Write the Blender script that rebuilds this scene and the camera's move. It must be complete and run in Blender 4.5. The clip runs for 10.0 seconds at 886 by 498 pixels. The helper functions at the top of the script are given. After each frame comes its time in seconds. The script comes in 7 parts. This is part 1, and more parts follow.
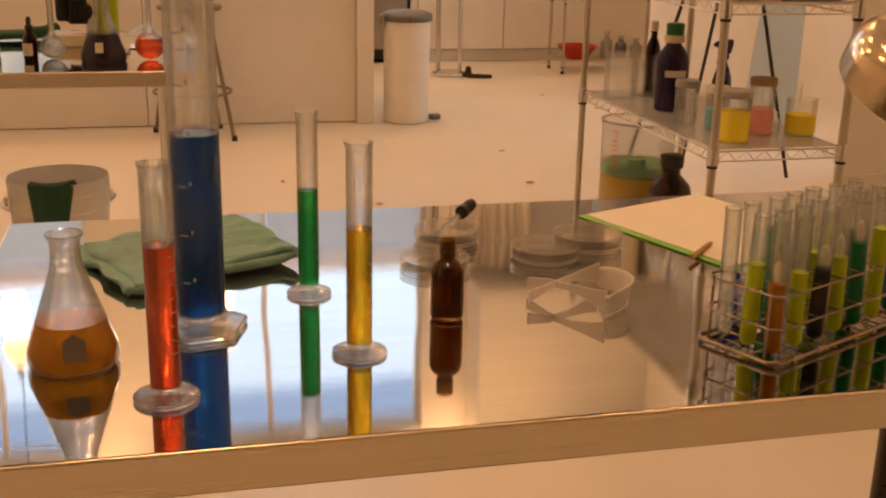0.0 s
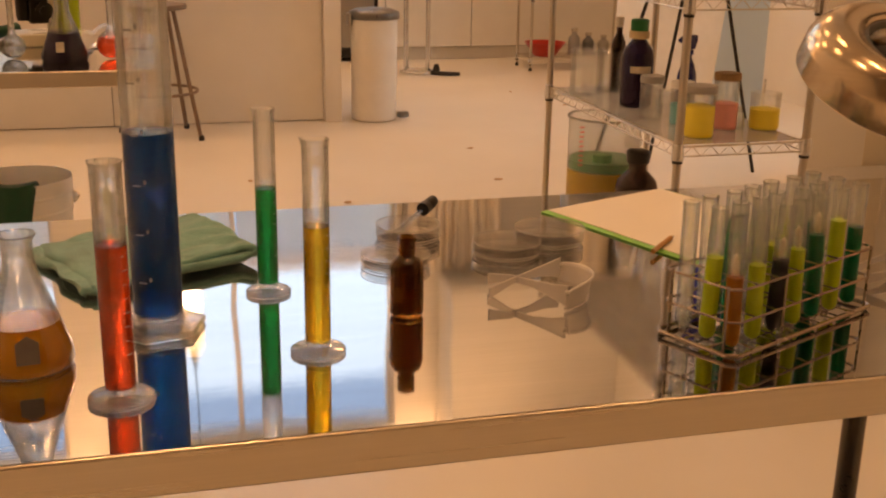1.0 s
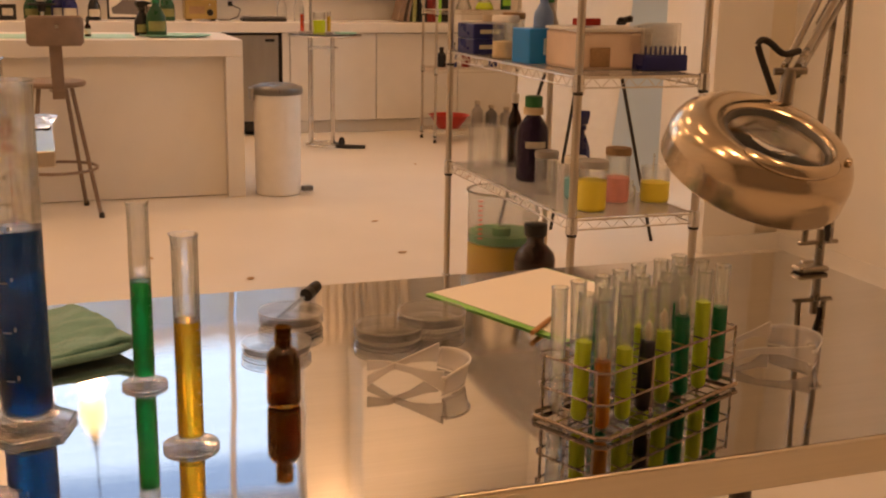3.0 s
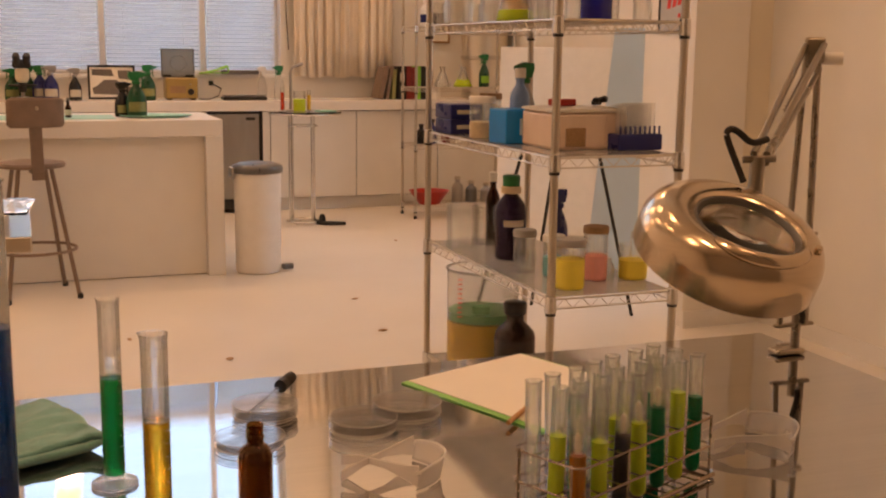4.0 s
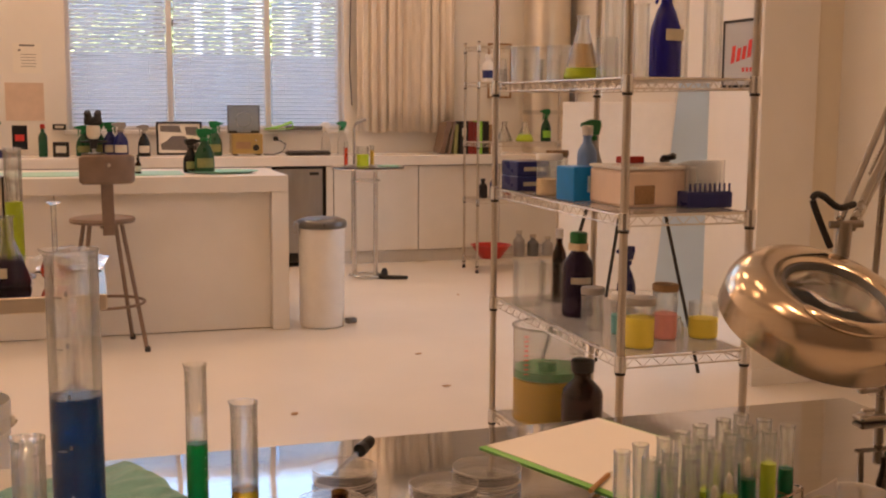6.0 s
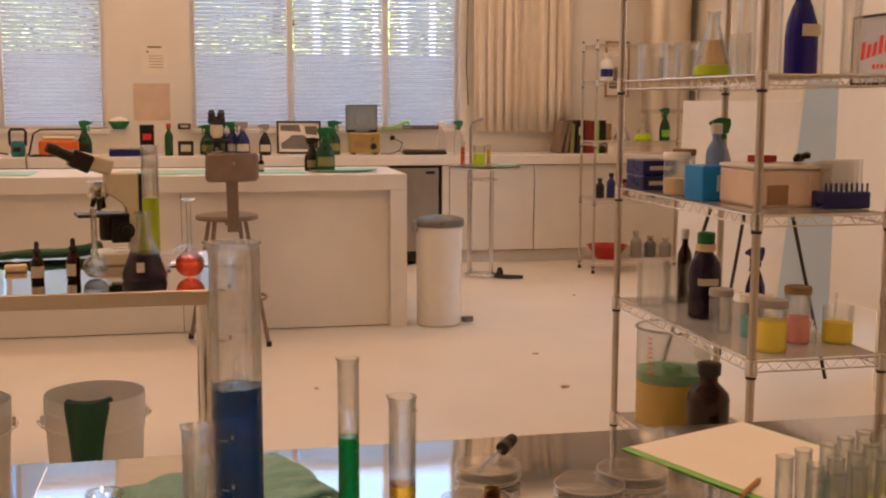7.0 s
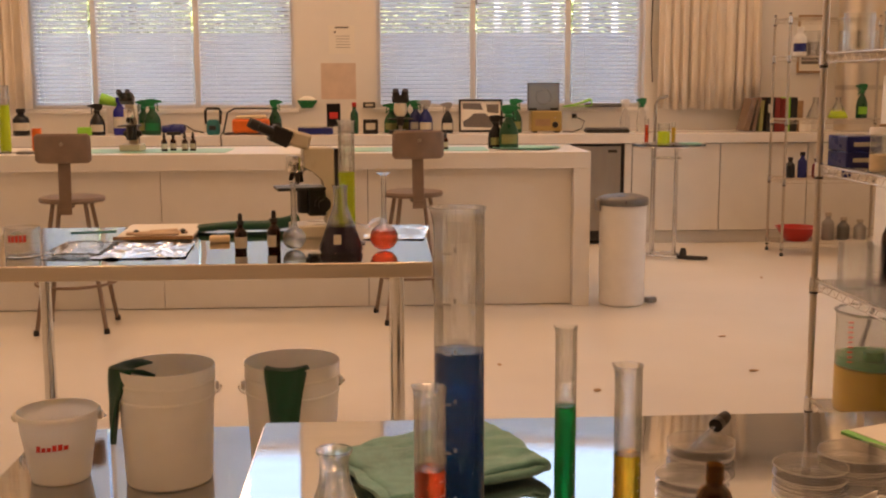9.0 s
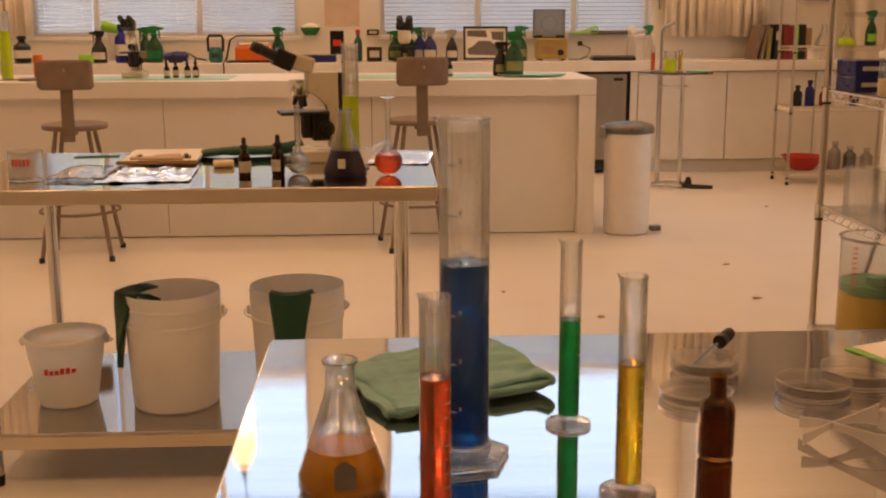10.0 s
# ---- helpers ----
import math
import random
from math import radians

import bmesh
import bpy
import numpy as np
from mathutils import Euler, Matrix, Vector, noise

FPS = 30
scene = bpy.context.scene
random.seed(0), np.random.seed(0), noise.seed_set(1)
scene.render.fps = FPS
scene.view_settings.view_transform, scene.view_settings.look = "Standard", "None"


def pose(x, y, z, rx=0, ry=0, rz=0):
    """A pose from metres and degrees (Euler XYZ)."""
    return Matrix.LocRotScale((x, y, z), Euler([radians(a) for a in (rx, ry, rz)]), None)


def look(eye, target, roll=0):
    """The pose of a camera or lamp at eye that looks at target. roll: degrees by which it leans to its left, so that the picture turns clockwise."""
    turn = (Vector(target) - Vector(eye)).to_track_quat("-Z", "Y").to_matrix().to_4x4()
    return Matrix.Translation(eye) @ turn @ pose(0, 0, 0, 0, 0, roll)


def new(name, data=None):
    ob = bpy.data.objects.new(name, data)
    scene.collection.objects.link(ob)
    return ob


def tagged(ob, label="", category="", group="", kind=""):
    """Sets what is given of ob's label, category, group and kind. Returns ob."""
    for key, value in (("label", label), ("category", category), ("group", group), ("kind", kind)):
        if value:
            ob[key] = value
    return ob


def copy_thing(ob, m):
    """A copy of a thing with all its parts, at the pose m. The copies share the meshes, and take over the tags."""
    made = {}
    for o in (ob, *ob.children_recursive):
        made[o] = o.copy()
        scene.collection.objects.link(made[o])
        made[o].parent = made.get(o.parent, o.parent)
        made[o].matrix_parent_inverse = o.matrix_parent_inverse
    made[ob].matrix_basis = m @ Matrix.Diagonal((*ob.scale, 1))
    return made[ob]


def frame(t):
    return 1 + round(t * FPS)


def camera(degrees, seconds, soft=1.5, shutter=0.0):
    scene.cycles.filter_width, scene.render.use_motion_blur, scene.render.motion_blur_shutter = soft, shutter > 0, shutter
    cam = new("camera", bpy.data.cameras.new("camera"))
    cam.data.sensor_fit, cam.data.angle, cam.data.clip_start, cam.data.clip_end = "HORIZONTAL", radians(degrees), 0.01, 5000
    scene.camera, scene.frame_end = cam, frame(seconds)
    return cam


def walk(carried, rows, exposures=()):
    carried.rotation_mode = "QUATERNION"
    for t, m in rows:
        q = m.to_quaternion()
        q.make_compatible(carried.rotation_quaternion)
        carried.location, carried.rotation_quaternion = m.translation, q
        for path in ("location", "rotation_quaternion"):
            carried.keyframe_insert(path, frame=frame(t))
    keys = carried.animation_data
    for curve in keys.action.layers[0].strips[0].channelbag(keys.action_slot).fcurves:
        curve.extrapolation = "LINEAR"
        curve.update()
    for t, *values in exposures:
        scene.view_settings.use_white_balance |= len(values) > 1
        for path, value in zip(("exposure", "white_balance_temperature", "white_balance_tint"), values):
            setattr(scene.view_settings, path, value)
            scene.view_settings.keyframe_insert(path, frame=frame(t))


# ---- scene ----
cam = camera(43.0, 10.0, soft=2.1)
PATH = [
    (0, (0.238, 0.096, 1.358), (0.691, 1.953, 0.767), 1.2),
    (0.5, (0.244, 0.098, 1.356), (0.723, 1.947, 0.764), 1.1),
    (1, (0.253, 0.097, 1.355), (0.754, 1.94, 0.762), 1.0),
    (1.5, (0.26, 0.095, 1.354), (0.791, 1.93, 0.761), 1.1),
    (2, (0.271, 0.09, 1.358), (0.837, 1.92, 0.783), 1.0),
    (2.5, (0.284, 0.082, 1.367), (0.892, 1.911, 0.832), 1.0),
    (3, (0.291, 0.075, 1.382), (0.947, 1.904, 0.909), 1.1),
    (4.5, (0.306, 0.081, 1.412), (1.002, 1.933, 1.116), 0.4),
    (5, (0.303, 0.086, 1.417), (0.999, 1.942, 1.152), 0.3),
    (6.5, (0.253, 0.1, 1.422), (0.762, 2.017, 1.165), 0.3),
    (7, (0.229, 0.113, 1.416), (0.64, 2.053, 1.159), 0.2),
    (7.5, (0.209, 0.113, 1.415), (0.518, 2.072, 1.158), 0.0),
    (8, (0.193, 0.112, 1.414), (0.4, 2.084, 1.158), -0.1),
    (8.5, (0.178, 0.114, 1.41), (0.318, 2.092, 1.148), -0.1),
    (9, (0.178, 0.129, 1.4), (0.283, 2.105, 1.108), -0.2),
    (9.5, (0.174, 0.117, 1.389), (0.271, 2.084, 1.039), -0.2),
    (10, (0.177, 0.13, 1.379), (0.273, 2.085, 0.967), -0.2),
]
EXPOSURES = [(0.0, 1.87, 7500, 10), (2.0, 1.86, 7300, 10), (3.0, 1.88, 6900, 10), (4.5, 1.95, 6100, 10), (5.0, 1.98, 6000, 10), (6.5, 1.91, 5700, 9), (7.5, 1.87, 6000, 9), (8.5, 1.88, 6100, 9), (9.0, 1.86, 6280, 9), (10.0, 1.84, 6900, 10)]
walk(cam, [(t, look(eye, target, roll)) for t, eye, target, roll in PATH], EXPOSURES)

# ---- light ----
world = bpy.data.worlds.new("sky")
scene.world = world
world.use_nodes = True
wn = world.node_tree
sky = wn.nodes.new("ShaderNodeTexSky")
sky.sky_type = "NISHITA"
sky.sun_disc = False
sky.dust_density = 7.0
sky.air_density = 0.8
sky.sun_elevation = radians(56)
sky.sun_rotation = radians(200)
wn.links.new(sky.outputs["Color"], wn.nodes["Background"].inputs["Color"])
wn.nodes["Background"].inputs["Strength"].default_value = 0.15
sun_data = bpy.data.lights.new("sun", "SUN")
sun_data.energy = 4.0
sun_data.angle = radians(0.5)
sun_data.color = (1.0, 0.93, 0.82)
sun = new("sun", sun_data)
sun.matrix_world = look((0, 0, 0), (math.sin(radians(20)) * 0.56, math.cos(radians(20)) * 0.56, -0.829))
WARM = (1.0, 0.53, 0.25)
LAMP_WATTS = 2.4
CEILING_WATTS = 5.7
DAY_WATTS = 2.3
SIDE_WATTS = 5.5

# ---- materials ----
def mat(name, color, rough=0.5, metal=0.0, trans=0.0, ior=1.45, var=0.12, scale=18.0, bump=0.0, bscale=120.0, stretch=None, emit=None, emit_k=0.0, sheen=0.0, coat=0.0, island=0.0, rvar=0.1):
    m = bpy.data.materials.new(name)
    m.use_nodes = True
    n, l = m.node_tree.nodes, m.node_tree.links
    b = n["Principled BSDF"]
    b.inputs["Roughness"].default_value = rough
    b.inputs["Metallic"].default_value = metal
    b.inputs["Transmission Weight"].default_value = trans
    b.inputs["IOR"].default_value = ior
    b.inputs["Sheen Weight"].default_value = sheen
    b.inputs["Coat Weight"].default_value = coat
    b.inputs["Base Color"].default_value = (*color, 1)
    tc = n.new("ShaderNodeTexCoord")
    mp = n.new("ShaderNodeMapping")
    l.new(tc.outputs["Object"], mp.inputs["Vector"])
    if stretch:
        mp.inputs["Scale"].default_value = stretch
    if var > 0:
        a, c = n.new("ShaderNodeTexNoise"), n.new("ShaderNodeTexNoise")
        a.inputs["Scale"].default_value, a.inputs["Detail"].default_value = scale, 4
        c.inputs["Scale"].default_value, c.inputs["Detail"].default_value = scale * 0.13, 3
        l.new(mp.outputs["Vector"], a.inputs["Vector"])
        l.new(mp.outputs["Vector"], c.inputs["Vector"])
        ad = n.new("ShaderNodeMath")
        ad.operation = "ADD"
        l.new(a.outputs["Fac"], ad.inputs[0])
        l.new(c.outputs["Fac"], ad.inputs[1])
        last = ad.outputs[0]
        if island:
            ob = n.new("ShaderNodeObjectInfo")
            k = n.new("ShaderNodeMath")
            k.operation = "MULTIPLY_ADD"
            k.inputs[1].default_value = island
            l.new(ob.outputs["Random"], k.inputs[0])
            l.new(last, k.inputs[2])
            last = k.outputs[0]
        r = n.new("ShaderNodeMapRange")
        r.interpolation_type = "SMOOTHSTEP"
        r.inputs["From Min"].default_value, r.inputs["From Max"].default_value = 0.5, 1.5
        r.inputs["To Min"].default_value, r.inputs["To Max"].default_value = 1 - var, 1 + var * 0.5
        l.new(last, r.inputs["Value"])
        v = n.new("ShaderNodeVectorMath")
        v.operation = "SCALE"
        v.inputs[0].default_value = color
        l.new(r.outputs["Result"], v.inputs["Scale"])
        l.new(v.outputs["Vector"], b.inputs["Base Color"])
        rr = n.new("ShaderNodeMapRange")
        rr.interpolation_type = "SMOOTHSTEP"
        rr.inputs["From Min"].default_value, rr.inputs["From Max"].default_value = 0.5, 1.5
        rr.inputs["To Min"].default_value, rr.inputs["To Max"].default_value = max(0.0, rough * (1 - rvar * 2)), min(1.0, rough * (1 + rvar * 2))
        l.new(ad.outputs[0], rr.inputs["Value"])
        l.new(rr.outputs["Result"], b.inputs["Roughness"])
    if bump > 0:
        t = n.new("ShaderNodeTexNoise")
        t.inputs["Scale"].default_value, t.inputs["Detail"].default_value = bscale, 3
        l.new(mp.outputs["Vector"], t.inputs["Vector"])
        bp = n.new("ShaderNodeBump")
        bp.inputs["Strength"].default_value, bp.inputs["Distance"].default_value = bump, 0.004
        l.new(t.outputs["Fac"], bp.inputs["Height"])
        l.new(bp.outputs["Normal"], b.inputs["Normal"])
    if emit:
        b.inputs["Emission Color"].default_value = (*emit, 1)
        b.inputs["Emission Strength"].default_value = emit_k
    return m


M = {}
M["steel_top"] = mat("brushed_steel_top", (0.53, 0.53, 0.535), 0.032, 1.0, var=0.08, scale=30, bump=0.006, bscale=40, stretch=(0.35, 9, 1), rvar=0.2)
M["steel_edge"] = mat("brushed_steel_edge", (0.72, 0.65, 0.54), 0.32, 1.0, var=0.06, scale=40, bump=0.012, bscale=90, stretch=(0.1, 8, 8))
M["steel_leg"] = mat("steel_tube", (0.66, 0.66, 0.64), 0.09, 1.0, var=0.08, scale=20)
M["lamp_steel"] = mat("spun_steel", (0.60, 0.48, 0.34), 0.17, 1.0, var=0.10, scale=24, bump=0.03, bscale=50, stretch=(1, 1, 10))
M["chrome"] = mat("chrome", (0.72, 0.71, 0.69), 0.16, 1.0, var=0.08, scale=30)
# leg steel with the shade under the near table put into its colour
M["shaded_steel"] = mat("shaded_steel_tube", (0.10, 0.09, 0.08), 0.3, 1.0, var=0.15, scale=20)
M["wire"] = mat("zinc_wire", (0.55, 0.50, 0.43), 0.34, 1.0, var=0.05, scale=30)
M["floor"] = mat("white_epoxy_floor", (0.74, 0.71, 0.66), 0.27, var=0.08, scale=1.2, rvar=0.0)
M["wall"] = mat("white_wall_paint", (0.78, 0.76, 0.72), 0.6, var=0.05, scale=4, bump=0.06, bscale=140)
M["dimming_wall"] = mat("dimming_wall_brown", (0.24, 0.21, 0.175), 0.6, var=0.08, scale=4, bump=0.06, bscale=140)
# cream tint stands in for warm lamplight on the wall recess
M["lamplit_wall"] = mat("lamplit_wall_tint", (0.76, 0.70, 0.58), 0.6, var=0.05, scale=4, bump=0.06, bscale=140)
M["ceiling"] = mat("ceiling_paint", (0.72, 0.70, 0.67), 0.7, var=0.06, scale=3, bump=0.05)
M["laminate"] = mat("white_laminate", (0.76, 0.74, 0.70), 0.35, var=0.05, scale=6, bump=0.02, bscale=60)
M["counter"] = mat("white_counter", (0.80, 0.78, 0.75), 0.22, var=0.06, scale=8)
M["gap"] = mat("dark_gap", (0.03, 0.028, 0.025), 0.7, var=0.2)
M["frame_white"] = mat("white_frame_paint", (0.78, 0.77, 0.75), 0.4, var=0.05, scale=12)
M["fridge"] = mat("steel_fridge", (0.38, 0.36, 0.33), 0.35, 1.0, var=0.12, scale=20, stretch=(1, 1, 0.2))
M["stool"] = mat("brown_grey_stool_paint", (0.22, 0.16, 0.12), 0.42, var=0.22, scale=14, bump=0.04)
M["bucket"] = mat("white_bucket_plastic", (0.90, 0.88, 0.83), 0.38, var=0.06, scale=9, bump=0.03, bscale=30)
# thin polythene lets light through its walls
bk = M["bucket"].node_tree.nodes["Principled BSDF"]
bk.inputs["Subsurface Weight"].default_value = 0.7
bk.inputs["Subsurface Radius"].default_value = (1.0, 0.85, 0.65)
bk.inputs["Subsurface Scale"].default_value = 0.02
M["green_cloth"] = mat("green_microfibre", (0.19, 0.41, 0.39), 0.95, var=0.35, scale=60, bump=0.6, bscale=420, sheen=0.4)
M["dark_green_cloth"] = mat("dark_green_glove", (0.012, 0.075, 0.042), 0.85, var=0.3, scale=50, bump=0.4, bscale=300, sheen=0.2)
M["curtain"] = mat("cream_curtain_linen", (0.82, 0.75, 0.65), 0.9, var=0.14, scale=25, bump=0.25, bscale=300, stretch=(1, 1, 0.25), sheen=0.15)
M["black"] = mat("black_plastic", (0.014, 0.013, 0.013), 0.4, var=0.25, scale=40)
M["rubber"] = mat("black_rubber", (0.02, 0.018, 0.018), 0.65, var=0.25, scale=40)
M["paper"] = mat("white_paper", (0.80, 0.77, 0.70), 0.8, var=0.04, scale=10, bump=0.05)
M["manila"] = mat("tan_paper", (0.66, 0.52, 0.41), 0.8, var=0.14, scale=10)
M["print_grey"] = mat("grey_print", (0.16, 0.145, 0.14), 0.8, var=0.2, scale=60)
M["red_print"] = mat("red_print", (0.62, 0.04, 0.03), 0.6, var=0.1)
M["board_green"] = mat("lime_board", (0.22, 0.55, 0.12), 0.4, var=0.08)
M["wood"] = mat("pencil_wood", (0.45, 0.24, 0.08), 0.5, var=0.2, scale=80, stretch=(1, 6, 6))
M["cork"] = mat("cork", (0.36, 0.23, 0.12), 0.85, var=0.3, scale=140, bump=0.3)
M["cream_metal"] = mat("cream_microscope_enamel", (0.66, 0.60, 0.46), 0.3, var=0.06, scale=20, coat=0.3)
M["navy"] = mat("navy_plastic", (0.012, 0.018, 0.14), 0.3, var=0.15)
M["cobalt"] = mat("cobalt_plastic", (0.012, 0.012, 0.26), 0.22, var=0.12, scale=14)
M["bottle_green"] = mat("green_plastic", (0.008, 0.065, 0.026), 0.3, var=0.15)
M["bright_green"] = mat("bright_green_plastic", (0.012, 0.17, 0.05), 0.32, var=0.12)
M["lime"] = mat("lime_plastic", (0.28, 0.62, 0.05), 0.4, var=0.15)
M["black_bottle"] = mat("black_bottle_plastic", (0.013, 0.014, 0.018), 0.25, var=0.2)
M["grey_plastic"] = mat("grey_plastic", (0.32, 0.31, 0.30), 0.4, var=0.12)
M["dark_grey"] = mat("dark_grey_lid", (0.17, 0.17, 0.17), 0.32, 0.6, var=0.12)
M["white_plastic"] = mat("white_plastic", (0.78, 0.76, 0.72), 0.35, var=0.05)
M["clear_plastic_dull"] = mat("cloudy_clear_plastic", (0.88, 0.88, 0.87), 0.10, trans=0.93, ior=1.2, var=0.03)
M["base_glass"] = mat("cast_glass_foot", (0.93, 0.92, 0.90), 0.02, trans=1.0, ior=1.30, var=0)
M["frosted"] = mat("clear_moulded_plastic", (0.95, 0.95, 0.95), 0.10, trans=0.85, ior=1.22, var=0.03)
M["arm_steel"] = mat("satin_lamp_arm", (0.34, 0.30, 0.25), 0.3, 1.0, var=0.1, scale=30)
M["orange"] = mat("orange_plastic", (0.75, 0.16, 0.02), 0.35, var=0.12)
M["dark_red"] = mat("dark_red_cloth_binding", (0.20, 0.02, 0.016), 0.5, var=0.15)
M["red"] = mat("red_plastic", (0.42, 0.022, 0.014), 0.35, var=0.12)
M["teal"] = mat("teal_plastic", (0.02, 0.16, 0.16), 0.35, var=0.15)
M["cyan"] = mat("cyan_plastic", (0.012, 0.24, 0.72), 0.35, var=0.1)
M["lightblue"] = mat("light_blue_panel", (0.50, 0.62, 0.74), 0.35, var=0.05, scale=4)
M["pink_bin"] = mat("peach_plastic_tub", (0.90, 0.72, 0.58), 0.35, trans=0.15, var=0.08)
M["gold"] = mat("brass_enamel", (0.42, 0.30, 0.10), 0.4, 0.4, var=0.12)
M["label_tan"] = mat("cream_label", (0.58, 0.55, 0.46), 0.6, var=0.12, scale=60)
M["label_yellow"] = mat("yellow_green_label", (0.26, 0.27, 0.10), 0.6, var=0.2, scale=60)
M["mint"] = mat("mint_cutting_mat", (0.30, 0.62, 0.52), 0.35, var=0.12, scale=10)
M["glass"] = mat("clear_glass", (0.97, 0.98, 0.97), 0.0, trans=1.0, ior=1.46, var=0)
M["thin_glass"] = mat("clear_plastic", (0.96, 0.97, 0.97), 0.02, trans=1.0, ior=1.16, var=0)
M["amber"] = mat("amber_glass", (0.24, 0.10, 0.016), 0.02, trans=1.0, ior=1.46, var=0)
M["amber_dark"] = mat("dark_amber_glass", (0.085, 0.016, 0.006), 0.02, trans=0.9, ior=1.46, var=0)
M["graduation"] = mat("white_graduation_print", (0.30, 0.32, 0.34), 0.6, var=0.1)
M["foil"] = mat("aluminium_foil", (0.85, 0.84, 0.82), 0.14, 1.0, var=0.05, bump=0.35, bscale=60)
M["soap"] = mat("cream_sponge", (0.74, 0.60, 0.38), 0.8, var=0.15, scale=60, bump=0.3)
M["outside_wall"] = mat("blue_grey_outside_wall", (0.42, 0.46, 0.48), 0.8, var=0.25, scale=2)
M["ground"] = mat("outside_paving", (0.36, 0.35, 0.33), 0.9, var=0.2, scale=2, bump=0.1)
M["leaf"] = mat("sunlit_leaves", (0.40, 0.45, 0.20), 0.6, var=0.5, scale=1.5)
M["bark"] = mat("bark", (0.10, 0.075, 0.05), 0.9, var=0.3, scale=12, bump=0.5, bscale=30)
M["fence"] = mat("white_fence_paint", (0.62, 0.62, 0.60), 0.7, var=0.1)
M["bulb"] = mat("warm_bulb", (1, 0.8, 0.5), 0.3, var=0, emit=(1.0, 0.62, 0.30), emit_k=0.75)
M["wash_blue"] = mat("wash_bottle_blue", (0.20, 0.32, 0.60), 0.35, var=0.1)
M["liner"] = mat("clear_shelf_liner", (0.80, 0.80, 0.80), 0.22, trans=0.82, ior=1.3, var=0.05)
M["film_panel"] = mat("grey_film_panel", (0.42, 0.47, 0.50), 0.2, trans=0.35, ior=1.2, var=0.05)
# paper greyed to stand in for reflections on the poster's glass
M["poster"] = mat("glare_grey_poster_paper", (0.46, 0.46, 0.47), 0.18, var=0.1, scale=6)
M["foam"] = mat("cotton", (0.80, 0.76, 0.66), 0.9, var=0.1, scale=80, bump=0.4)


def clear_material(name, tint, haze, gloss=0.6, rough=0.02, bend=0.0, haze_color=(0.9, 0.88, 0.86)):
    """thin clear wall: light passes straight through, gloss grows towards the rim, a little milky haze"""
    m = bpy.data.materials.new(name)
    m.use_nodes = True
    n, l = m.node_tree.nodes, m.node_tree.links
    n.remove(n["Principled BSDF"])
    tr = n.new("ShaderNodeBsdfTransparent")
    tr.inputs["Color"].default_value = (*tint, 1)
    df = n.new("ShaderNodeBsdfDiffuse")
    df.inputs["Color"].default_value = (*haze_color, 1)
    gl = n.new("ShaderNodeBsdfGlossy")
    gl.inputs["Roughness"].default_value = rough
    lw = n.new("ShaderNodeLayerWeight")
    lw.inputs["Blend"].default_value = 0.5
    pw = n.new("ShaderNodeMath")
    pw.operation = "POWER"
    pw.inputs[1].default_value = 4.5
    l.new(lw.outputs["Facing"], pw.inputs[0])
    fr = n.new("ShaderNodeMath")
    fr.operation = "MULTIPLY_ADD"
    fr.inputs[1].default_value, fr.inputs[2].default_value = gloss, 0.025
    l.new(pw.outputs[0], fr.inputs[0])
    a, b = n.new("ShaderNodeMixShader"), n.new("ShaderNodeMixShader")
    a.inputs[0].default_value = haze
    l.new(tr.outputs[0], a.inputs[1])
    l.new(df.outputs[0], a.inputs[2])
    l.new(fr.outputs[0], b.inputs[0])
    l.new(a.outputs[0], b.inputs[1])
    l.new(gl.outputs[0], b.inputs[2])
    last = b.outputs[0]
    if bend:
        rf = n.new("ShaderNodeBsdfGlass")
        rf.inputs["Color"].default_value = (*tint, 1)
        rf.inputs["IOR"].default_value = 1.45
        c = n.new("ShaderNodeMixShader")
        c.inputs[0].default_value = bend
        l.new(last, c.inputs[1])
        l.new(rf.outputs[0], c.inputs[2])
        last = c.outputs[0]
    l.new(last, n["Material Output"].inputs["Surface"])
    return m


M["solid_glass"] = M["glass"]
M["glass"] = clear_material("clear_glass_wall", (0.97, 0.975, 0.97), 0.008, 0.5, 0.01, 0.48)
M["beaker_glass"] = clear_material("clear_beaker_glass", (0.975, 0.98, 0.975), 0.012, 0.6, 0.02, 0.16)
M["tube_glass"] = clear_material("test_tube_glass", (0.97, 0.98, 0.97), 0.02, 0.5, 0.01, 0.42)
M["base_glass"] = clear_material("cast_glass_foot", (0.96, 0.95, 0.95), 0.012, 0.5, 0.02, 0.72)
M["haze_plastic"] = clear_material("hazy_clear_plastic", (0.96, 0.95, 0.95), 0.36, 0.6, 0.08)
M["dish_plastic"] = clear_material("clear_dish_plastic", (0.97, 0.97, 0.97), 0.045, 0.5, 0.04)
M["plastic_edge"] = clear_material("clear_plastic_edge", (0.95, 0.94, 0.93), 0.5, 0.6, 0.08)
M["dish_edge"] = clear_material("clear_dish_edge", (0.95, 0.94, 0.93), 0.30, 0.6, 0.05)
M["rack_steel"] = mat("dull_rack_wire", (0.40, 0.33, 0.26), 0.26, 1.0, var=0.12, scale=40)


def liquid(name, color, trans=0.85, rough=0.03):
    return mat(name, color, rough, trans=trans, ior=1.34, var=0)


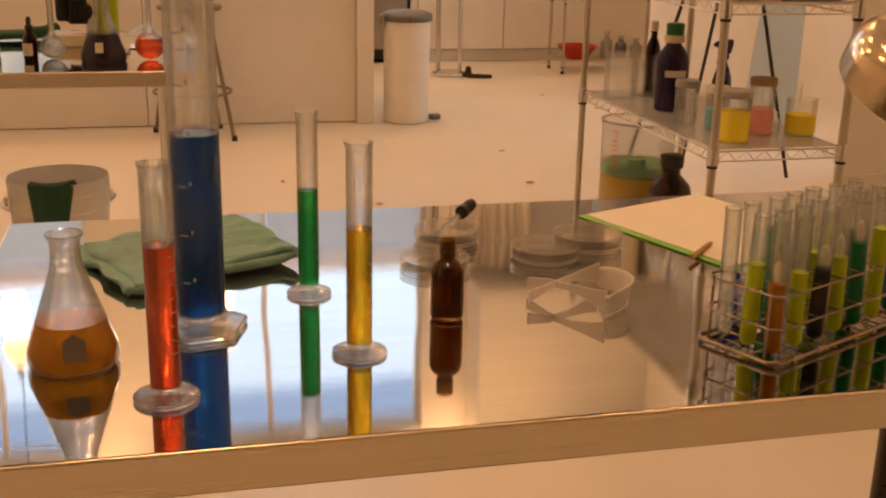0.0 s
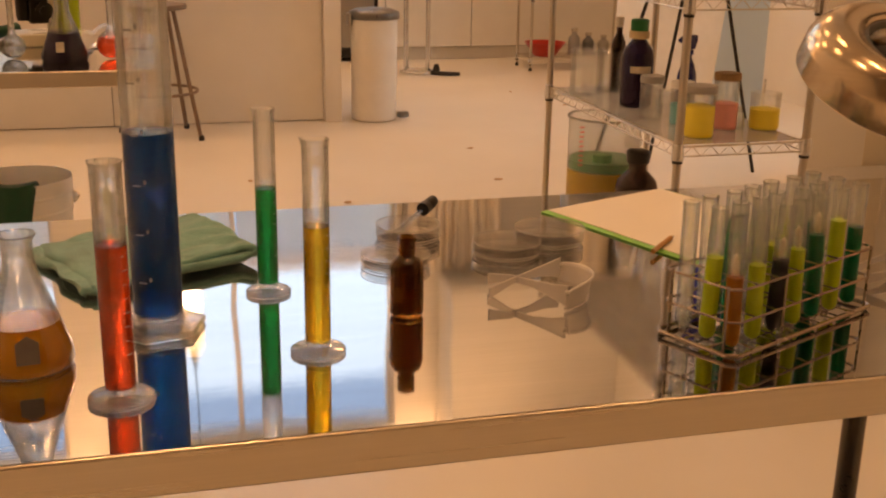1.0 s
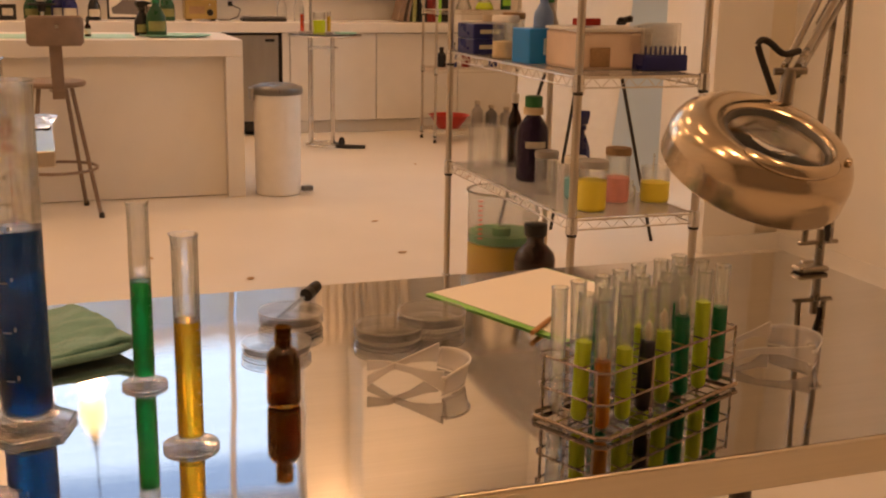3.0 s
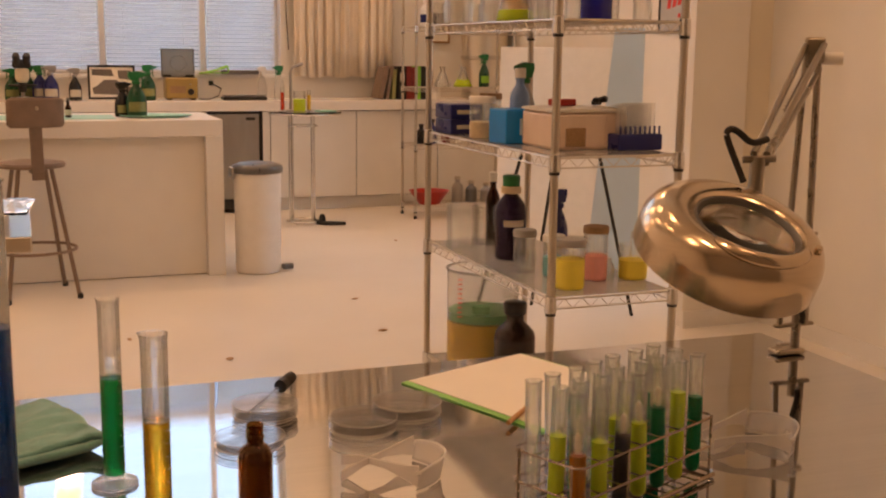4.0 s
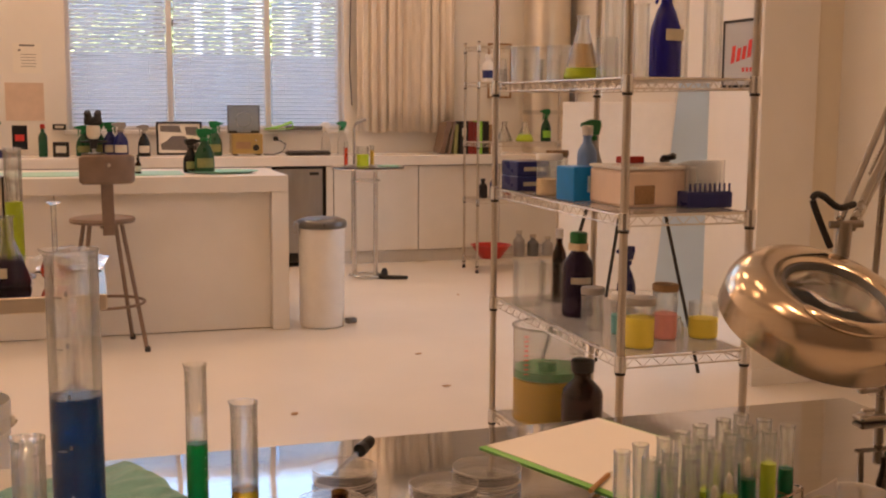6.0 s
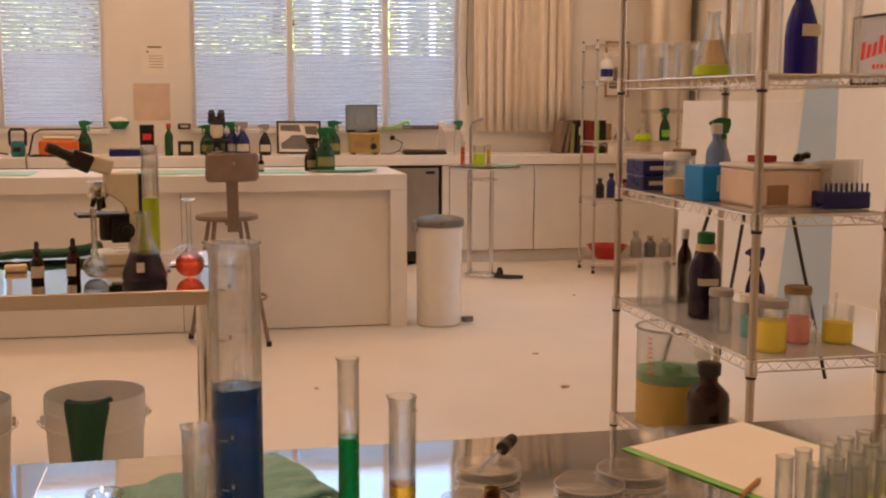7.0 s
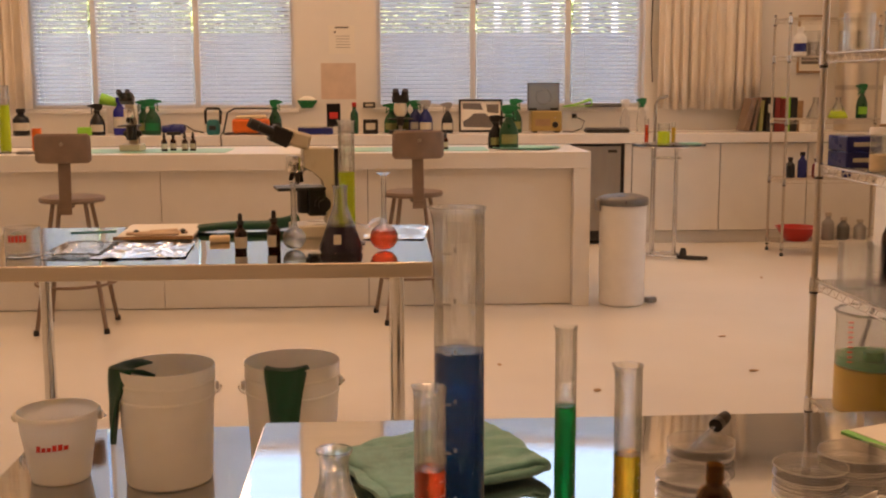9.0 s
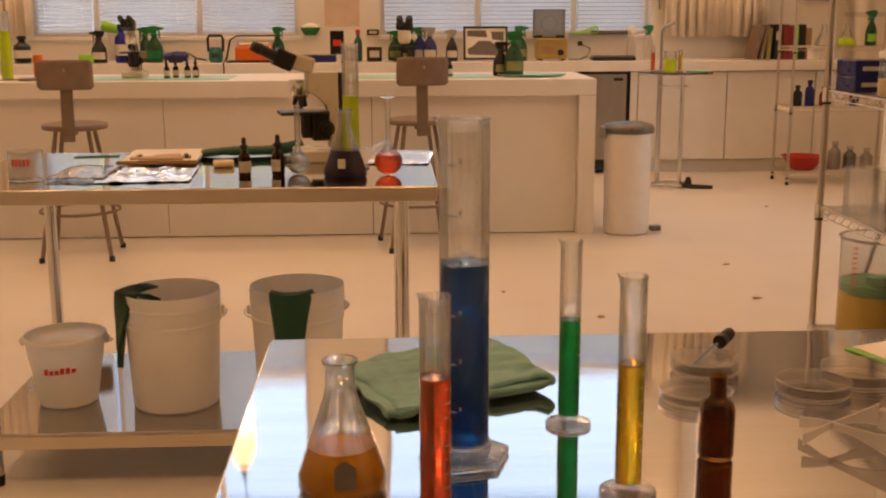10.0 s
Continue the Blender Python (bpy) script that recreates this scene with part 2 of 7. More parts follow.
M["blue_liquid"] = liquid("blue_liquid", (0.001, 0.058, 0.26), 1.0)
M["blue_liquid"].node_tree.nodes["Principled BSDF"].inputs["Specular IOR Level"].default_value = 0.12
M["green_liquid"] = liquid("green_liquid", (0.01, 0.46, 0.10), 0.8)
M["yellow_liquid"] = liquid("yellow_liquid", (0.98, 0.62, 0.04), 1.0)
M["red_liquid"] = liquid("red_liquid", (0.92, 0.10, 0.03), 1.0)
M["orange_liquid"] = liquid("orange_liquid", (0.62, 0.23, 0.015), 0.4)
M["brown_liquid"] = liquid("brown_orange_liquid", (0.74, 0.32, 0.03), 0.45)
M["lime_liquid"] = liquid("lime_liquid", (0.66, 0.86, 0.04), 0.15)
M["forest_liquid"] = liquid("forest_green_liquid", (0.0, 0.22, 0.085), 0.25)
M["dark_liquid"] = liquid("black_liquid", (0.012, 0.010, 0.016), 0.2)
M["purple_liquid"] = liquid("dark_purple_liquid", (0.025, 0.014, 0.05), 0.3)
for k in ("forest_liquid", "dark_liquid", "lime_liquid", "orange_liquid"):
    M[k].node_tree.nodes["Principled BSDF"].inputs["Specular IOR Level"].default_value = 0.2
M["amber_refraction"] = liquid("amber_refraction_tint", (0.88, 0.62, 0.30), 0.9)
M["yellow_powder"] = mat("yellow_powder", (0.95, 0.80, 0.08), 0.8, var=0.08, scale=60)
M["pink_powder"] = mat("pink_powder", (0.92, 0.42, 0.40), 0.8, var=0.12, scale=60)
M["blue_powder"] = mat("pale_blue_powder", (0.22, 0.56, 0.66), 0.8, var=0.08, scale=60)
M["green_layer"] = liquid("pale_green_liquid", (0.20, 0.60, 0.26), 0.1)
M["ochre_layer"] = liquid("ochre_liquid", (0.75, 0.52, 0.06), 0.1)

# slats of the blinds: thin white vinyl that lets light through
def slat_material():
    m = bpy.data.materials.new("white_blind_slat")
    m.use_nodes = True
    n, l = m.node_tree.nodes, m.node_tree.links
    b = n["Principled BSDF"]
    b.inputs["Base Color"].default_value = (0.80, 0.81, 0.82, 1)
    b.inputs["Roughness"].default_value = 0.45
    tr = n.new("ShaderNodeBsdfTranslucent")
    tr.inputs["Color"].default_value = (0.92, 0.94, 0.96, 1)
    mx = n.new("ShaderNodeMixShader")
    mx.inputs[0].default_value = 0.72
    l.new(b.outputs[0], mx.inputs[1])
    l.new(tr.outputs[0], mx.inputs[2])
    l.new(mx.outputs[0], n["Material Output"].inputs["Surface"])
    return m


M["slat"] = slat_material()

# ---- mesh helpers ----
def lathe(bm, prof, seg=24, c=(0, 0, 0), close=False, sx=1.0, sy=1.0):
    rings = []
    for r, z in prof:
        if r <= 1e-6:
            rings.append([bm.verts.new((c[0], c[1], c[2] + z))])
        else:
            rings.append([bm.verts.new((c[0] + r * sx * math.cos(2 * math.pi * i / seg), c[1] + r * sy * math.sin(2 * math.pi * i / seg), c[2] + z)) for i in range(seg)])
    pairs = list(zip(rings, rings[1:]))
    if close:
        pairs.append((rings[-1], rings[0]))
    for a, b in pairs:
        for i in range(seg):
            j = (i + 1) % seg
            q = [a[i % len(a)], a[j % len(a)], b[j % len(b)], b[i % len(b)]]
            u = []
            for v in q:
                if v not in u:
                    u.append(v)
            if len(u) > 2:
                bm.faces.new(u)
    return bm


def box(bm, x0, x1, y0, y1, z0, z1, bev=0.0, seg=2):
    m = Matrix.Translation(((x0 + x1) / 2, (y0 + y1) / 2, (z0 + z1) / 2)) @ Matrix.Diagonal((x1 - x0, y1 - y0, z1 - z0, 1))
    r = bmesh.ops.create_cube(bm, size=1, matrix=m)
    if bev > 0:
        vs = set(r["verts"])
        es = [e for e in bm.edges if e.verts[0] in vs and e.verts[1] in vs]
        bmesh.ops.bevel(bm, geom=es, offset=bev, segments=seg, affect="EDGES", profile=0.5)
    return bm


def tube(bm, pts, r, seg=8, closed=False):
    pts = [Vector(p) for p in pts]
    n = len(pts)
    rings = []
    up = Vector((0, 0, 1))
    for i, p in enumerate(pts):
        d = (pts[(i + 1) % n] - pts[i - 1]) if closed else (pts[min(i + 1, n - 1)] - pts[max(i - 1, 0)])
        d.normalize()
        s = d.cross(up)
        if s.length < 0.05:
            s = d.cross(Vector((0, 1, 0)))
        s.normalize()
        k = s.cross(d)
        rr = r[i] if isinstance(r, (list, tuple)) else r
        rings.append([bm.verts.new(p + rr * (s * math.cos(2 * math.pi * j / seg) + k * math.sin(2 * math.pi * j / seg))) for j in range(seg)])
    pairs = list(zip(rings, rings[1:]))
    if closed:
        pairs.append((rings[-1], rings[0]))
    for a, b in pairs:
        for j in range(seg):
            bm.faces.new([a[j], a[(j + 1) % seg], b[(j + 1) % seg], b[j]])
    if not closed:
        bm.faces.new(rings[0][::-1])
        bm.faces.new(rings[-1])
    return bm


def prism(bm, pts, z0, z1, bev=0.0):
    a = [bm.verts.new((x, y, z0)) for x, y in pts]
    b = [bm.verts.new((x, y, z1)) for x, y in pts]
    n = len(pts)
    bm.faces.new(a[::-1])
    bm.faces.new(b)
    for i in range(n):
        bm.faces.new([a[i], a[(i + 1) % n], b[(i + 1) % n], b[i]])
    if bev > 0:
        bmesh.ops.bevel(bm, geom=bm.edges[:], offset=bev, segments=2, affect="EDGES", profile=0.5)
    return bm


def moved(bm, m):
    bmesh.ops.transform(bm, matrix=m, verts=bm.verts[:])
    return bm


def B():
    return bmesh.new()


def part(name, bm, material, parent=None, label="", smooth=True, m=None):
    bmesh.ops.recalc_face_normals(bm, faces=bm.faces[:])
    me = bpy.data.meshes.new(name)
    if smooth:
        for f in bm.faces:
            f.smooth = True
        for e in bm.edges:
            if len(e.link_faces) == 2:
                a = e.calc_face_angle(0)
                if a > 0.85:
                    e.smooth = False
                elif a > 0.2:
                    p, q = e.link_faces[0].calc_area(), e.link_faces[1].calc_area()
                    if max(p, q) > 5 * min(p, q):
                        e.smooth = False
    bm.to_mesh(me)
    bm.free()
    me.materials.append(M[material] if isinstance(material, str) else material)
    ob = new(name, me)
    if parent:
        ob.parent = parent
    if m is not None:
        ob.matrix_basis = m
    if label:
        ob["label"] = label
    return ob


def thing(name, x, y, z, rz, label, category, group="", kind=""):
    e = new(name)
    e.empty_display_size = 0.05
    e.matrix_basis = pose(x, y, z, 0, 0, rz)
    return tagged(e, label, category, group, kind)


# ---- the room ----
XL, XR, Y0, Y1, ZC = -4.6, 4.75, -3.0, 10.36, 5.9
XN, YJ = 3.95, 4.97
def setting(name, boxes, material, label, category, bev=0.0):
    bm = B()
    for b in boxes:
        box(bm, *b, bev)
    return tagged(part(name, bm, material, smooth=False), label, category, kind="structure")


setting("floor", [(XL - 0.2, XR + 0.2, Y0 - 0.2, Y1 + 0.3, -0.12, 0)], "floor", "white glossy painted concrete floor with scuffs", "floor")
setting("ceiling", [(XL - 0.2, XR + 0.2, Y0 - 0.2, Y1 + 0.3, ZC, ZC + 0.2)], "ceiling", "high white painted ceiling", "ceiling")
setting("wall_west", [(XL - 0.2, XL, Y0, Y1 + 0.3, 0, ZC)], "wall", "plain white painted side wall", "wall")
# unseen wall behind the camera, kept dark to dim reflections in glass and steel
setting("wall_south", [(XL - 0.2, XR + 0.2, Y0 - 0.2, Y0, 0, ZC)], "dimming_wall", "plain unseen wall, dark brown to dim reflections", "wall")
EW0, EW1, EZ0, EZ1 = 5.55, 6.75, 0.9, 3.3
setting("wall_east", [(XR, XR + 0.2, YJ + 0.4, EW0, 0, ZC), (XR, XR + 0.2, EW1, Y1 + 0.3, 0, ZC), (XR, XR + 0.2, EW0, EW1, 0, EZ0), (XR, XR + 0.2, EW0, EW1, EZ1, ZC)], "wall", "white painted wall behind the shelving", "wall")
setting("wall_east_near", [(XN, XN + 0.2, Y0, YJ + 0.15, 0, ZC)], "wall", "white painted wall beside the steel table", "wall")
setting("wall_jog", [(3.792, XN, YJ + 0.03, YJ + 0.2, 0, ZC), (3.72, XR + 0.2, YJ + 0.2, YJ + 0.4, 0, ZC), (3.72, 3.79, YJ + 0.071, YJ + 0.199, 0, ZC)], "lamplit_wall", "recess of the wall with warm lamplight put into its colour", "wall")
setting("wall_pillar", [(3.47, 3.79, YJ, YJ + 0.07, 0, ZC)], "wall", "white painted square wall pillar", "pillar", 0.004)
# window wall: two wide openings, each with a blind part and a clear upper part
WINS = ((-2.95, -0.60), (0.13, 2.56))
ZS, ZT0, ZT1, ZH = 1.18, 3.78, 3.88, 5.62
setting("wall_north", [
    (XL, WINS[0][0], Y1, Y1 + 0.3, 0, ZC), (WINS[0][1], WINS[1][0], Y1, Y1 + 0.3, 0, ZC), (WINS[1][1], XR, Y1, Y1 + 0.3, 0, ZC),
    (WINS[0][0], WINS[0][1], Y1, Y1 + 0.3, 0, ZS), (WINS[1][0], WINS[1][1], Y1, Y1 + 0.3, 0, ZS),
    (WINS[0][0], WINS[0][1], Y1, Y1 + 0.3, ZH, ZC), (WINS[1][0], WINS[1][1], Y1, Y1 + 0.3, ZH, ZC)],
    "wall", "white painted window wall", "wall")
setting("baseboard", [(3.47, XN, YJ - 0.012, YJ - 0.002, 0, 0.09), (XN - 0.012, XN - 0.002, Y0, YJ - 0.014, 0, 0.09)], "frame_white", "low white baseboard", "baseboard")

# unseen box added to keep duct and curtain tops out of the table's reflection
setting("bulkhead", [(3.0, XR - 0.002, 9.84, Y1 - 0.002, 4.0, ZC - 0.002)], "wall", "plain white box added unseen under the ceiling to shape reflections", "bulkhead")

# windows with frames, panes, sills, and venetian blinds
def slat_mesh(width):
    bm = B()
    ys = [-0.0165, -0.008, 0.0, 0.008, 0.0165]
    zs = [0, 0.0012, 0.0016, 0.0012, 0]
    a = [bm.verts.new((-width / 2, y, z)) for y, z in zip(ys, zs)]
    b = [bm.verts.new((width / 2, y, z)) for y, z in zip(ys, zs)]
    for i in range(4):
        bm.faces.new([a[i], a[i + 1], b[i + 1], b[i]])
    me = bpy.data.meshes.new("slat")
    for f in bm.faces:
        f.smooth = True
    bm.to_mesh(me)
    bm.free()
    me.materials.append(M["slat"])
    return me


PANES = (((-2.92, -2.40), (-2.37, -1.50), (-1.46, -0.62)), ((0.15, 0.985), (1.025, 1.855), (1.895, 2.535)))
for wi, ((wx0, wx1), panes) in enumerate(zip(WINS, PANES)):
    w = thing("window_%d" % (wi + 1), (wx0 + wx1) / 2, Y1 + 0.1, ZS, 0, "tall white-framed window with clear upper lights", "window", kind="structure")
    cx = (wx0 + wx1) / 2
    bm = B()
    box(bm, wx0 - cx, wx1 - cx, 0.02, 0.09, 0, 0.05)
    box(bm, wx0 - cx, wx1 - cx, 0.02, 0.09, ZT0 - ZS, ZT1 - ZS)
    box(bm, wx0 - cx, wx1 - cx, 0.02, 0.09, ZH - ZS - 0.05, ZH - ZS)
    for x in (wx0 + 0.02, (panes[0][1] + panes[1][0]) / 2, (panes[1][1] + panes[2][0]) / 2, wx1 - 0.02):
        box(bm, x - cx - 0.024, x - cx + 0.024, 0.01, 0.10, 0.05, ZT0 - ZS)
        box(bm, x - cx - 0.024, x - cx + 0.024, 0.01, 0.10, ZT1 - ZS, ZH - ZS - 0.05)
    part("window_frame", bm, "frame_white", w, smooth=False)
    bm = box(B(), wx0 - cx - 0.03, wx1 - cx + 0.03, -0.15, 0.0, -0.035, 0.0, 0.005)
    part("window_sill", bm, "frame_white", w, smooth=False)
    for a, b in panes:
        for z0, z1 in ((0.05, ZT0 - ZS), (ZT1 - ZS, ZH - ZS - 0.05)):
            p = part("pane", box(B(), a - cx, b - cx, 0.05, 0.056, z0, z1), "thin_glass", w, smooth=False)
            p.visible_shadow = False
    for a, b in panes:
        bl = thing("window_blind", (a + b) / 2, Y1 + 0.055, ZS, 0, "white venetian blind, lowered with tilted slats", "blind", "blinds of the window wall")
        hw = (b - a) / 2
        part("head_rail", box(B(), -hw + 0.01, hw - 0.01, -0.02, 0.02, ZT0 - ZS - 0.05, ZT0 - ZS - 0.01, 0.003), "frame_white", bl, smooth=False)
        part("bottom_rail", box(B(), -hw + 0.012, hw - 0.012, -0.013, 0.013, 0.006, 0.024, 0.003), "frame_white", bl, smooth=False)
        for k in (-0.62, 0.62):
            part("cord", tube(B(), [(k * hw, -0.014, 0.02), (k * hw, -0.014, ZT0 - ZS - 0.03)], 0.0012, 5), "frame_white", bl)
        me = slat_mesh(2 * hw - 0.03)
        n = int((ZT0 - ZS - 0.09) / 0.036)
        for i in range(n):
            s = new("slat", me)
            s.parent = bl
            s.matrix_basis = pose(0, 0, 0.046 + i * 0.036, -56 + random.uniform(-1.5, 1.5), 0, 0)

# unseen side window added for cool light in the recess, behind the wall's return
w = thing("window_3", XR + 0.1, (EW0 + EW1) / 2, EZ0, 0, "unseen white-framed side window added for cool light in the recess", "window", kind="structure")
hy, hz = (EW1 - EW0) / 2, EZ1 - EZ0
bm = B()
for a in ((-0.03, 0.03, -hy, hy, 0, 0.05), (-0.03, 0.03, -hy, hy, hz - 0.05, hz), (-0.03, 0.03, -hy, -hy + 0.05, 0.05, hz - 0.05), (-0.03, 0.03, hy - 0.05, hy, 0.05, hz - 0.05)):
    box(bm, *a)
part("window_frame", bm, "frame_white", w, smooth=False)
p = part("pane", box(B(), -0.003, 0.003, -hy + 0.05, hy - 0.05, 0.05, hz - 0.05), "thin_glass", w, smooth=False)
p.visible_shadow = False
d = bpy.data.lights.new("window_daylight", "AREA")
d.shape, d.size, d.size_y, d.energy, d.color = "RECTANGLE", EW1 - EW0, EZ1 - EZ0, SIDE_WATTS, (0.90, 0.97, 1.0)
new("window_daylight", d).matrix_world = pose(XR + 0.18, (EW0 + EW1) / 2, (EZ0 + EZ1) / 2, 0, 90, 0)

# curtains
def curtain(x0, x1, y, z0, z1, amp, folds, label):
    bm = B()
    n = folds * 10
    rows = 10
    seed = x0 * 3.7
    grid = []
    for j in range(rows + 1):
        v = j / rows
        row = []
        for i in range(n + 1):
            u = i / n
            a = amp * (0.75 + 0.9 * noise.noise((u * 9, seed, 1.0)))
            x = x0 + (x1 - x0) * u + 0.018 * math.sin(u * folds * 12.6 + 1.3)
            yy = y + a * math.sin(u * folds * 2 * math.pi + 3.2 * noise.noise((u * 5, seed, v * 0.5))) * (1.0 - 0.35 * v)
            row.append(bm.verts.new((x, yy, z0 + (z1 - z0) * v + 0.008 * math.sin(u * 23))))
        grid.append(row)
    for j in range(rows):
        for i in range(n):
            bm.faces.new([grid[j][i], grid[j][i + 1], grid[j + 1][i + 1], grid[j + 1][i]])
    ob = thing("curtain", 0, 0, 0, 0, label, "curtain")
    c = part("cloth", bm, "curtain", ob)
    md = c.modifiers.new("thick", "SOLIDIFY")
    md.thickness = 0.003
    rod = tube(B(), [(x0 - 0.05, y, z1 + 0.03), (x1 + 0.05, y, z1 + 0.03)], 0.014, 10)
    part("rod", rod, "wire", ob)
    for bx in (x0 - 0.03, x1 + 0.03):
        part("bracket", box(B(), bx - 0.012, bx + 0.012, y, Y1 - 0.001, z1 + 0.018, z1 + 0.042, 0.003), "wire", ob)
    return ob


curtain(2.66, 3.58, Y1 - 0.11, 1.16, 3.90, 0.045, 11, "cream linen curtain hanging in vertical folds beside the window")
curtain(-3.55, -2.90, Y1 - 0.11, 1.19, 3.90, 0.045, 8, "cream linen curtain gathered beside the window")
ob = thing("blind_cord", 2.62, Y1 - 0.03, 1.35, 0, "thin dark cord hanging beside the window", "cord")
part("cord_line", tube(B(), [(0, 0, 2.6), (0.004, 0, 1.2), (-0.012, 0, 0.4), (0.008, 0, 0.05)], 0.005, 6), "rubber", ob)

# outside: ground, low wall, fence, trees
tagged(part("ground", box(B(), -120, 120, Y1 + 0.35, 300, -0.6, -0.5), "ground", smooth=False), "paved ground outside the windows", "ground", kind="structure")
tagged(part("boundary_wall", box(B(), -30, 30, 13.2, 13.4, -0.5, 1.97, 0.01), "outside_wall", smooth=False), "blue-grey rendered wall outside the windows", "wall", kind="structure")
fence = thing("garden_fence", 0, 15.6, -0.5, 0, "white picket fence behind the outside wall", "fence")
pm = box(B(), -0.045, 0.045, -0.015, 0.015, 0, 3.6, 0.004)
pk = part("picket", pm, "fence", fence, smooth=False, m=pose(1.75, 0, 0))
for i in range(4):
    o = new("picket", pk.data)
    o.parent = fence
    o.matrix_basis = pose(2.15 + i * 0.40, 0, 0)
part("rail", box(B(), 1.5, 3.6, 0.02, 0.06, 3.35, 3.45), "fence", fence, smooth=False)


def tree(x, y, h, seed):
    rng = random.Random(seed)
    t = thing("tree", x, y, -0.5, 0, "leafy tree in sunlight outside the windows", "tree", "trees outside")
    bm = B()
    tube(bm, [(0, 0, 0), (0.05, 0.02, h * 0.3), (-0.05, 0.05, h * 0.6), (0.02, 0, h * 0.9)], [0.14, 0.11, 0.07, 0.02], 8)
    tips = []
    for i in range(12):
        a, z = rng.uniform(0, 6.28), h * rng.uniform(0.28, 0.75)
        r = rng.uniform(0.8, 1.7)
        e = (r * math.cos(a), r * math.sin(a), z + rng.uniform(0.2, 0.9))
        tube(bm, [(0, 0, z), (e[0] * 0.5, e[1] * 0.5, z + 0.25), e], [0.05, 0.03, 0.01], 5)
        tips.append(e)
    part("trunk", bm, "bark", t)
    vs, fs = [], []
    for i in range(3000):
        e = rng.choice(tips)
        p = Vector((e[0] * rng.uniform(0.3, 1.15) + rng.gauss(0, 0.33), e[1] * rng.uniform(0.3, 1.15) + rng.gauss(0, 0.33), e[2] + rng.gauss(0, 0.38)))
        m = Euler((rng.uniform(0, 3), rng.uniform(0, 3), rng.uniform(0, 6))).to_matrix()
        s = rng.uniform(0.04, 0.09)
        k = len(vs)
        for q in ((-0.5, 0, 0), (0, -1, 0.1), (0.5, 0, 0), (0, 1, 0.1)):
            vs.append(tuple(p + m @ (Vector(q) * s)))
        fs.append((k, k + 1, k + 2, k + 3))
    me = bpy.data.meshes.new("crown")
    me.from_pydata(vs, [], fs)
    me.materials.append(M["leaf"])
    o = new("crown", me)
    o.parent = t


tree(-1.2, 17.2, 4.6, 3)
tree(1.4, 17.6, 5.2, 5)
tree(-3.6, 18.0, 5.0, 9)
tree(3.9, 18.4, 4.8, 12)

# pendant lamps over the island
def pendant(x, y, z):
    p = thing("pendant_lamp", x, y, z, 0, "glowing teardrop glass pendant on a thin black cord", "pendant lamp", "pendant lamps")
    part("cord", tube(B(), [(0, 0, 0.16), (0, 0, ZC - z)], 0.004, 6), "rubber", p)
    part("socket", lathe(B(), [(0, 0.17), (0.012, 0.17), (0.022, 0.15), (0.022, 0.09), (0, 0.09)], 16), "black", p)
    part("glass_shade", lathe(B(), [(0, -0.15), (0.04, -0.142), (0.072, -0.11), (0.085, -0.06), (0.078, -0.01), (0.055, 0.04), (0.03, 0.075), (0.02, 0.089), (0, 0.0895)], 28), "bulb", p)
    d = bpy.data.lights.new("bulb_light", "POINT")
    d.energy, d.color, d.shadow_soft_size = LAMP_WATTS, WARM, 0.08
    o = new("bulb_light", d)
    o.matrix_world = pose(x, y, z - 0.26)


for px, py, pz in ((-2.08, 7.2, 3.25), (-0.80, 7.2, 3.25), (0.48, 7.2, 3.25)):
    pendant(px, py, pz)


def ceiling_light(x, y, watts=CEILING_WATTS):
    c = thing("ceiling_light", x, y, ZC - 0.002, 0, "unseen round ceiling light added for warm room light", "ceiling light", "ceiling lights")
    part("frame", lathe(B(), [(0.20, 0), (0.235, 0), (0.235, -0.03), (0.20, -0.03)], 32, close=True), "frame_white", c)
    part("diffuser", lathe(B(), [(0, -0.012), (0.198, -0.012), (0.198, -0.004), (0, -0.004)], 32), "white_plastic", c)
    d = bpy.data.lights.new("downlight", "AREA")
    d.shape, d.size, d.energy, d.color = "DISK", 0.38, watts, WARM
    o = new("downlight", d)
    o.matrix_world = pose(x, y, ZC - 0.04)


# unseen ceiling lights added for warm light, kept clear of the table's reflection
for px in (-2.2, 0.3, 2.8):
    for py in (0.2, 3.2, 6.0):
        if px < 2 or py < 1:
            ceiling_light(px, py, CEILING_WATTS * (1.0 if py > 1 else 1.5 if px > 2 else 2.1))
for px, py, watts in ((-3.3, 9.1, 14.0), (-0.24, 9.1, 14.0), (3.15, 8.65, 13.0)):
    ceiling_light(px, py, watts)
# wall washers close to the window wall
for px in (-0.48, 2.74):
    ceiling_light(px, 10.05, 2.2)
# daylight standing in the upper window openings
for a, b in WINS:
    d = bpy.data.lights.new("window_daylight", "AREA")
    d.shape, d.size, d.size_y, d.energy, d.color = "RECTANGLE", b - a, 5.16 - ZT1, DAY_WATTS, (0.90, 0.97, 1.0)
    o = new("window_daylight", d)
    o.matrix_world = pose((a + b) / 2, Y1 + 0.24, (ZT1 + 5.16) / 2, -90, 0, 0)

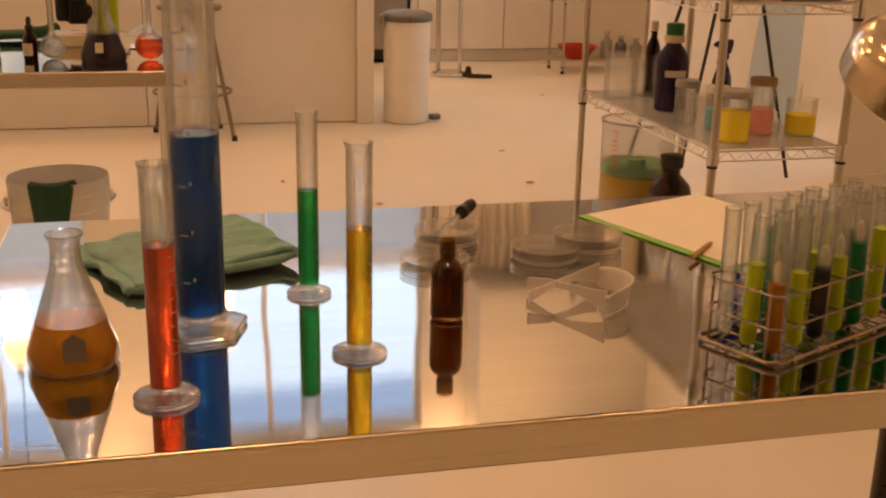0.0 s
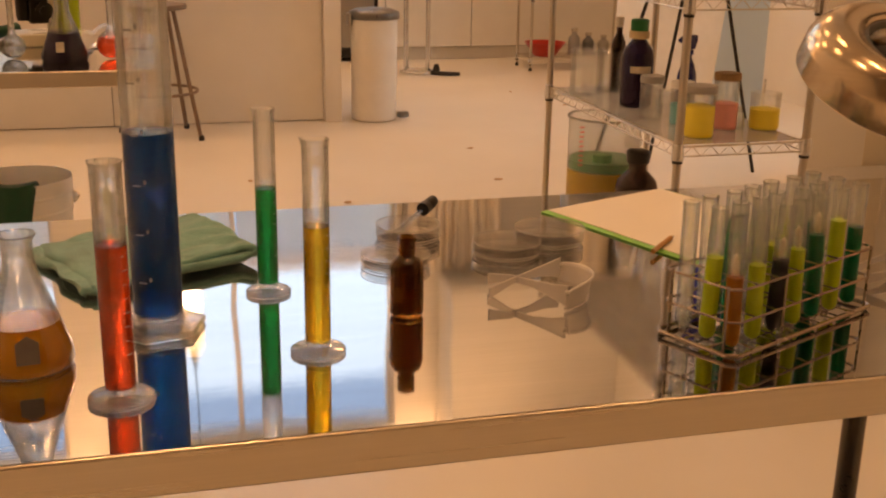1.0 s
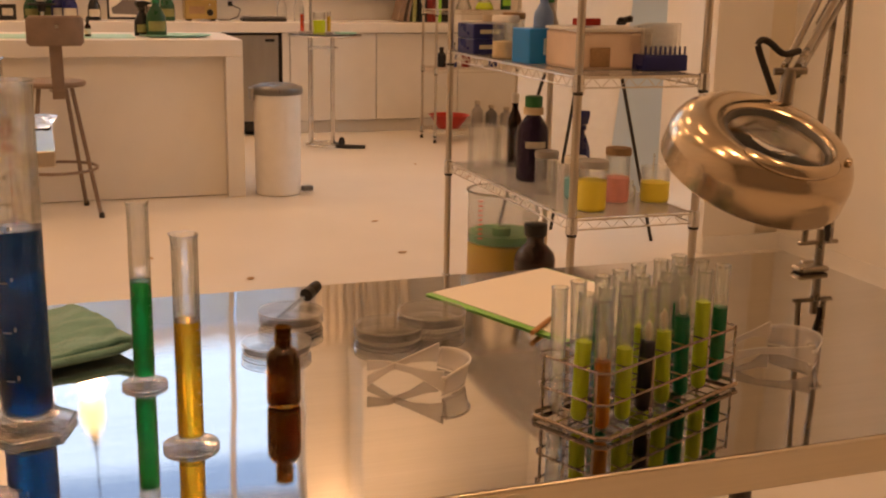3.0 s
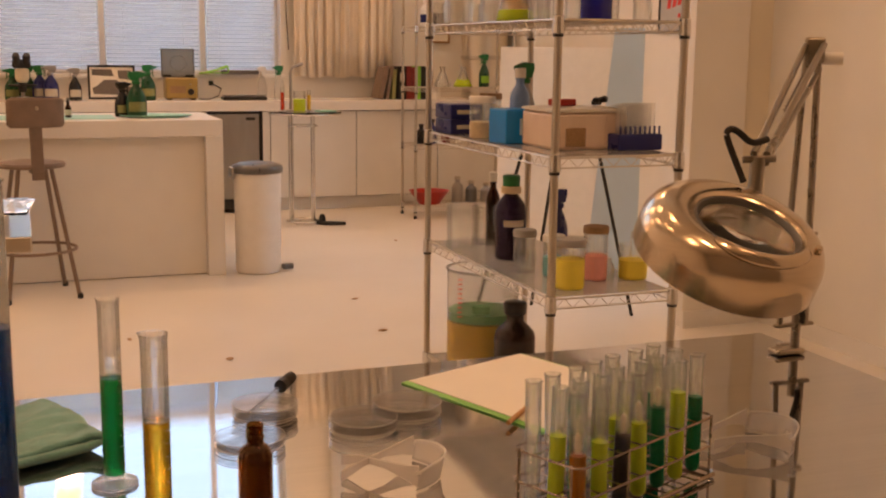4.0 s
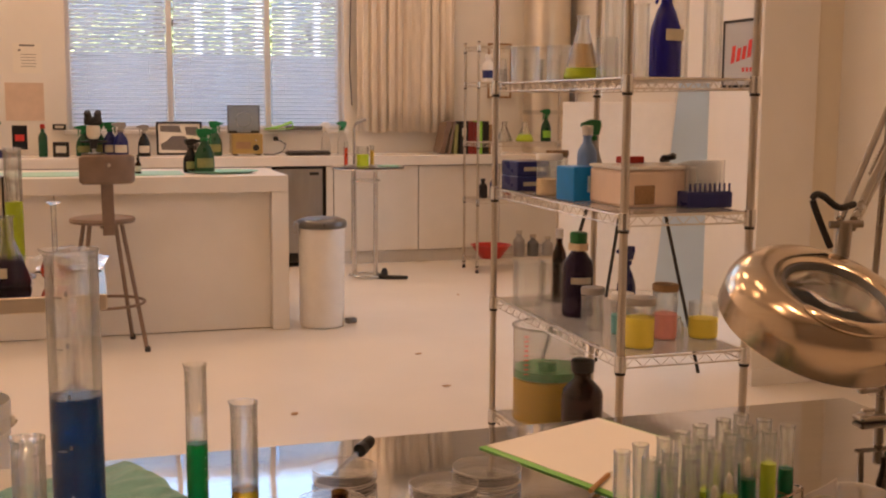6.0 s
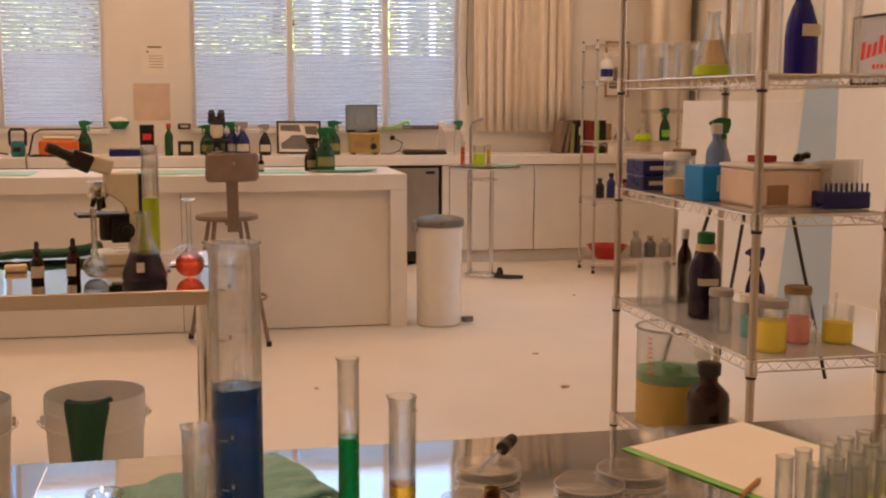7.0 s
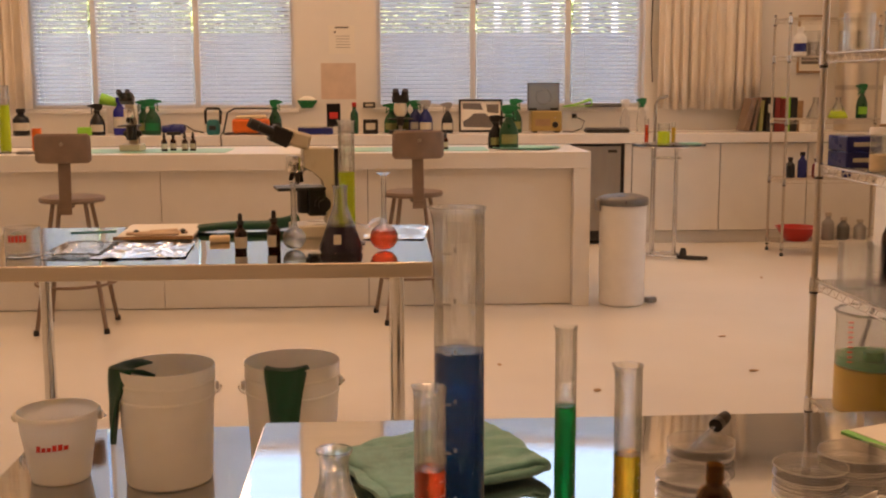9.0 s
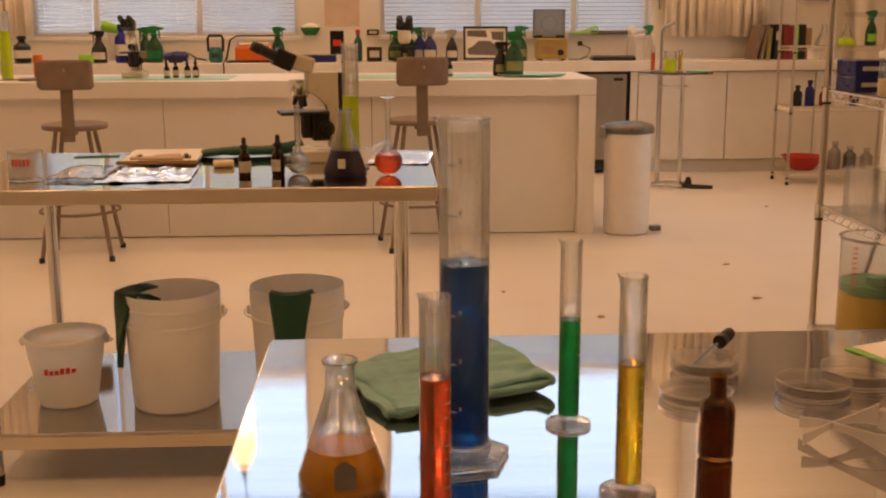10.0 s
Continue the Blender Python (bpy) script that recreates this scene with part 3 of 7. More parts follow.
# ---- back counter run ----
def cabinet(x0, x1, y0, y1, doors, label):
    c = thing("base_cabinet", (x0 + x1) / 2, (y0 + y1) / 2, 0, 0, label, "cabinet", "base cabinets under the back counter")
    hx, hy = (x1 - x0) / 2, (y1 - y0) / 2
    part("body", box(B(), -hx, hx, -hy + 0.02, hy, 0.11, 0.878), "gap", c, smooth=False)
    part("toe_kick", box(B(), -hx, hx, -hy + 0.06, hy, 0, 0.108), "laminate", c, smooth=False)
    w = 2 * hx / doors
    for i in range(doors):
        part("door", box(B(), -hx + i * w + 0.004, -hx + (i + 1) * w - 0.004, -hy, -hy + 0.018, 0.115, 0.872, 0.002), "laminate", c, smooth=False)


YC = 9.78
for a, b, d in ((-3.55, -2.10, 2), (-2.10, -0.65, 2), (-0.65, 0.95, 2), (0.95, 1.795, 1), (2.265, 2.335, 1), (2.335, 3.885, 2), (3.885, 4.70, 1)):
    cabinet(a, b, YC, Y1 - 0.005, d, "white flat-fronted base cabinet under the counter")
setting("back_counter", [(-3.6, 4.74, YC - 0.04, Y1 - 0.003, 0.88, 0.965)], "counter", "long white counter under the windows", "counter", 0.004)
f = thing("mini_fridge", 2.03, 10.06, 0, 0, "small steel under-counter fridge with dark trim", "fridge")
part("body", box(B(), -0.228, 0.228, -0.26, 0.28, 0.03, 0.868, 0.004), "black", f, smooth=False)
part("door", box(B(), -0.215, 0.205, -0.285, -0.262, 0.12, 0.855, 0.006), "fridge", f, smooth=False)
part("badge", box(B(), 0.09, 0.17, -0.289, -0.286, 0.80, 0.825), "black", f, smooth=False)
part("vent_grille", box(B(), -0.215, 0.205, -0.283, -0.262, 0.035, 0.11, 0.003), "black", f, smooth=False)

# ---- island ----
IX0, IX1, IY0, IY1, IZ = -3.3, 1.47, 7.07, 7.93, 0.975
isl = thing("island_counter", 0, 0, 0, 0, "long white island counter with waterfall end", "counter")
part("worktop", box(B(), IX0, IX1, IY0, IY1, 0.875, IZ, 0.003), "laminate", isl, smooth=False)
part("end_panel", box(B(), IX1 - 0.105, IX1, IY0, IY1, 0, 0.873, 0.003), "laminate", isl, smooth=False)
part("core", box(B(), IX0 + 0.02, IX1 - 0.108, IY0 + 0.09, IY1 - 0.03, 0.002, 0.872), "gap", isl, smooth=False)
for a, b in ((-3.28, -2.42), (-2.418, -1.197), (-1.195, 0.08), (0.082, 1.364)):
    part("front_panel", box(B(), a + 0.001, b - 0.001, IY0 + 0.07, IY0 + 0.089, 0.006, 0.8725, 0.001), "laminate", isl, smooth=False)

# ---- stools ----
def stool():
    s = thing("lab_stool", 0, 0, 0, 0, "brown-grey painted metal stool with a small backrest", "stool", "stools at the island")
    part("seat", lathe(B(), [(0, 0.735), (0.15, 0.733), (0.178, 0.738), (0.185, 0.752), (0.178, 0.765), (0.13, 0.772), (0, 0.768)], 32), "stool", s)
    for i in range(4):
        a = radians(45 + 90 * i)
        c, n = math.cos(a), math.sin(a)
        leg = part("leg", tube(B(), [(0.125 * c, 0.125 * n, 0.735), (0.27 * c, 0.27 * n, 0.012)], 0.0125, 10), "stool", s)
        part("foot", lathe(B(), [(0, 0), (0.016, 0), (0.017, 0.012), (0.014, 0.03), (0, 0.032)], 12, (0.273 * c, 0.273 * n, 0)), "rubber", leg)
    ring = [(0.222 * math.cos(i * math.pi / 16), 0.222 * math.sin(i * math.pi / 16), 0.27) for i in range(32)]
    part("foot_ring", tube(B(), ring, 0.009, 8, True), "stool", s)
    part("upright", moved(box(B(), -0.034, 0.034, -0.006, 0.006, 0, 0.31, 0.004), pose(0, -0.185, 0.68, -4)), "stool", s)
    part("bracket", box(B(), -0.034, 0.034, -0.19, -0.09, 0.715, 0.728, 0.003), "stool", s)
    part("clamp_screw", lathe(B(), [(0, 0), (0.012, 0), (0.012, 0.03), (0, 0.03)], 10, (0.0, -0.13, 0.685)), "rubber", s)
    bm = B()
    n = 12
    grid = []
    for j, z in enumerate((0.968, 0.985, 1.05, 1.115, 1.132)):
        row = []
        for i in range(n + 1):
            u = -1 + 2 * i / n
            wz = 0.152 - (0.018 if j in (0, 4) else 0)
            row.append(bm.verts.new((u * wz, -0.205 + 0.028 * u * u - (z - 0.968) * 0.06, z)))
        grid.append(row)
    for j in range(4):
        for i in range(n):
            bm.faces.new([grid[j][i], grid[j][i + 1], grid[j + 1][i + 1], grid[j + 1][i]])
    back = part("backrest", bm, "stool", s)
    md = back.modifiers.new("thick", "SOLIDIFY")
    md.thickness = 0.014
    part("bolt", moved(lathe(B(), [(0, 0), (0.011, 0), (0.008, 0.006), (0, 0.007)], 10), pose(0, -0.222, 1.075, 90)), "wire", s)
    return s


st = stool()
st.matrix_basis = pose(0.35, 6.80, 0, 0, 0, 10)
copy_thing(st, pose(-1.60, 6.64, 0, 0, 0, 4))

# ---- waste bin ----
b = thing("pedal_bin", 1.69, 7.13, 0, 0, "tall white pedal bin with grey lid", "bin")
part("body", lathe(B(), [(0, 0.004), (0.136, 0.004), (0.142, 0.015), (0.148, 0.64), (0.14, 0.64), (0, 0.63)], 40), "white_plastic", b)
part("lid", lathe(B(), [(0, 0.638), (0.158, 0.638), (0.162, 0.645), (0.162, 0.668), (0.155, 0.684), (0.11, 0.70), (0, 0.708)], 40), "dark_grey", b)
part("hinge", box(B(), -0.172, -0.15, -0.05, 0.05, 0.60, 0.675, 0.006), "grey_plastic", b)
part("pedal", moved(box(B(), -0.035, 0.035, -0.025, 0.025, 0.012, 0.05, 0.010), pose(0.175, -0.06, 0.004, 0, 0, 20)), "dark_grey", b)

# ---- round glass table ----
rt = thing("round_glass_table", 2.46, 9.02, 0, 0, "round glass-topped side table with chrome legs", "table")
part("glass_top", lathe(B(), [(0, 0.905), (0.29, 0.905), (0.294, 0.911), (0.29, 0.917), (0, 0.917)], 48), "solid_glass", rt)
part("rim", tube(B(), [(0.288 * math.cos(i * math.pi / 24), 0.288 * math.sin(i * math.pi / 24), 0.898) for i in range(48)], 0.007, 8, True), "chrome", rt)
for x, y in ((-0.13, 0.0), (0.03, -0.10), (0.08, 0.05), (-0.09, 0.09)):
    part("leg", tube(B(), [(x, y, 0.02), (x, y, 0.90)], 0.0125, 10), "chrome", rt)
part("base_ring", tube(B(), [(-0.02 + 0.13 * math.cos(i * math.pi / 12), 0.13 * math.sin(i * math.pi / 12), 0.02) for i in range(24)], 0.012, 8, True), "chrome", rt)
part("upper_ring", tube(B(), [(-0.02 + 0.12 * math.cos(i * math.pi / 12), 0.12 * math.sin(i * math.pi / 12), 0.80) for i in range(24)], 0.006, 8, True), "chrome", rt)
bm = B()
tube(bm, [(-0.10, 0.06, 0.02), (0.0, -0.02, 0.012), (0.14, -0.08, 0.018)], [0.018, 0.022, 0.014], 8)
lathe(bm, [(0, 0), (0.025, 0), (0.03, 0.03), (0.018, 0.07), (0, 0.075)], 12, (-0.03, 0.02, 0.015))
tagged(part("door_wedge", bm, "rubber", m=pose(2.60, 8.90, 0)), "dark rubber foot on the floor by the table", "floor stop")


# ---- glassware ----
def ring_marks(bm, r, zs, w=0.5, a0=-1.9, th=0.0006, hh=0.0011):
    for k, z in enumerate(zs):
        ww = w if k % 2 == 0 else w * 0.55
        n = 5
        for i in range(n):
            a, c = a0 + ww * i / n, a0 + ww * (i + 1) / n
            p = [(r + th) * math.cos(a), (r + th) * math.sin(a)], [(r + th) * math.cos(c), (r + th) * math.sin(c)]
            bm.faces.new([bm.verts.new((*p[0], z - hh)), bm.verts.new((*p[1], z - hh)), bm.verts.new((*p[1], z + hh)), bm.verts.new((*p[0], z + hh))])


def cylinder_lip(r, h, t):
    """thin wall with a flared lip drawn out to a small spout"""
    bm = lathe(B(), [(r, h - 0.012), (r, h - 0.006), (r * 1.02, h - 0.002), (r * 1.07, h), (r * 1.05, h + 0.0012), (r - t * 0.4, h - 0.003), (r - t, h - 0.012)], 40, close=True)
    for v in bm.verts:
        a = math.atan2(v.co.y, v.co.x)
        k = max(0.0, math.cos(a - 2.6)) ** 24 * max(0.0, (v.co.z - h + 0.010) / 0.010)
        v.co.x += 0.22 * r * k * math.cos(2.6)
        v.co.y += 0.22 * r * k * math.sin(2.6)
    return bm


def graduated_cylinder(x, y, z, r, h, fill, liq, base, label, rz=0):
    c = thing("graduated_cylinder", x, y, z, rz, label, "measuring cylinder", "measuring cylinders on the steel table")
    t = max(0.0013, r * 0.055)
    z0 = 0.009 if base == "round" else 0.016
    part("tube", lathe(B(), [(0, z0), (r * 0.9, z0), (r, z0 + 0.004), (r, h - 0.0125), (r - t, h - 0.0125), (r - t, z0 + 0.008), (0, z0 + 0.006)], 40), "glass", c)
    part("lip", cylinder_lip(r, h, t), "glass", c)
    if base == "round":
        R = r * 2.15
        part("base", lathe(B(), [(0, 0), (R * 0.96, 0), (R * 0.99, 0.001), (R, 0.0025), (R * 0.985, 0.004), (R * 0.93, 0.0048), (r * 1.5, 0.0058), (r * 1.1, z0 - 0.001), (0, z0 - 0.001)], 40), "base_glass", c)
    else:
        R = r * 1.92
        bm = lathe(B(), [(0, 0), (R * 0.97, 0), (R, 0.002), (R, 0.0065), (R * 0.97, 0.0085), (r * 1.25, 0.0115), (r * 1.02, z0 - 0.001), (0, z0 - 0.001)], 6)
        part("base", bm, "base_glass", c, smooth=False)
        part("foot_ring", tube(B(), [(r * 1.03 * math.cos(i * math.pi / 20), r * 1.03 * math.sin(i * math.pi / 20), z0 + 0.002) for i in range(40)], 0.0024, 8, True), "glass", c)
    rl = r - t * 0.45
    part("liquid", lathe(B(), [(0, z0 + 0.0052), (rl * 0.96, z0 + 0.0052), (rl, z0 + 0.012), (rl, fill), (rl * 0.94, fill - 0.0008), (0, fill - 0.001)], 40), liq, c)
    if r > 0.025:
        for i in range(6):
            bm = B()
            ring_marks(bm, r, [z0 + 0.045 + (h - z0 - 0.09) * i / 5], 0.34, -2.5, hh=0.0008)
            part("graduation_mark", bm, "graduation", c)
        for i in range(6):
            bm = B()
            ring_marks(bm, r, [z0 + 0.049 + (h - z0 - 0.09) * i / 5], 0.10, -2.05, hh=0.0022)
            part("printed_bar", bm, "graduation", c)
    elif r < 0.02:
        for i in range(12):
            bm = B()
            ring_marks(bm, r, [z0 + 0.04 + (h - z0 - 0.07) * i / 11], 0.5 if i % 3 == 0 else 0.28, -1.0, hh=0.0004)
            part("graduation_mark", bm, "graduation", c)
    return c


def flask(name, x, y, z, R, h, rn, fill, liq, label, neck=0.3, extra=None):
    c = thing(name, x, y, z, 0, label, "flask")
    hs = h * (1 - neck)
    t = 0.0018
    out = [(0, 0), (R * 0.93, 0), (R, 0.006), (R * 0.985, 0.018), (rn * 1.12, hs - 0.006), (rn, hs + 0.006), (rn, h - 0.008), (rn * 1.25, h - 0.002), (rn * 1.2, h)]
    inn = [(rn - t, h - 0.008), (rn - t, hs + 0.006), (rn * 1.1 - t, hs - 0.006), (R * 0.985 - t, 0.018), (R - t - 0.002, 0.008), (R * 0.9, 0.003), (0, 0.003)]
    part("vessel", lathe(B(), out + inn, 40), "glass", c)
    if fill > 0:
        rf = (R * 0.985) + (rn * 1.12 - R * 0.985) * max(0, fill - 0.018) / (hs - 0.024)
        e = t * 0.45
        part("liquid", lathe(B(), [(0, 0.0018), (R * 0.88, 0.0018), (R - e - 0.002, 0.010), (R * 0.985 - e, 0.018), (rf - e, fill), (0, fill)], 40), liq, c)
    return c


def round_flask(x, y, z, R, h, rn, fill, liq, label, funnel=False, group=""):
    c = thing("florence_flask", x, y, z, 0, label, "flask", group)
    prof = [(0, 0)] + [(R * math.sin(a) if a > 0.5 else R * 0.48 * a / 0.5, R * (1 - math.cos(a)) * 0.95) for a in [0.5 + 0.25 * i for i in range(10)] if R * math.sin(a) > rn]
    zt = prof[-1][1]
    prof += [(rn, zt + R * 0.35), (rn, h - 0.008), (rn * (3.0 if funnel else 1.35), h)]
    t = 0.0016
    inn = [(max(r - t, 0), max(zz, 0.003)) for r, zz in reversed(prof[1:])]
    part("vessel", lathe(B(), prof + inn + [(0, 0.003)], 32), "glass", c)
    if fill > 0:
        lp = [(0, 0.0018)] + [(max(r - t * 0.45, 0.001), max(zz, 0.002)) for r, zz in prof[1:-3] if zz < fill]
        lp.append((lp[-1][0] * 0.93, fill))
        lp.append((0, fill))
        part("liquid", lathe(B(), lp, 32), liq, c)
    return c


def beaker(name, x, y, z, r, h, fill, stuff, label, category="beaker", lid=None, t=0.002, glass="beaker_glass", group=""):
    c = thing(name, x, y, z, 0, label, category, group)
    part("vessel", lathe(B(), [(0, 0), (r * 0.94, 0), (r, 0.006), (r, h - 0.004), (r * 1.05, h), (r * 1.0, h + 0.001), (r - t, h - 0.005), (r - t, 0.008), (r * 0.9, 0.004), (0, 0.004)], 32), glass, c)
    if fill > 0:
        rl = r - t * 0.45
        part("filling", lathe(B(), [(0, 0.0025), (rl * 0.93, 0.0025), (rl, 0.010), (rl, fill * 0.97), (rl * 0.8, fill), (0, fill)], 32), stuff, c)
    if lid:
        part("lid", lathe(B(), [(0, h + 0.0015), (r * 1.04, h + 0.0015), (r * 1.06, h + 0.006), (r * 1.06, h + 0.02), (r, h + 0.024), (0, h + 0.024)], 32), lid, c)
    return c


def bottle(name, x, y, z, r, h, glass, label, cap=None, tag=None, category="bottle", group="", tagmat="label_tan", solid=False, liq=None):
    c = thing(name, x, y, z, random.uniform(0, 40) - 110, label, category, group)
    rn = r * 0.42
    out = [(0, 0.001), (r * 0.9, 0), (r, r * 0.12), (r, h * 0.60), (r * 0.92, h * 0.68), (r * 0.62, h * 0.76), (rn, h * 0.81), (rn, h * 0.88), (rn * 1.15, h * 0.885), (rn * 1.15, h * 0.91), (rn, h * 0.915), (rn * 1.1, h * 0.94), (rn * 1.1, h * 0.96), (rn, h * 0.97), (rn * 1.02, h)]
    if solid:
        out += [(0, h)]
    else:
        t = 0.0016
        out += [(max(a - t, 0.001), max(zz, 0.003)) for a, zz in reversed(out[1:])] + [(0, 0.003)]
    part("body", lathe(B(), out, 32), glass, c)
    if liq:
        part("liquid", lathe(B(), [(0, 0.004), (r * 0.86, 0.004), (r - 0.0026, r * 0.14), (r - 0.0026, h * 0.5), (0, h * 0.5)], 32), liq, c)
    if cap == "dropper":
        part("cap", lathe(B(), [(0, h * 0.90), (rn * 1.35, h * 0.90), (rn * 1.4, h * 1.02), (rn * 0.8, h * 1.03), (rn * 0.9, h * 1.08), (rn * 0.85, h * 1.22), (rn * 0.4, h * 1.27), (0, h * 1.275)], 20), "rubber", c)
    elif cap:
        part("cap", lathe(B(), [(0, h * 0.9), (rn * 1.3, h * 0.9), (rn * 1.35, h * 1.03), (rn * 1.1, h * 1.045), (0, h * 1.045)], 20), cap, c)
    if tag:
        bm = B()
        a0, a1 = tag[2] if len(tag) > 2 else (-0.8, 0.8)
        n = 10
        for i in range(n):
            p = [(r + 0.0012) * math.cos(a0 + (a1 - a0) * i / n), (r + 0.0012) * math.sin(a0 + (a1 - a0) * i / n)]
            q = [(r + 0.0012) * math.cos(a0 + (a1 - a0) * (i + 1) / n), (r + 0.0012) * math.sin(a0 + (a1 - a0) * (i + 1) / n)]
            bm.faces.new([bm.verts.new((*p, tag[0] * h)), bm.verts.new((*q, tag[0] * h)), bm.verts.new((*q, tag[1] * h)), bm.verts.new((*p, tag[1] * h))])
        part("label", bm, tagmat, c)
    return c


def spray_bottle(x, y, z, w, h, body, head, label, tag="label_tan", rz=0, flat=0.62):
    c = thing("spray_bottle", x, y, z, rz, label, "spray bottle", "spray bottles")
    r = w / 2
    hb = h * 0.72
    part("body", lathe(B(), [(0, 0.001), (r * 0.92, 0), (r, h * 0.02), (r, hb * 0.45), (r * 0.93, hb * 0.62), (r * 0.62, hb * 0.82), (r * 0.36, hb * 0.93), (r * 0.34, hb), (0, hb)], 24, sy=flat), body, c)
    part("collar", lathe(B(), [(0, hb), (r * 0.42, hb), (r * 0.44, hb * 1.08), (r * 0.3, hb * 1.1), (0, hb * 1.1)], 18), head, c)
    bm = prism(B(), [(-r * 0.55, hb * 1.1), (r * 0.3, hb * 1.1), (r * 0.25, hb * 1.19), (r * 0.95, hb * 1.24), (r * 0.95, hb * 1.33), (r * 0.2, h * 1.0), (-r * 0.75, h * 0.985), (-r * 0.8, hb * 1.26)], -r * 0.22, r * 0.22, r * 0.05)
    part("trigger_head", moved(bm, pose(0, 0, 0, 90)), head, c, smooth=False)
    bm = tube(B(), [(r * 0.55, 0, hb * 1.24), (r * 0.66, 0, hb * 1.12), (r * 0.58, 0, hb * 1.0), (r * 0.74, 0, hb * 0.92)], r * 0.09, 6)
    part("trigger", bm, head, c)
    part("nozzle", moved(lathe(B(), [(0, 0), (r * 0.14, 0), (r * 0.16, r * 0.22), (0, r * 0.22)], 10), pose(r * 0.94, 0, hb * 1.285, 0, 90)), head, c)
    if tag:
        for s in (-1, 1):
            bm = B()
            n = 8
            for i in range(n):
                def q(k, zz):
                    a = s * math.pi / 2 - 0.95 + 1.9 * k / n
                    return bm.verts.new((1.012 * r * math.cos(a), 1.012 * r * flat * math.sin(a), zz))
                bm.faces.new([q(i, hb * 0.16), q(i + 1, hb * 0.16), q(i + 1, hb * 0.46), q(i, hb * 0.46)])
            part("label", bm, tag, c)
    return c


def solid_box(name, x, y, z, w, d, h, material, label, category, rz=0, bev=0.004, lid=None, bars=None):
    c = thing(name, x, y, z, rz, label, category)
    part("body", box(B(), -w / 2, w / 2, -d / 2, d / 2, 0, h, bev), material, c)
    if lid:
        part("lid", box(B(), -w / 2 - 0.004, w / 2 + 0.004, -d / 2 - 0.004, d / 2 + 0.004, h, h + 0.012, bev), lid, c)
    if bars:
        part("label", box(B(), -w * 0.3, w * 0.3, -d / 2 - 0.0025, -d / 2 - 0.0005, h * 0.35, h * 0.62), bars, c, smooth=False)
    return c

# ---- near steel table ----
TX0, TX1, TY0, TY1, TZ = 0.0, 1.563, 1.0, 1.76, 0.9
def steel_table(name, x0, x1, y0, y1, zt, shelf_z, label, inset, leg_mat="steel_leg"):
    t = thing(name, 0, 0, 0, 0, label, "table", "steel tables")
    # sheet steel is never quite flat: a very shallow ripple
    bm = box(B(), x0, x1, y0, y1, zt - 0.006, zt - 0.001)
    nx, ny = 60, 36
    rows = [[bm.verts.new((x0 + (x1 - x0) * i / nx, y0 + (y1 - y0) * j / ny, zt + 0.00030 * noise.noise((i * (x1 - x0) / nx * 6, j * (y1 - y0) / ny * 6, x0)))) for i in range(nx + 1)] for j in range(ny + 1)]
    for j in range(ny):
        for i in range(nx):
            bm.faces.new([rows[j][i], rows[j][i + 1], rows[j + 1][i + 1], rows[j + 1][i]])
    part("tabletop", bm, "steel_top", t)
    bm = B()
    box(bm, x0, x1, y0 - 0.003, y0 + 0.012, zt - 0.044, zt - 0.0008, 0.0025)
    part("front_edge", bm, "steel_edge", t)
    part("back_edge", box(B(), x0, x1, y1 - 0.012, y1 + 0.002, zt - 0.044, zt - 0.0008), "steel_edge", t, smooth=False)
    part("side_edge", box(B(), x0 - 0.002, x0 + 0.012, y0 + 0.013, y1 - 0.013, zt - 0.044, zt - 0.0008), "steel_edge", t, smooth=False)
    part("side_edge", box(B(), x1 - 0.012, x1 + 0.002, y0 + 0.013, y1 - 0.013, zt - 0.044, zt - 0.0008), "steel_edge", t, smooth=False)
    for x in (x0 + inset, x1 - inset):
        for y in (y0 + 0.07, y1 - 0.07):
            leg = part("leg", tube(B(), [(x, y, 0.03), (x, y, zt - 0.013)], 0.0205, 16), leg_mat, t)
            part("foot", lathe(B(), [(0, 0), (0.02, 0), (0.022, 0.03), (0.014, 0.045), (0, 0.045)], 16, (x, y, 0)), "rubber", leg)
    sh = part("undershelf", box(B(), x0 + inset - 0.04, x1 - inset + 0.04, y0 + 0.03, y1 - 0.03, shelf_z - 0.01, shelf_z), "steel_top", t, smooth=False)
    part("shelf_lip", box(B(), x0 + inset - 0.04, x1 - inset + 0.04, y0 + 0.028, y0 + 0.04, shelf_z - 0.05, shelf_z - 0.0105), "steel_edge", sh, smooth=False)
    return t


steel_table("steel_table", TX0, TX1, TY0, TY1, TZ, 0.20, "stainless steel lab table with a mirror-like top", 0.10, "shaded_steel")
steel_table("steel_table", -1.10, 0.315, 3.27, 4.12, 0.9, 0.175, "stainless steel lab table with an undershelf", 0.10)

Z = TZ + 0.0005
graduated_cylinder(0.386, 1.382, Z, 0.0125, 0.222, 0.130, "green_liquid", "round", "slim glass measuring cylinder half full of green liquid")
graduated_cylinder(0.4155, 1.186, Z, 0.0135, 0.226, 0.138, "yellow_liquid", "round", "slim glass measuring cylinder with yellow liquid")
graduated_cylinder(0.2175, 1.111, Z, 0.0145, 0.228, 0.153, "red_liquid", "round", "slim glass measuring cylinder with red liquid")
graduated_cylinder(0.2565, 1.290, Z, 0.0268, 0.371, 0.220, "blue_liquid", "hex", "tall wide glass measuring cylinder with deep blue liquid", 12)
fl = flask("erlenmeyer_flask", 0.126, 1.216, Z, 0.0455, 0.138, 0.0150, 0.048, "brown_liquid", "conical glass flask with orange-brown liquid", 0.22)
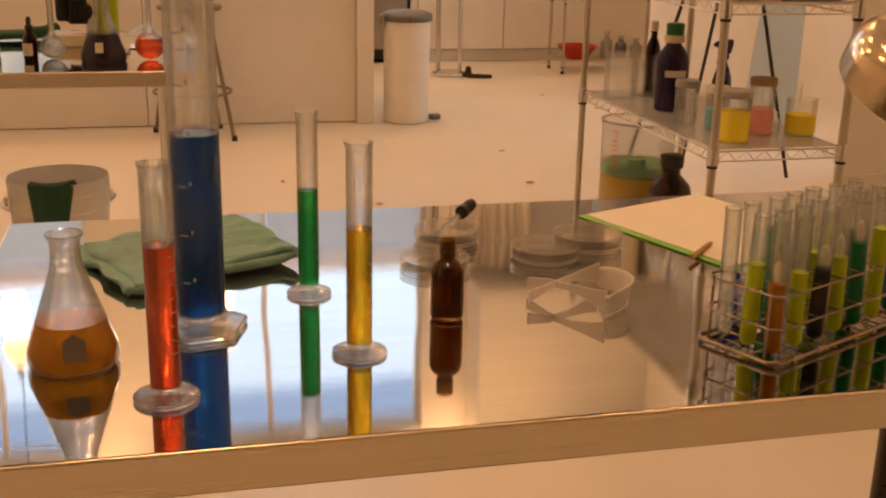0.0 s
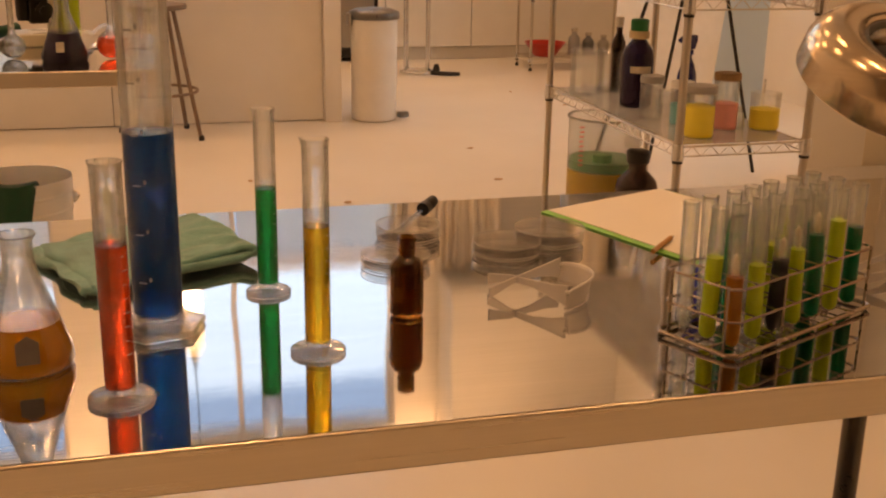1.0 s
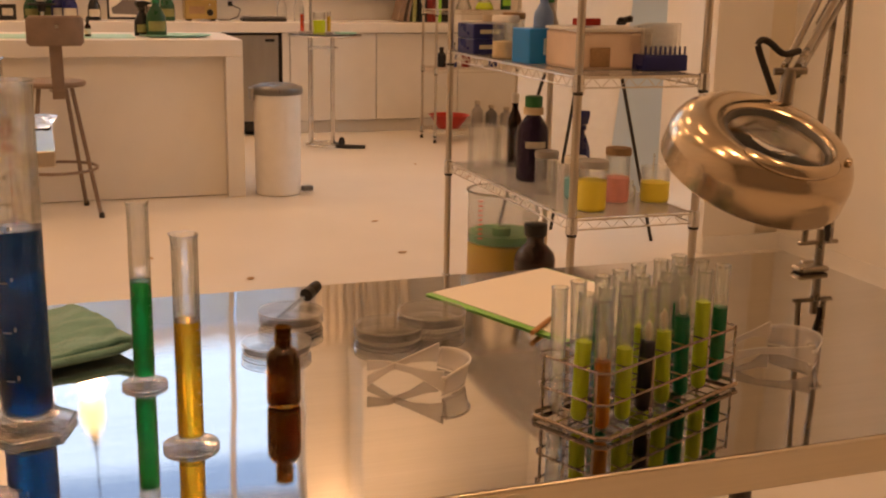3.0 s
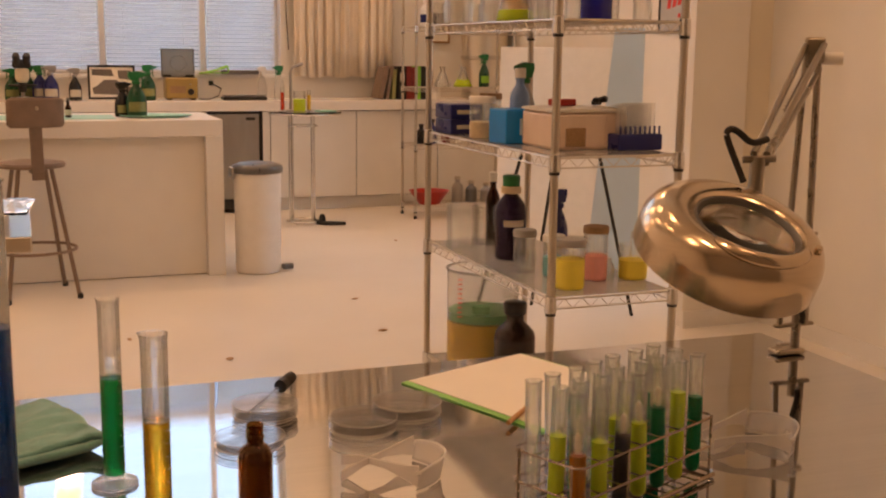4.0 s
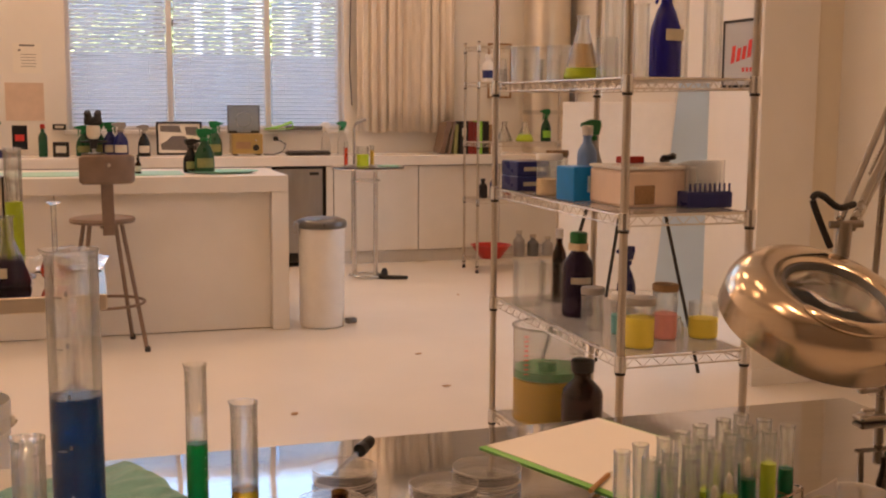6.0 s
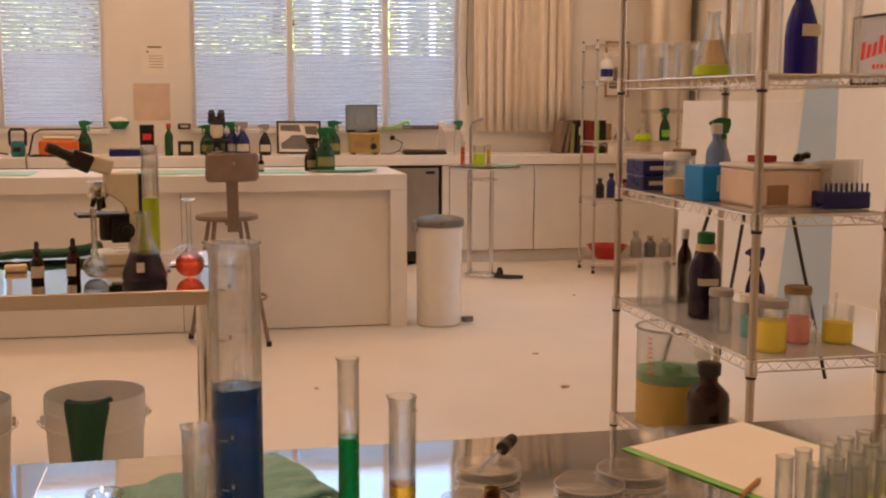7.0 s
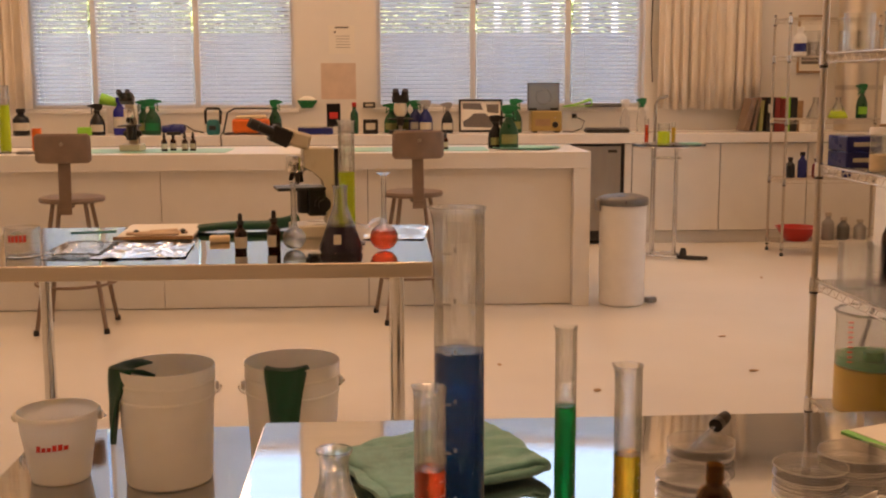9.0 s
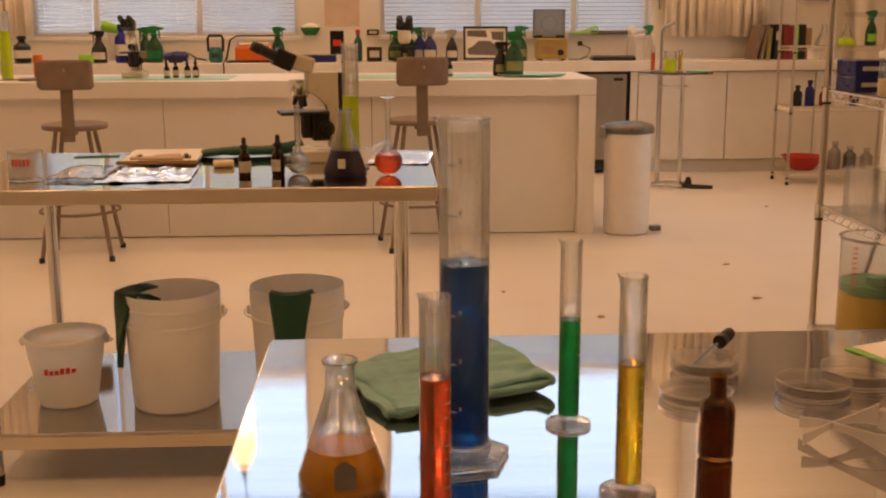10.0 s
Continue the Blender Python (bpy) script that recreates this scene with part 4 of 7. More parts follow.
part("label_patch", prism(B(), [(-0.011, -0.013), (0.011, -0.013), (0.011, 0.008), (0, 0.015), (-0.011, 0.008)], 0, 0.0006), "print_grey", fl, m=pose(0.005, -0.0415, 0.03, 72, 0, 5))
ab = thing("amber_bottle", 0.531, 1.274, Z, 0, "small open amber glass bottle", "bottle")
shape = [(0, 0.0015), (0.0125, 0.0015), (0.0150, 0.0), (0.0178, 0.0012), (0.0192, 0.004), (0.0194, 0.008), (0.0194, 0.052), (0.0190, 0.058), (0.0172, 0.0635), (0.0140, 0.0675), (0.0108, 0.0695), (0.0094, 0.0715), (0.0092, 0.0765), (0.0104, 0.0775), (0.0104, 0.0795), (0.0094, 0.0805), (0.0094, 0.0835), (0.0102, 0.0845), (0.0102, 0.0860), (0.0094, 0.0870), (0.0094, 0.0895), (0.0101, 0.0905), (0.0101, 0.0930), (0.0088, 0.0940)]
inside = [(0.0074, 0.0930), (0.0074, 0.0705), (0.0118, 0.0665), (0.0152, 0.0625), (0.0170, 0.0570), (0.0174, 0.0520), (0.0174, 0.0090), (0.0150, 0.0058), (0, 0.0065)]
part("body", lathe(B(), shape + inside, 48), "amber", ab)

# folded cloth
def folded_cloth(x, y, z, rz, L, W, material, label, loft=0.031):
    c = thing("folded_cloth", x, y, z, rz, label, "cloth")
    path = [(0.008 + i * (L - 0.03) / 14, 0.004, 0) for i in range(15)]
    n = 9
    for i in range(1, n):
        a = -math.pi / 2 + math.pi * i / n
        path.append((L - 0.016 + 0.016 * math.cos(a), 0.004 + loft * 0.5 * (1 + math.sin(a)), 0.5))
    for i in range(16):
        k = i / 15
        path.append((L - 0.020 - k * (L - 0.018), 0.0095 + (loft - 0.0055) * (1 - k) ** 1.5, 1 - 0.75 * k ** 3))
    path.append((-0.006, 0.0045, 0))
    bm = B()
    nq = 44
    grid = []
    for k in range(nq + 1):
        v = k / nq
        row = []
        for i, (u, w, lay) in enumerate(path):
            nz = lay * (0.007 * noise.noise((u * 14, v * 4.5, 3.1)) + 0.005 * noise.noise((u * 34, v * 9, 9.0)) + 0.0015 * noise.noise((u * 90, v * 26, 2.0)))
            hump = lay * 0.003 * math.sin(v * 7.0 + u * 16)
            flat = 1 - 0.35 * abs(v - 0.45) * lay
            px = u + 0.016 * noise.noise((v * 3.2, lay * 2.0, 5.0)) + 0.012 * (v - 0.5)
            py = (v - 0.5) * W * (1 - 0.10 * lay * u / L) + 0.016 * noise.noise((u * 9, lay * 3.0, 7.0))
            row.append(bm.verts.new((px, py, max(0.0022 if lay == 0 else 0.0085, w * flat + nz + hump))))
        grid.append(row)
    for k in range(nq):
        for i in range(len(path) - 1):
            bm.faces.new([grid[k][i], grid[k][i + 1], grid[k + 1][i + 1], grid[k + 1][i]])
    o = part("cloth", bm, material, c)
    md = o.modifiers.new("thick", "SOLIDIFY")
    md.thickness = 0.0088
    return c


folded_cloth(0.140, 1.497, TZ + 0.003, 24, 0.232, 0.198, "green_cloth", "folded green microfibre cloth lying on the table", 0.024)

# petri dishes, dropper, goggles
def petri(x, y, r, label, tall=1.0):
    c = thing("petri_dish", x, y, Z, 0, label, "petri dish", "petri dishes")
    c.scale = (1, 1, tall)
    part("dish", lathe(B(), [(0, 0), (r, 0), (r, 0.011), (r - 0.0014, 0.011), (r - 0.0014, 0.0016), (0, 0.0016)], 48), "dish_plastic", c)
    part("cover", lathe(B(), [(0, 0.0142), (r + 0.0024, 0.0142), (r + 0.0024, 0.004), (r + 0.001, 0.004), (r + 0.001, 0.0128), (0, 0.0128)], 48), "dish_plastic", c)
    for rr, zz in ((r + 0.0022, 0.0138), (r + 0.0020, 0.0042), (r - 0.0004, 0.0012)):
        part("moulded_edge", tube(B(), [(rr * math.cos(i * math.pi / 24), rr * math.sin(i * math.pi / 24), zz) for i in range(48)], 0.0007, 6, True), "dish_edge", c)


petri(0.560, 1.462, 0.043, "clear round petri dish with cover")
petri(0.602, 1.570, 0.043, "clear round petri dish under a glass dropper", 1.5)
petri(0.716, 1.474, 0.044, "clear round petri dish with cover", 1.35)
petri(0.792, 1.515, 0.046, "clear round petri dish with cover", 1.5)
d = thing("glass_dropper", 0.565, 1.520, TZ + 0.0190, 0, "glass dropper with black rubber bulb", "dropper")
way = Vector((0.090, 0.115, 0.016))
part("pipe", tube(B(), [Vector((0, 0, 0)), way * 0.15, way * 0.75], [0.0012, 0.003, 0.0034], 10), "glass", d)
part("collar", tube(B(), [way * 0.745, way * 0.835], [0.0098, 0.0098], 14), "black", d)
part("rubber_bulb", tube(B(), [way * 0.82, way * 0.85, way * 0.92, way * 0.98 + Vector((0.002, 0, 0.002)), way * 1.01 + Vector((0.003, 0, 0.002))], [0.006, 0.0088, 0.0092, 0.0078, 0.002], 12), "rubber", d)


def strip(bm, pts, half, thick):
    """a flat upright band along pts with its own half-height at each point"""
    rows = []
    for i, p in enumerate(pts):
        p = Vector(p)
        d = Vector(pts[min(i + 1, len(pts) - 1)]) - Vector(pts[max(i - 1, 0)])
        s = Vector((-d.y, d.x, 0)).normalized() * thick
        up = Vector((0, 0, half[i]))
        rows.append([bm.verts.new(p + a) for a in (s - up, s + up, -s + up, -s - up)])
    for a, b in zip(rows, rows[1:]):
        for k in range(4):
            bm.faces.new([a[k], a[(k + 1) % 4], b[(k + 1) % 4], b[k]])
    bm.faces.new(rows[0][::-1])
    bm.faces.new(rows[-1])
    return bm


def safety_glasses(x, y, rz, label, cross=1.0):
    g = thing("safety_glasses", x, y, Z, rz, label, "goggles", "safety glasses")
    g.scale = (0.80, 0.80, 0.80)
    bm = B()
    n, rows = 28, 6
    grid, low, top = [], [], []
    for j in range(rows + 1):
        v = j / rows
        row = []
        for i in range(n + 1):
            u = -1 + 2 * i / n
            notch = 0.018 * math.exp(-(u / 0.16) ** 2) * (1 - v)
            p = (0.066 * u, 0.040 * u * u - 0.006 * v, 0.002 + notch + v * (0.036 - 0.006 * u ** 4))
            row.append(bm.verts.new(p))
            if j == 0:
                low.append(p)
            elif j == rows:
                top.append(p)
        grid.append(row)
    for j in range(rows):
        for i in range(n):
            bm.faces.new([grid[j][i], grid[j][i + 1], grid[j + 1][i + 1], grid[j + 1][i]])
    o = part("lens", bm, "haze_plastic", g, "clear moulded lens")
    md = o.modifiers.new("thick", "SOLIDIFY")
    md.thickness = 0.002
    part("lower_edge", tube(B(), low, 0.0011, 6), "plastic_edge", g)
    part("brow_bar", tube(B(), top, 0.0020, 8), "plastic_edge", g)
    for s, e in ((-1, 0.085 * cross), (1, -0.095 * cross)):
        way = [(s * 0.066, 0.038, 0.024), (s * 0.064 + e * 0.15, 0.058, 0.026), (s * 0.060 + e * 0.4, 0.085, 0.028), (s * 0.058 + e * 0.75, 0.118, 0.026), (s * 0.056 + e, 0.150, 0.016)]
        arm = part("temple_arm", strip(B(), way, [0.016, 0.010, 0.005, 0.0045, 0.008], 0.0010), "haze_plastic", g)
        for k in (1, -1):
            hh = (0.016, 0.010, 0.005, 0.0045, 0.008)
            part("rib", tube(B(), [(p[0], p[1], max(0.0015, p[2] + k * hh[i])) for i, p in enumerate(way)], 0.0011, 6), "plastic_edge", arm)
        part("hinge", tube(B(), [(s * 0.066, 0.034, 0.030), (s * 0.067, 0.042, 0.030)], 0.0028, 8), "plastic_edge", g)
    return g


safety_glasses(0.758, 1.285, 74, "clear plastic safety glasses lying on the table")
safety_glasses(1.235, 1.250, 86, "clear plastic safety glasses beside the tube rack", 0.4)

# clipboard with paper and pencil
cb = thing("clipboard", 0.832, 1.661, Z, 21.2, "lime green clipboard with blank white papers", "clipboard")
part("board", prism(B(), [(0, 0), (0.265, 0), (0.265, -0.31), (0, -0.31)], 0, 0.0020, 0.0006), "board_green", cb, smooth=False)
part("paper", prism(B(), [(0.012, -0.004), (0.259, -0.002), (0.258, -0.300), (0.011, -0.302)], 0.0022, 0.0034), "paper", cb, smooth=False)
pn = thing("pencil", 0.905, 1.418, TZ + 0.0078, 46, "short wooden pencil lying on the paper", "pencil")
part("shaft", tube(B(), [(0, 0, 0), (0.075, 0, 0)], 0.0036, 6), "wood", pn)
part("tip", tube(B(), [(0.0751, 0, 0), (0.090, 0, 0)], [0.0036, 0.0006], 6), "label_tan", pn)

# test tube rack and tubes
RX, RY, RA = 0.831, 1.067, 24.9
rk = thing("test_tube_rack", RX, RY, Z, RA, "wire test tube rack of bright steel", "tube rack")
LU, LV = 0.262, 0.097
def loop(z, r, o=0.0):
    c = 0.008
    return tube(B(), [(-o + c, -o, z), (LU + o - c, -o, z), (LU + o, -o + c, z), (LU + o, LV + o - c, z), (LU + o - c, LV + o, z), (-o + c, LV + o, z), (-o, LV + o - c, z), (-o, -o + c, z)], r, 8, True)


part("base_frame", loop(0.0045, 0.0030, 0.004), "rack_steel", rk)
part("lower_frame", loop(0.040, 0.0016), "rack_steel", rk)
part("upper_frame", loop(0.076, 0.0016), "rack_steel", rk)
for u, v in ((0, 0.012), (0, LV - 0.012), (LU * 0.33, 0), (LU * 0.97, 0), (LU * 0.33, LV), (LU * 0.97, LV)):
    part("post", tube(B(), [(u, v, 0.004), (u, v, 0.079)], 0.0017, 8), "rack_steel", rk)
for z in (0.0045, 0.040, 0.076):
    for v in (LV * 0.33, LV * 0.66):
        part("grid_wire", tube(B(), [(0, v, z), (LU, v, z)], 0.0011, 6), "rack_steel", rk)
    for i in range(1, 7):
        part("grid_wire", tube(B(), [(LU * i / 7, 0, z), (LU * i / 7, LV, z)], 0.0011, 6), "rack_steel", rk)
RM = pose(RX, RY, Z, 0, 0, RA)


def test_tube(u, v, liq, fill, cotton, lean=0.0):
    p = RM @ Vector((u, v, 0.0065))
    word = {"lime_liquid": "lime green", "forest_liquid": "dark green", "orange_liquid": "orange", "dark_liquid": "black", None: "no", "green_liquid": "green"}[liq]
    t = thing("test_tube", p.x, p.y, p.z, 0, "glass test tube with %s liquid in a wire rack" % word, "test tube", "test tubes in the rack")
    t.matrix_basis = pose(p.x, p.y, p.z, lean, lean * 0.7, RA)
    r, h, th = 0.0091, 0.145, 0.0010
    bot = [(r * math.sin(a), r - r * math.cos(a)) for a in (0.0, 0.4, 0.8, 1.2, 1.571)]
    inn = [((r - th) * math.sin(a), r - (r - th) * math.cos(a)) for a in (1.571, 1.2, 0.8, 0.4, 0.0)]
    part("glass", lathe(B(), bot + [(r, h - 0.002), (r * 1.12, h), (r * 1.05, h + 0.0008), (r - th, h - 0.002)] + inn, 24), "tube_glass", t)
    if liq:
        q = r - th * 0.4
        part("liquid", lathe(B(), [(q * math.sin(a), r - q * math.cos(a)) for a in (0.0, 0.4, 0.8, 1.2, 1.571)] + [(q, fill), (0, fill - 0.0005)], 20), liq, t)
    if cotton:
        part("swab", lathe(B(), [(0, fill + 0.001), (0.003, fill + 0.002), (0.0044, fill + 0.010), (0.0036, fill + 0.020), (0, fill + 0.026)], 12), "foam", t)


for i, (lq, fi, co) in enumerate((("orange_liquid", 0.078, 1), ("lime_liquid", 0.084, 0), ("dark_liquid", 0.083, 1), ("lime_liquid", 0.088, 1), ("forest_liquid", 0.098, 1), ("lime_liquid", 0.108, 0), ("forest_liquid", 0.094, 0))):
    test_tube(0.0187 + i * 0.0374, 0.0165, lq, fi, co, random.uniform(-1.5, 1.5))
for i, (lq, fi, co) in enumerate((("lime_liquid", 0.092, 0), ("forest_liquid", 0.080, 1), (None, 0, 0), ("lime_liquid", 0.085, 0), (None, 0, 0), ("forest_liquid", 0.1, 1), (None, 0, 0))):
    test_tube(0.0187 + i * 0.0374, 0.0485, lq, fi, co, random.uniform(-1.5, 1.5))
for i, (lq, fi, co) in enumerate(((None, 0, 0), (None, 0, 0), ("green_liquid", 0.112, 0), (None, 0, 0), (None, 0, 0), ("lime_liquid", 0.09, 0), (None, 0, 0))):
    test_tube(0.0187 + i * 0.0374, 0.0805, lq, fi, co, random.uniform(-1.5, 1.5))

# magnifier lamp
ml = thing("magnifier_lamp", 1.53, 1.62, TZ, 0, "brushed steel magnifier lamp clamped to the table", "desk lamp")
org = Vector((1.53, 1.62, TZ))
axis = Vector((0.07, -0.43, 0.90)).normalized()
hc = Vector((1.150, 1.27, 1.186)) - org
rot = axis.to_track_quat("Z", "Y").to_matrix().to_4x4()
HM = Matrix.Translation(hc) @ rot
OFF = (-0.003, -0.018)
HL = HM @ pose(OFF[0], OFF[1], 0)


def egg(bm):
    # the shell swells towards the arm
    for v in bm.verts:
        r = math.hypot(v.co.x, v.co.y)
        k = min(1.0, max(0.0, (0.121 - r) / 0.05))
        if r > 0.072:
            a = math.atan2(v.co.y, v.co.x) - math.atan2(0.085, 0.07)
            e = 1 + 0.10 * max(0.0, math.cos(a)) ** 2 * (r - 0.072) / 0.05
            v.co.x *= e
            v.co.y *= e
        v.co.x += OFF[0] * k
        v.co.y += OFF[1] * k
    return bm


prof = [(0.0695, 0.012), (0.0705, 0.0175), (0.074, 0.0200), (0.084, 0.0205), (0.094, 0.0180), (0.103, 0.0125), (0.111, 0.0045), (0.1165, -0.0050), (0.1195, -0.0140), (0.1205, -0.0180), (0.1212, -0.0480), (0.1195, -0.0500), (0.1180, -0.0480), (0.1175, -0.018), (0.108, 0.002), (0.095, 0.0135), (0.080, 0.0165), (0.0715, 0.0130)]
hd = part("head_shell", moved(egg(lathe(B(), prof, 72, close=True)), HM), "lamp_steel", ml)
part("lens_ring", moved(lathe(B(), [(0.0630, 0.006), (0.069, 0.006), (0.0695, 0.0165), (0.067, 0.0175), (0.0635, 0.012)], 56, close=True), HL), "dark_grey", hd)
part("lens", moved(lathe(B(), [(0, 0.000), (0.03, 0.0015), (0.0625, 0.0065), (0.0625, 0.0105), (0.03, 0.0150), (0, 0.0165)], 40), HL), "solid_glass", hd)
part("under_diffuser", moved(lathe(B(), [(0.0705, -0.043), (0.0990, -0.043), (0.0990, -0.037), (0.0705, -0.037)], 48, close=True), HL), "white_plastic", hd)
part("inner_wall", moved(lathe(B(), [(0.0675, -0.043), (0.069, -0.043), (0.069, 0.005), (0.0675, 0.005)], 48, close=True), HL), "lamp_steel", hd)
# crescent cover plate over the switch side of the lens
bm = B()
n, rows = 26, 7
grid = []
for j in range(rows + 1):
    row = []
    for i in range(n + 1):
        a = radians(196) + radians(108) * i / n
        q = max(0.0, math.sin(math.pi * i / n)) ** 0.45
        r = 0.0715 + (0.030 * q + 0.002) * j / rows
        zz = 0.0206 - 0.9 * max(0.0, r - 0.082) ** 1.35 + 0.0052 * max(0.0, math.sin(math.pi * min(1.0, 0.12 + 0.88 * j / rows))) * q
        row.append(bm.verts.new((r * math.cos(a), r * math.sin(a), zz + 0.0012)))
    grid.append(row)
for j in range(rows):
    for i in range(n):
        bm.faces.new([grid[j][i], grid[j][i + 1], grid[j + 1][i + 1], grid[j + 1][i]])
cp = part("cover_plate", moved(egg(bm), HM), "lamp_steel", hd)
cp.modifiers.new("thick", "SOLIDIFY").thickness = 0.0015
part("switch_tab", moved(box(B(), -0.006, 0.006, -0.004, 0.004, 0.014, 0.0235, 0.002), HM @ pose(0.060, -0.082, 0, 0, 0, 40)), "lamp_steel", hd)
att = HM @ Vector((0.080, 0.070, 0.024))
elb = Vector((1.515, 1.60, 1.412)) - org
part("knuckle", tube(B(), [att - Vector((0, 0, 0.014)), att + Vector((0.008, 0.006, 0.03))], 0.010, 12), "arm_steel", ml)
part("yoke_bolt", tube(B(), [att + Vector((-0.012, 0.012, 0.028)), att + Vector((0.028, -0.004, 0.03))], 0.005, 10), "arm_steel", ml)
a0 = att + Vector((0.012, 0.008, 0.035))
for k in (-0.011, 0.011):
    off = Vector((k * 0.9, -k * 0.9, 0))
    part("upper_rod", tube(B(), [a0 + off * 0.6, elb + off + Vector((0, 0, 0.01))], 0.0052, 10), "arm_steel", ml)
part("upper_rod", tube(B(), [a0 + Vector((0.01, 0, -0.012)), elb + Vector((0.02, 0.01, -0.03))], 0.0045, 10), "arm_steel", ml)
bm = B()
sp0, sp1 = a0.lerp(elb, 0.42), a0.lerp(elb, 0.88)
hel = []
for i in range(120):
    p = sp0.lerp(sp1, i / 119) + Vector((0.004, 0.0, -0.008))
    a = i * 1.4
    hel.append(p + Vector((0.005 * math.cos(a), -0.005 * math.cos(a), 0.005 * math.sin(a))))
part("spring", tube(bm, hel, 0.0012, 5), "arm_steel", ml)
part("elbow_plate", moved(box(B(), -0.016, 0.016, -0.005, 0.005, -0.02, 0.022, 0.004), Matrix.Translation(elb) @ pose(0, 0, 0, 0, 0, -35)), "arm_steel", ml)
part("elbow_knob", tube(B(), [elb + Vector((0.014, 0.0, -0.012)), elb + Vector((0.042, -0.018, -0.012))], 0.010, 12), "white_plastic", ml)
for x, y in ((-0.034, 0.0), (0.0, -0.02), (0.022, 0.004)):
    part("lower_rod", tube(B(), [(x, y, 0.055), tuple(elb + Vector((x * 0.45, y * 0.45, 0)))], 0.0052, 10), "arm_steel", ml)
part("cross_bar", box(B(), -0.045, 0.034, -0.006, 0.006, 0.048, 0.055, 0.003), "arm_steel", ml)
part("upper_cross_bar", box(B(), -0.026, 0.03, -0.005, 0.005, 0.205, 0.211, 0.002), "arm_steel", ml)
part("pivot_post", tube(B(), [(0, 0, 0.012), (0, 0, 0.075)], 0.008, 14), "arm_steel", ml)
part("clamp_plate", box(B(), -0.045, 0.014, -0.014, 0.016, 0.001, 0.011, 0.004), "arm_steel", ml)
part("clamp_jaw", box(B(), -0.014, 0.014, 0.02, 0.034, -0.012, 0.012, 0.003), "arm_steel", ml)
def rounded(pts, k=6):
    """points of a smooth curve through pts"""
    out = []
    n = len(pts)
    for i in range(n - 1):
        a, b, c, d = (Vector(pts[max(i - 1, 0)]), Vector(pts[i]), Vector(pts[i + 1]), Vector(pts[min(i + 2, n - 1)]))
        for j in range(k):
            u = j / k
            out.append(0.5 * (2 * b + (c - a) * u + (2 * a - 5 * b + 4 * c - d) * u * u + (3 * b - a - 3 * c + d) * u ** 3))
    out.append(Vector(pts[-1]))
    return out


loopc = [att + Vector((-0.018, 0, 0.0)), att + Vector((-0.036, 0.0, 0.035)), att + Vector((-0.048, 0.0, 0.062)), att + Vector((-0.042, 0.0, 0.070)), att + Vector((-0.030, 0.0, 0.066)), att + Vector((-0.008, 0.0, 0.052)), a0 + Vector((0.01, 0, 0.02))]
part("power_cable", tube(B(), rounded(loopc), 0.0045, 10), "rubber", ml)
part("lower_cable", tube(B(), [(-0.004, -0.022, 0.14), (-0.016, -0.026, 0.10), (-0.006, -0.024, 0.07), (-0.004, -0.02, 0.06)], 0.005, 8), "rubber", ml)

# ---- buckets on the second table's shelf ----
def bucket(x, y, z, r, h, label, rz=0, ribs=True):
    b = thing("bucket", x, y, z, rz, label, "bucket", "buckets on the undershelf")
    rb = r * (0.88 if ribs else 0.72)
    prof = [(0, 0), (rb * 0.97, 0), (rb, 0.006)]
    if ribs:
        prof += [(r * 0.96, h * 0.72), (r * 0.985, h * 0.725), (r * 0.985, h * 0.745), (r * 0.965, h * 0.75), (r * 0.975, h * 0.86), (r * 0.995, h * 0.865), (r * 0.998, h * 0.885), (r * 0.985, h * 0.89), (r * 0.995, h * 0.985), (r, h)]
    else:
        prof += [(r * 0.97, h * 0.93), (r * 1.03, h * 0.94), (r * 1.03, h * 0.985), (r, h)]
    prof += [(r - 0.004, h), (r * 0.95 - 0.004, h * 0.7), (rb - 0.004, 0.01), (0, 0.008)]
    part("shell", lathe(B(), prof, 48), "bucket", b)
    zh = h * (0.80 if ribs else 0.90)
    for s in (-1, 1):
        part("handle_lug", moved(lathe(B(), [(0, 0), (0.016, 0), (0.014, 0.012), (0, 0.013)], 14), pose(s * r * 0.985, 0, zh, 0, 90 * s)), "bucket", b)
    n = 20
    pts = []
    for i in range(n + 1):
        a = math.pi * i / n
        pts.append((math.cos(a) * (r + 0.016 + 0.012 * math.sin(a)), 1.12 * r * math.sin(a), zh - math.sin(a) * h * 0.26))
    part("handle", tube(B(), pts, 0.0028, 6), "wire", b)
    return b


def hanging_glove(x, y, z, r, a, h, width, name, label, drop=0.27, taper=0.55):
    g = thing(name, x, y, z, a, label, "glove", "gloves hung over buckets")
    bm = B()
    n, k = 14, 8
    grid = []
    for j in range(n + 1):
        v = j / n
        row = []
        for i in range(k + 1):
            u = -1 + 2 * i / k
            w = width * (1.0 - taper * max(0, v - 0.15))
            if v < 0.2:
                d, zz = r - 0.045 + v * 0.24, h + 0.006 - 0.02 * (1 - v / 0.2)
            else:
                d, zz = r + 0.010 + 0.006 * math.sin(u * 5 + v * 4) + 0.006 * abs(u), h + 0.004 - (v - 0.2) * drop
            row.append(bm.verts.new((u * w * 0.5, -d - 0.0 + 0.35 * (u * w) ** 2 / r, zz + 0.012 * u * v)))
        grid.append(row)
    for j in range(n):
        for i in range(k):
            bm.faces.new([grid[j][i], grid[j][i + 1], grid[j + 1][i + 1], grid[j + 1][i]])
    o = part("cloth", bm, "dark_green_cloth", g)
    md = o.modifiers.new("thick", "SOLIDIFY")
    md.thickness = 0.008
    md.offset = 1.0


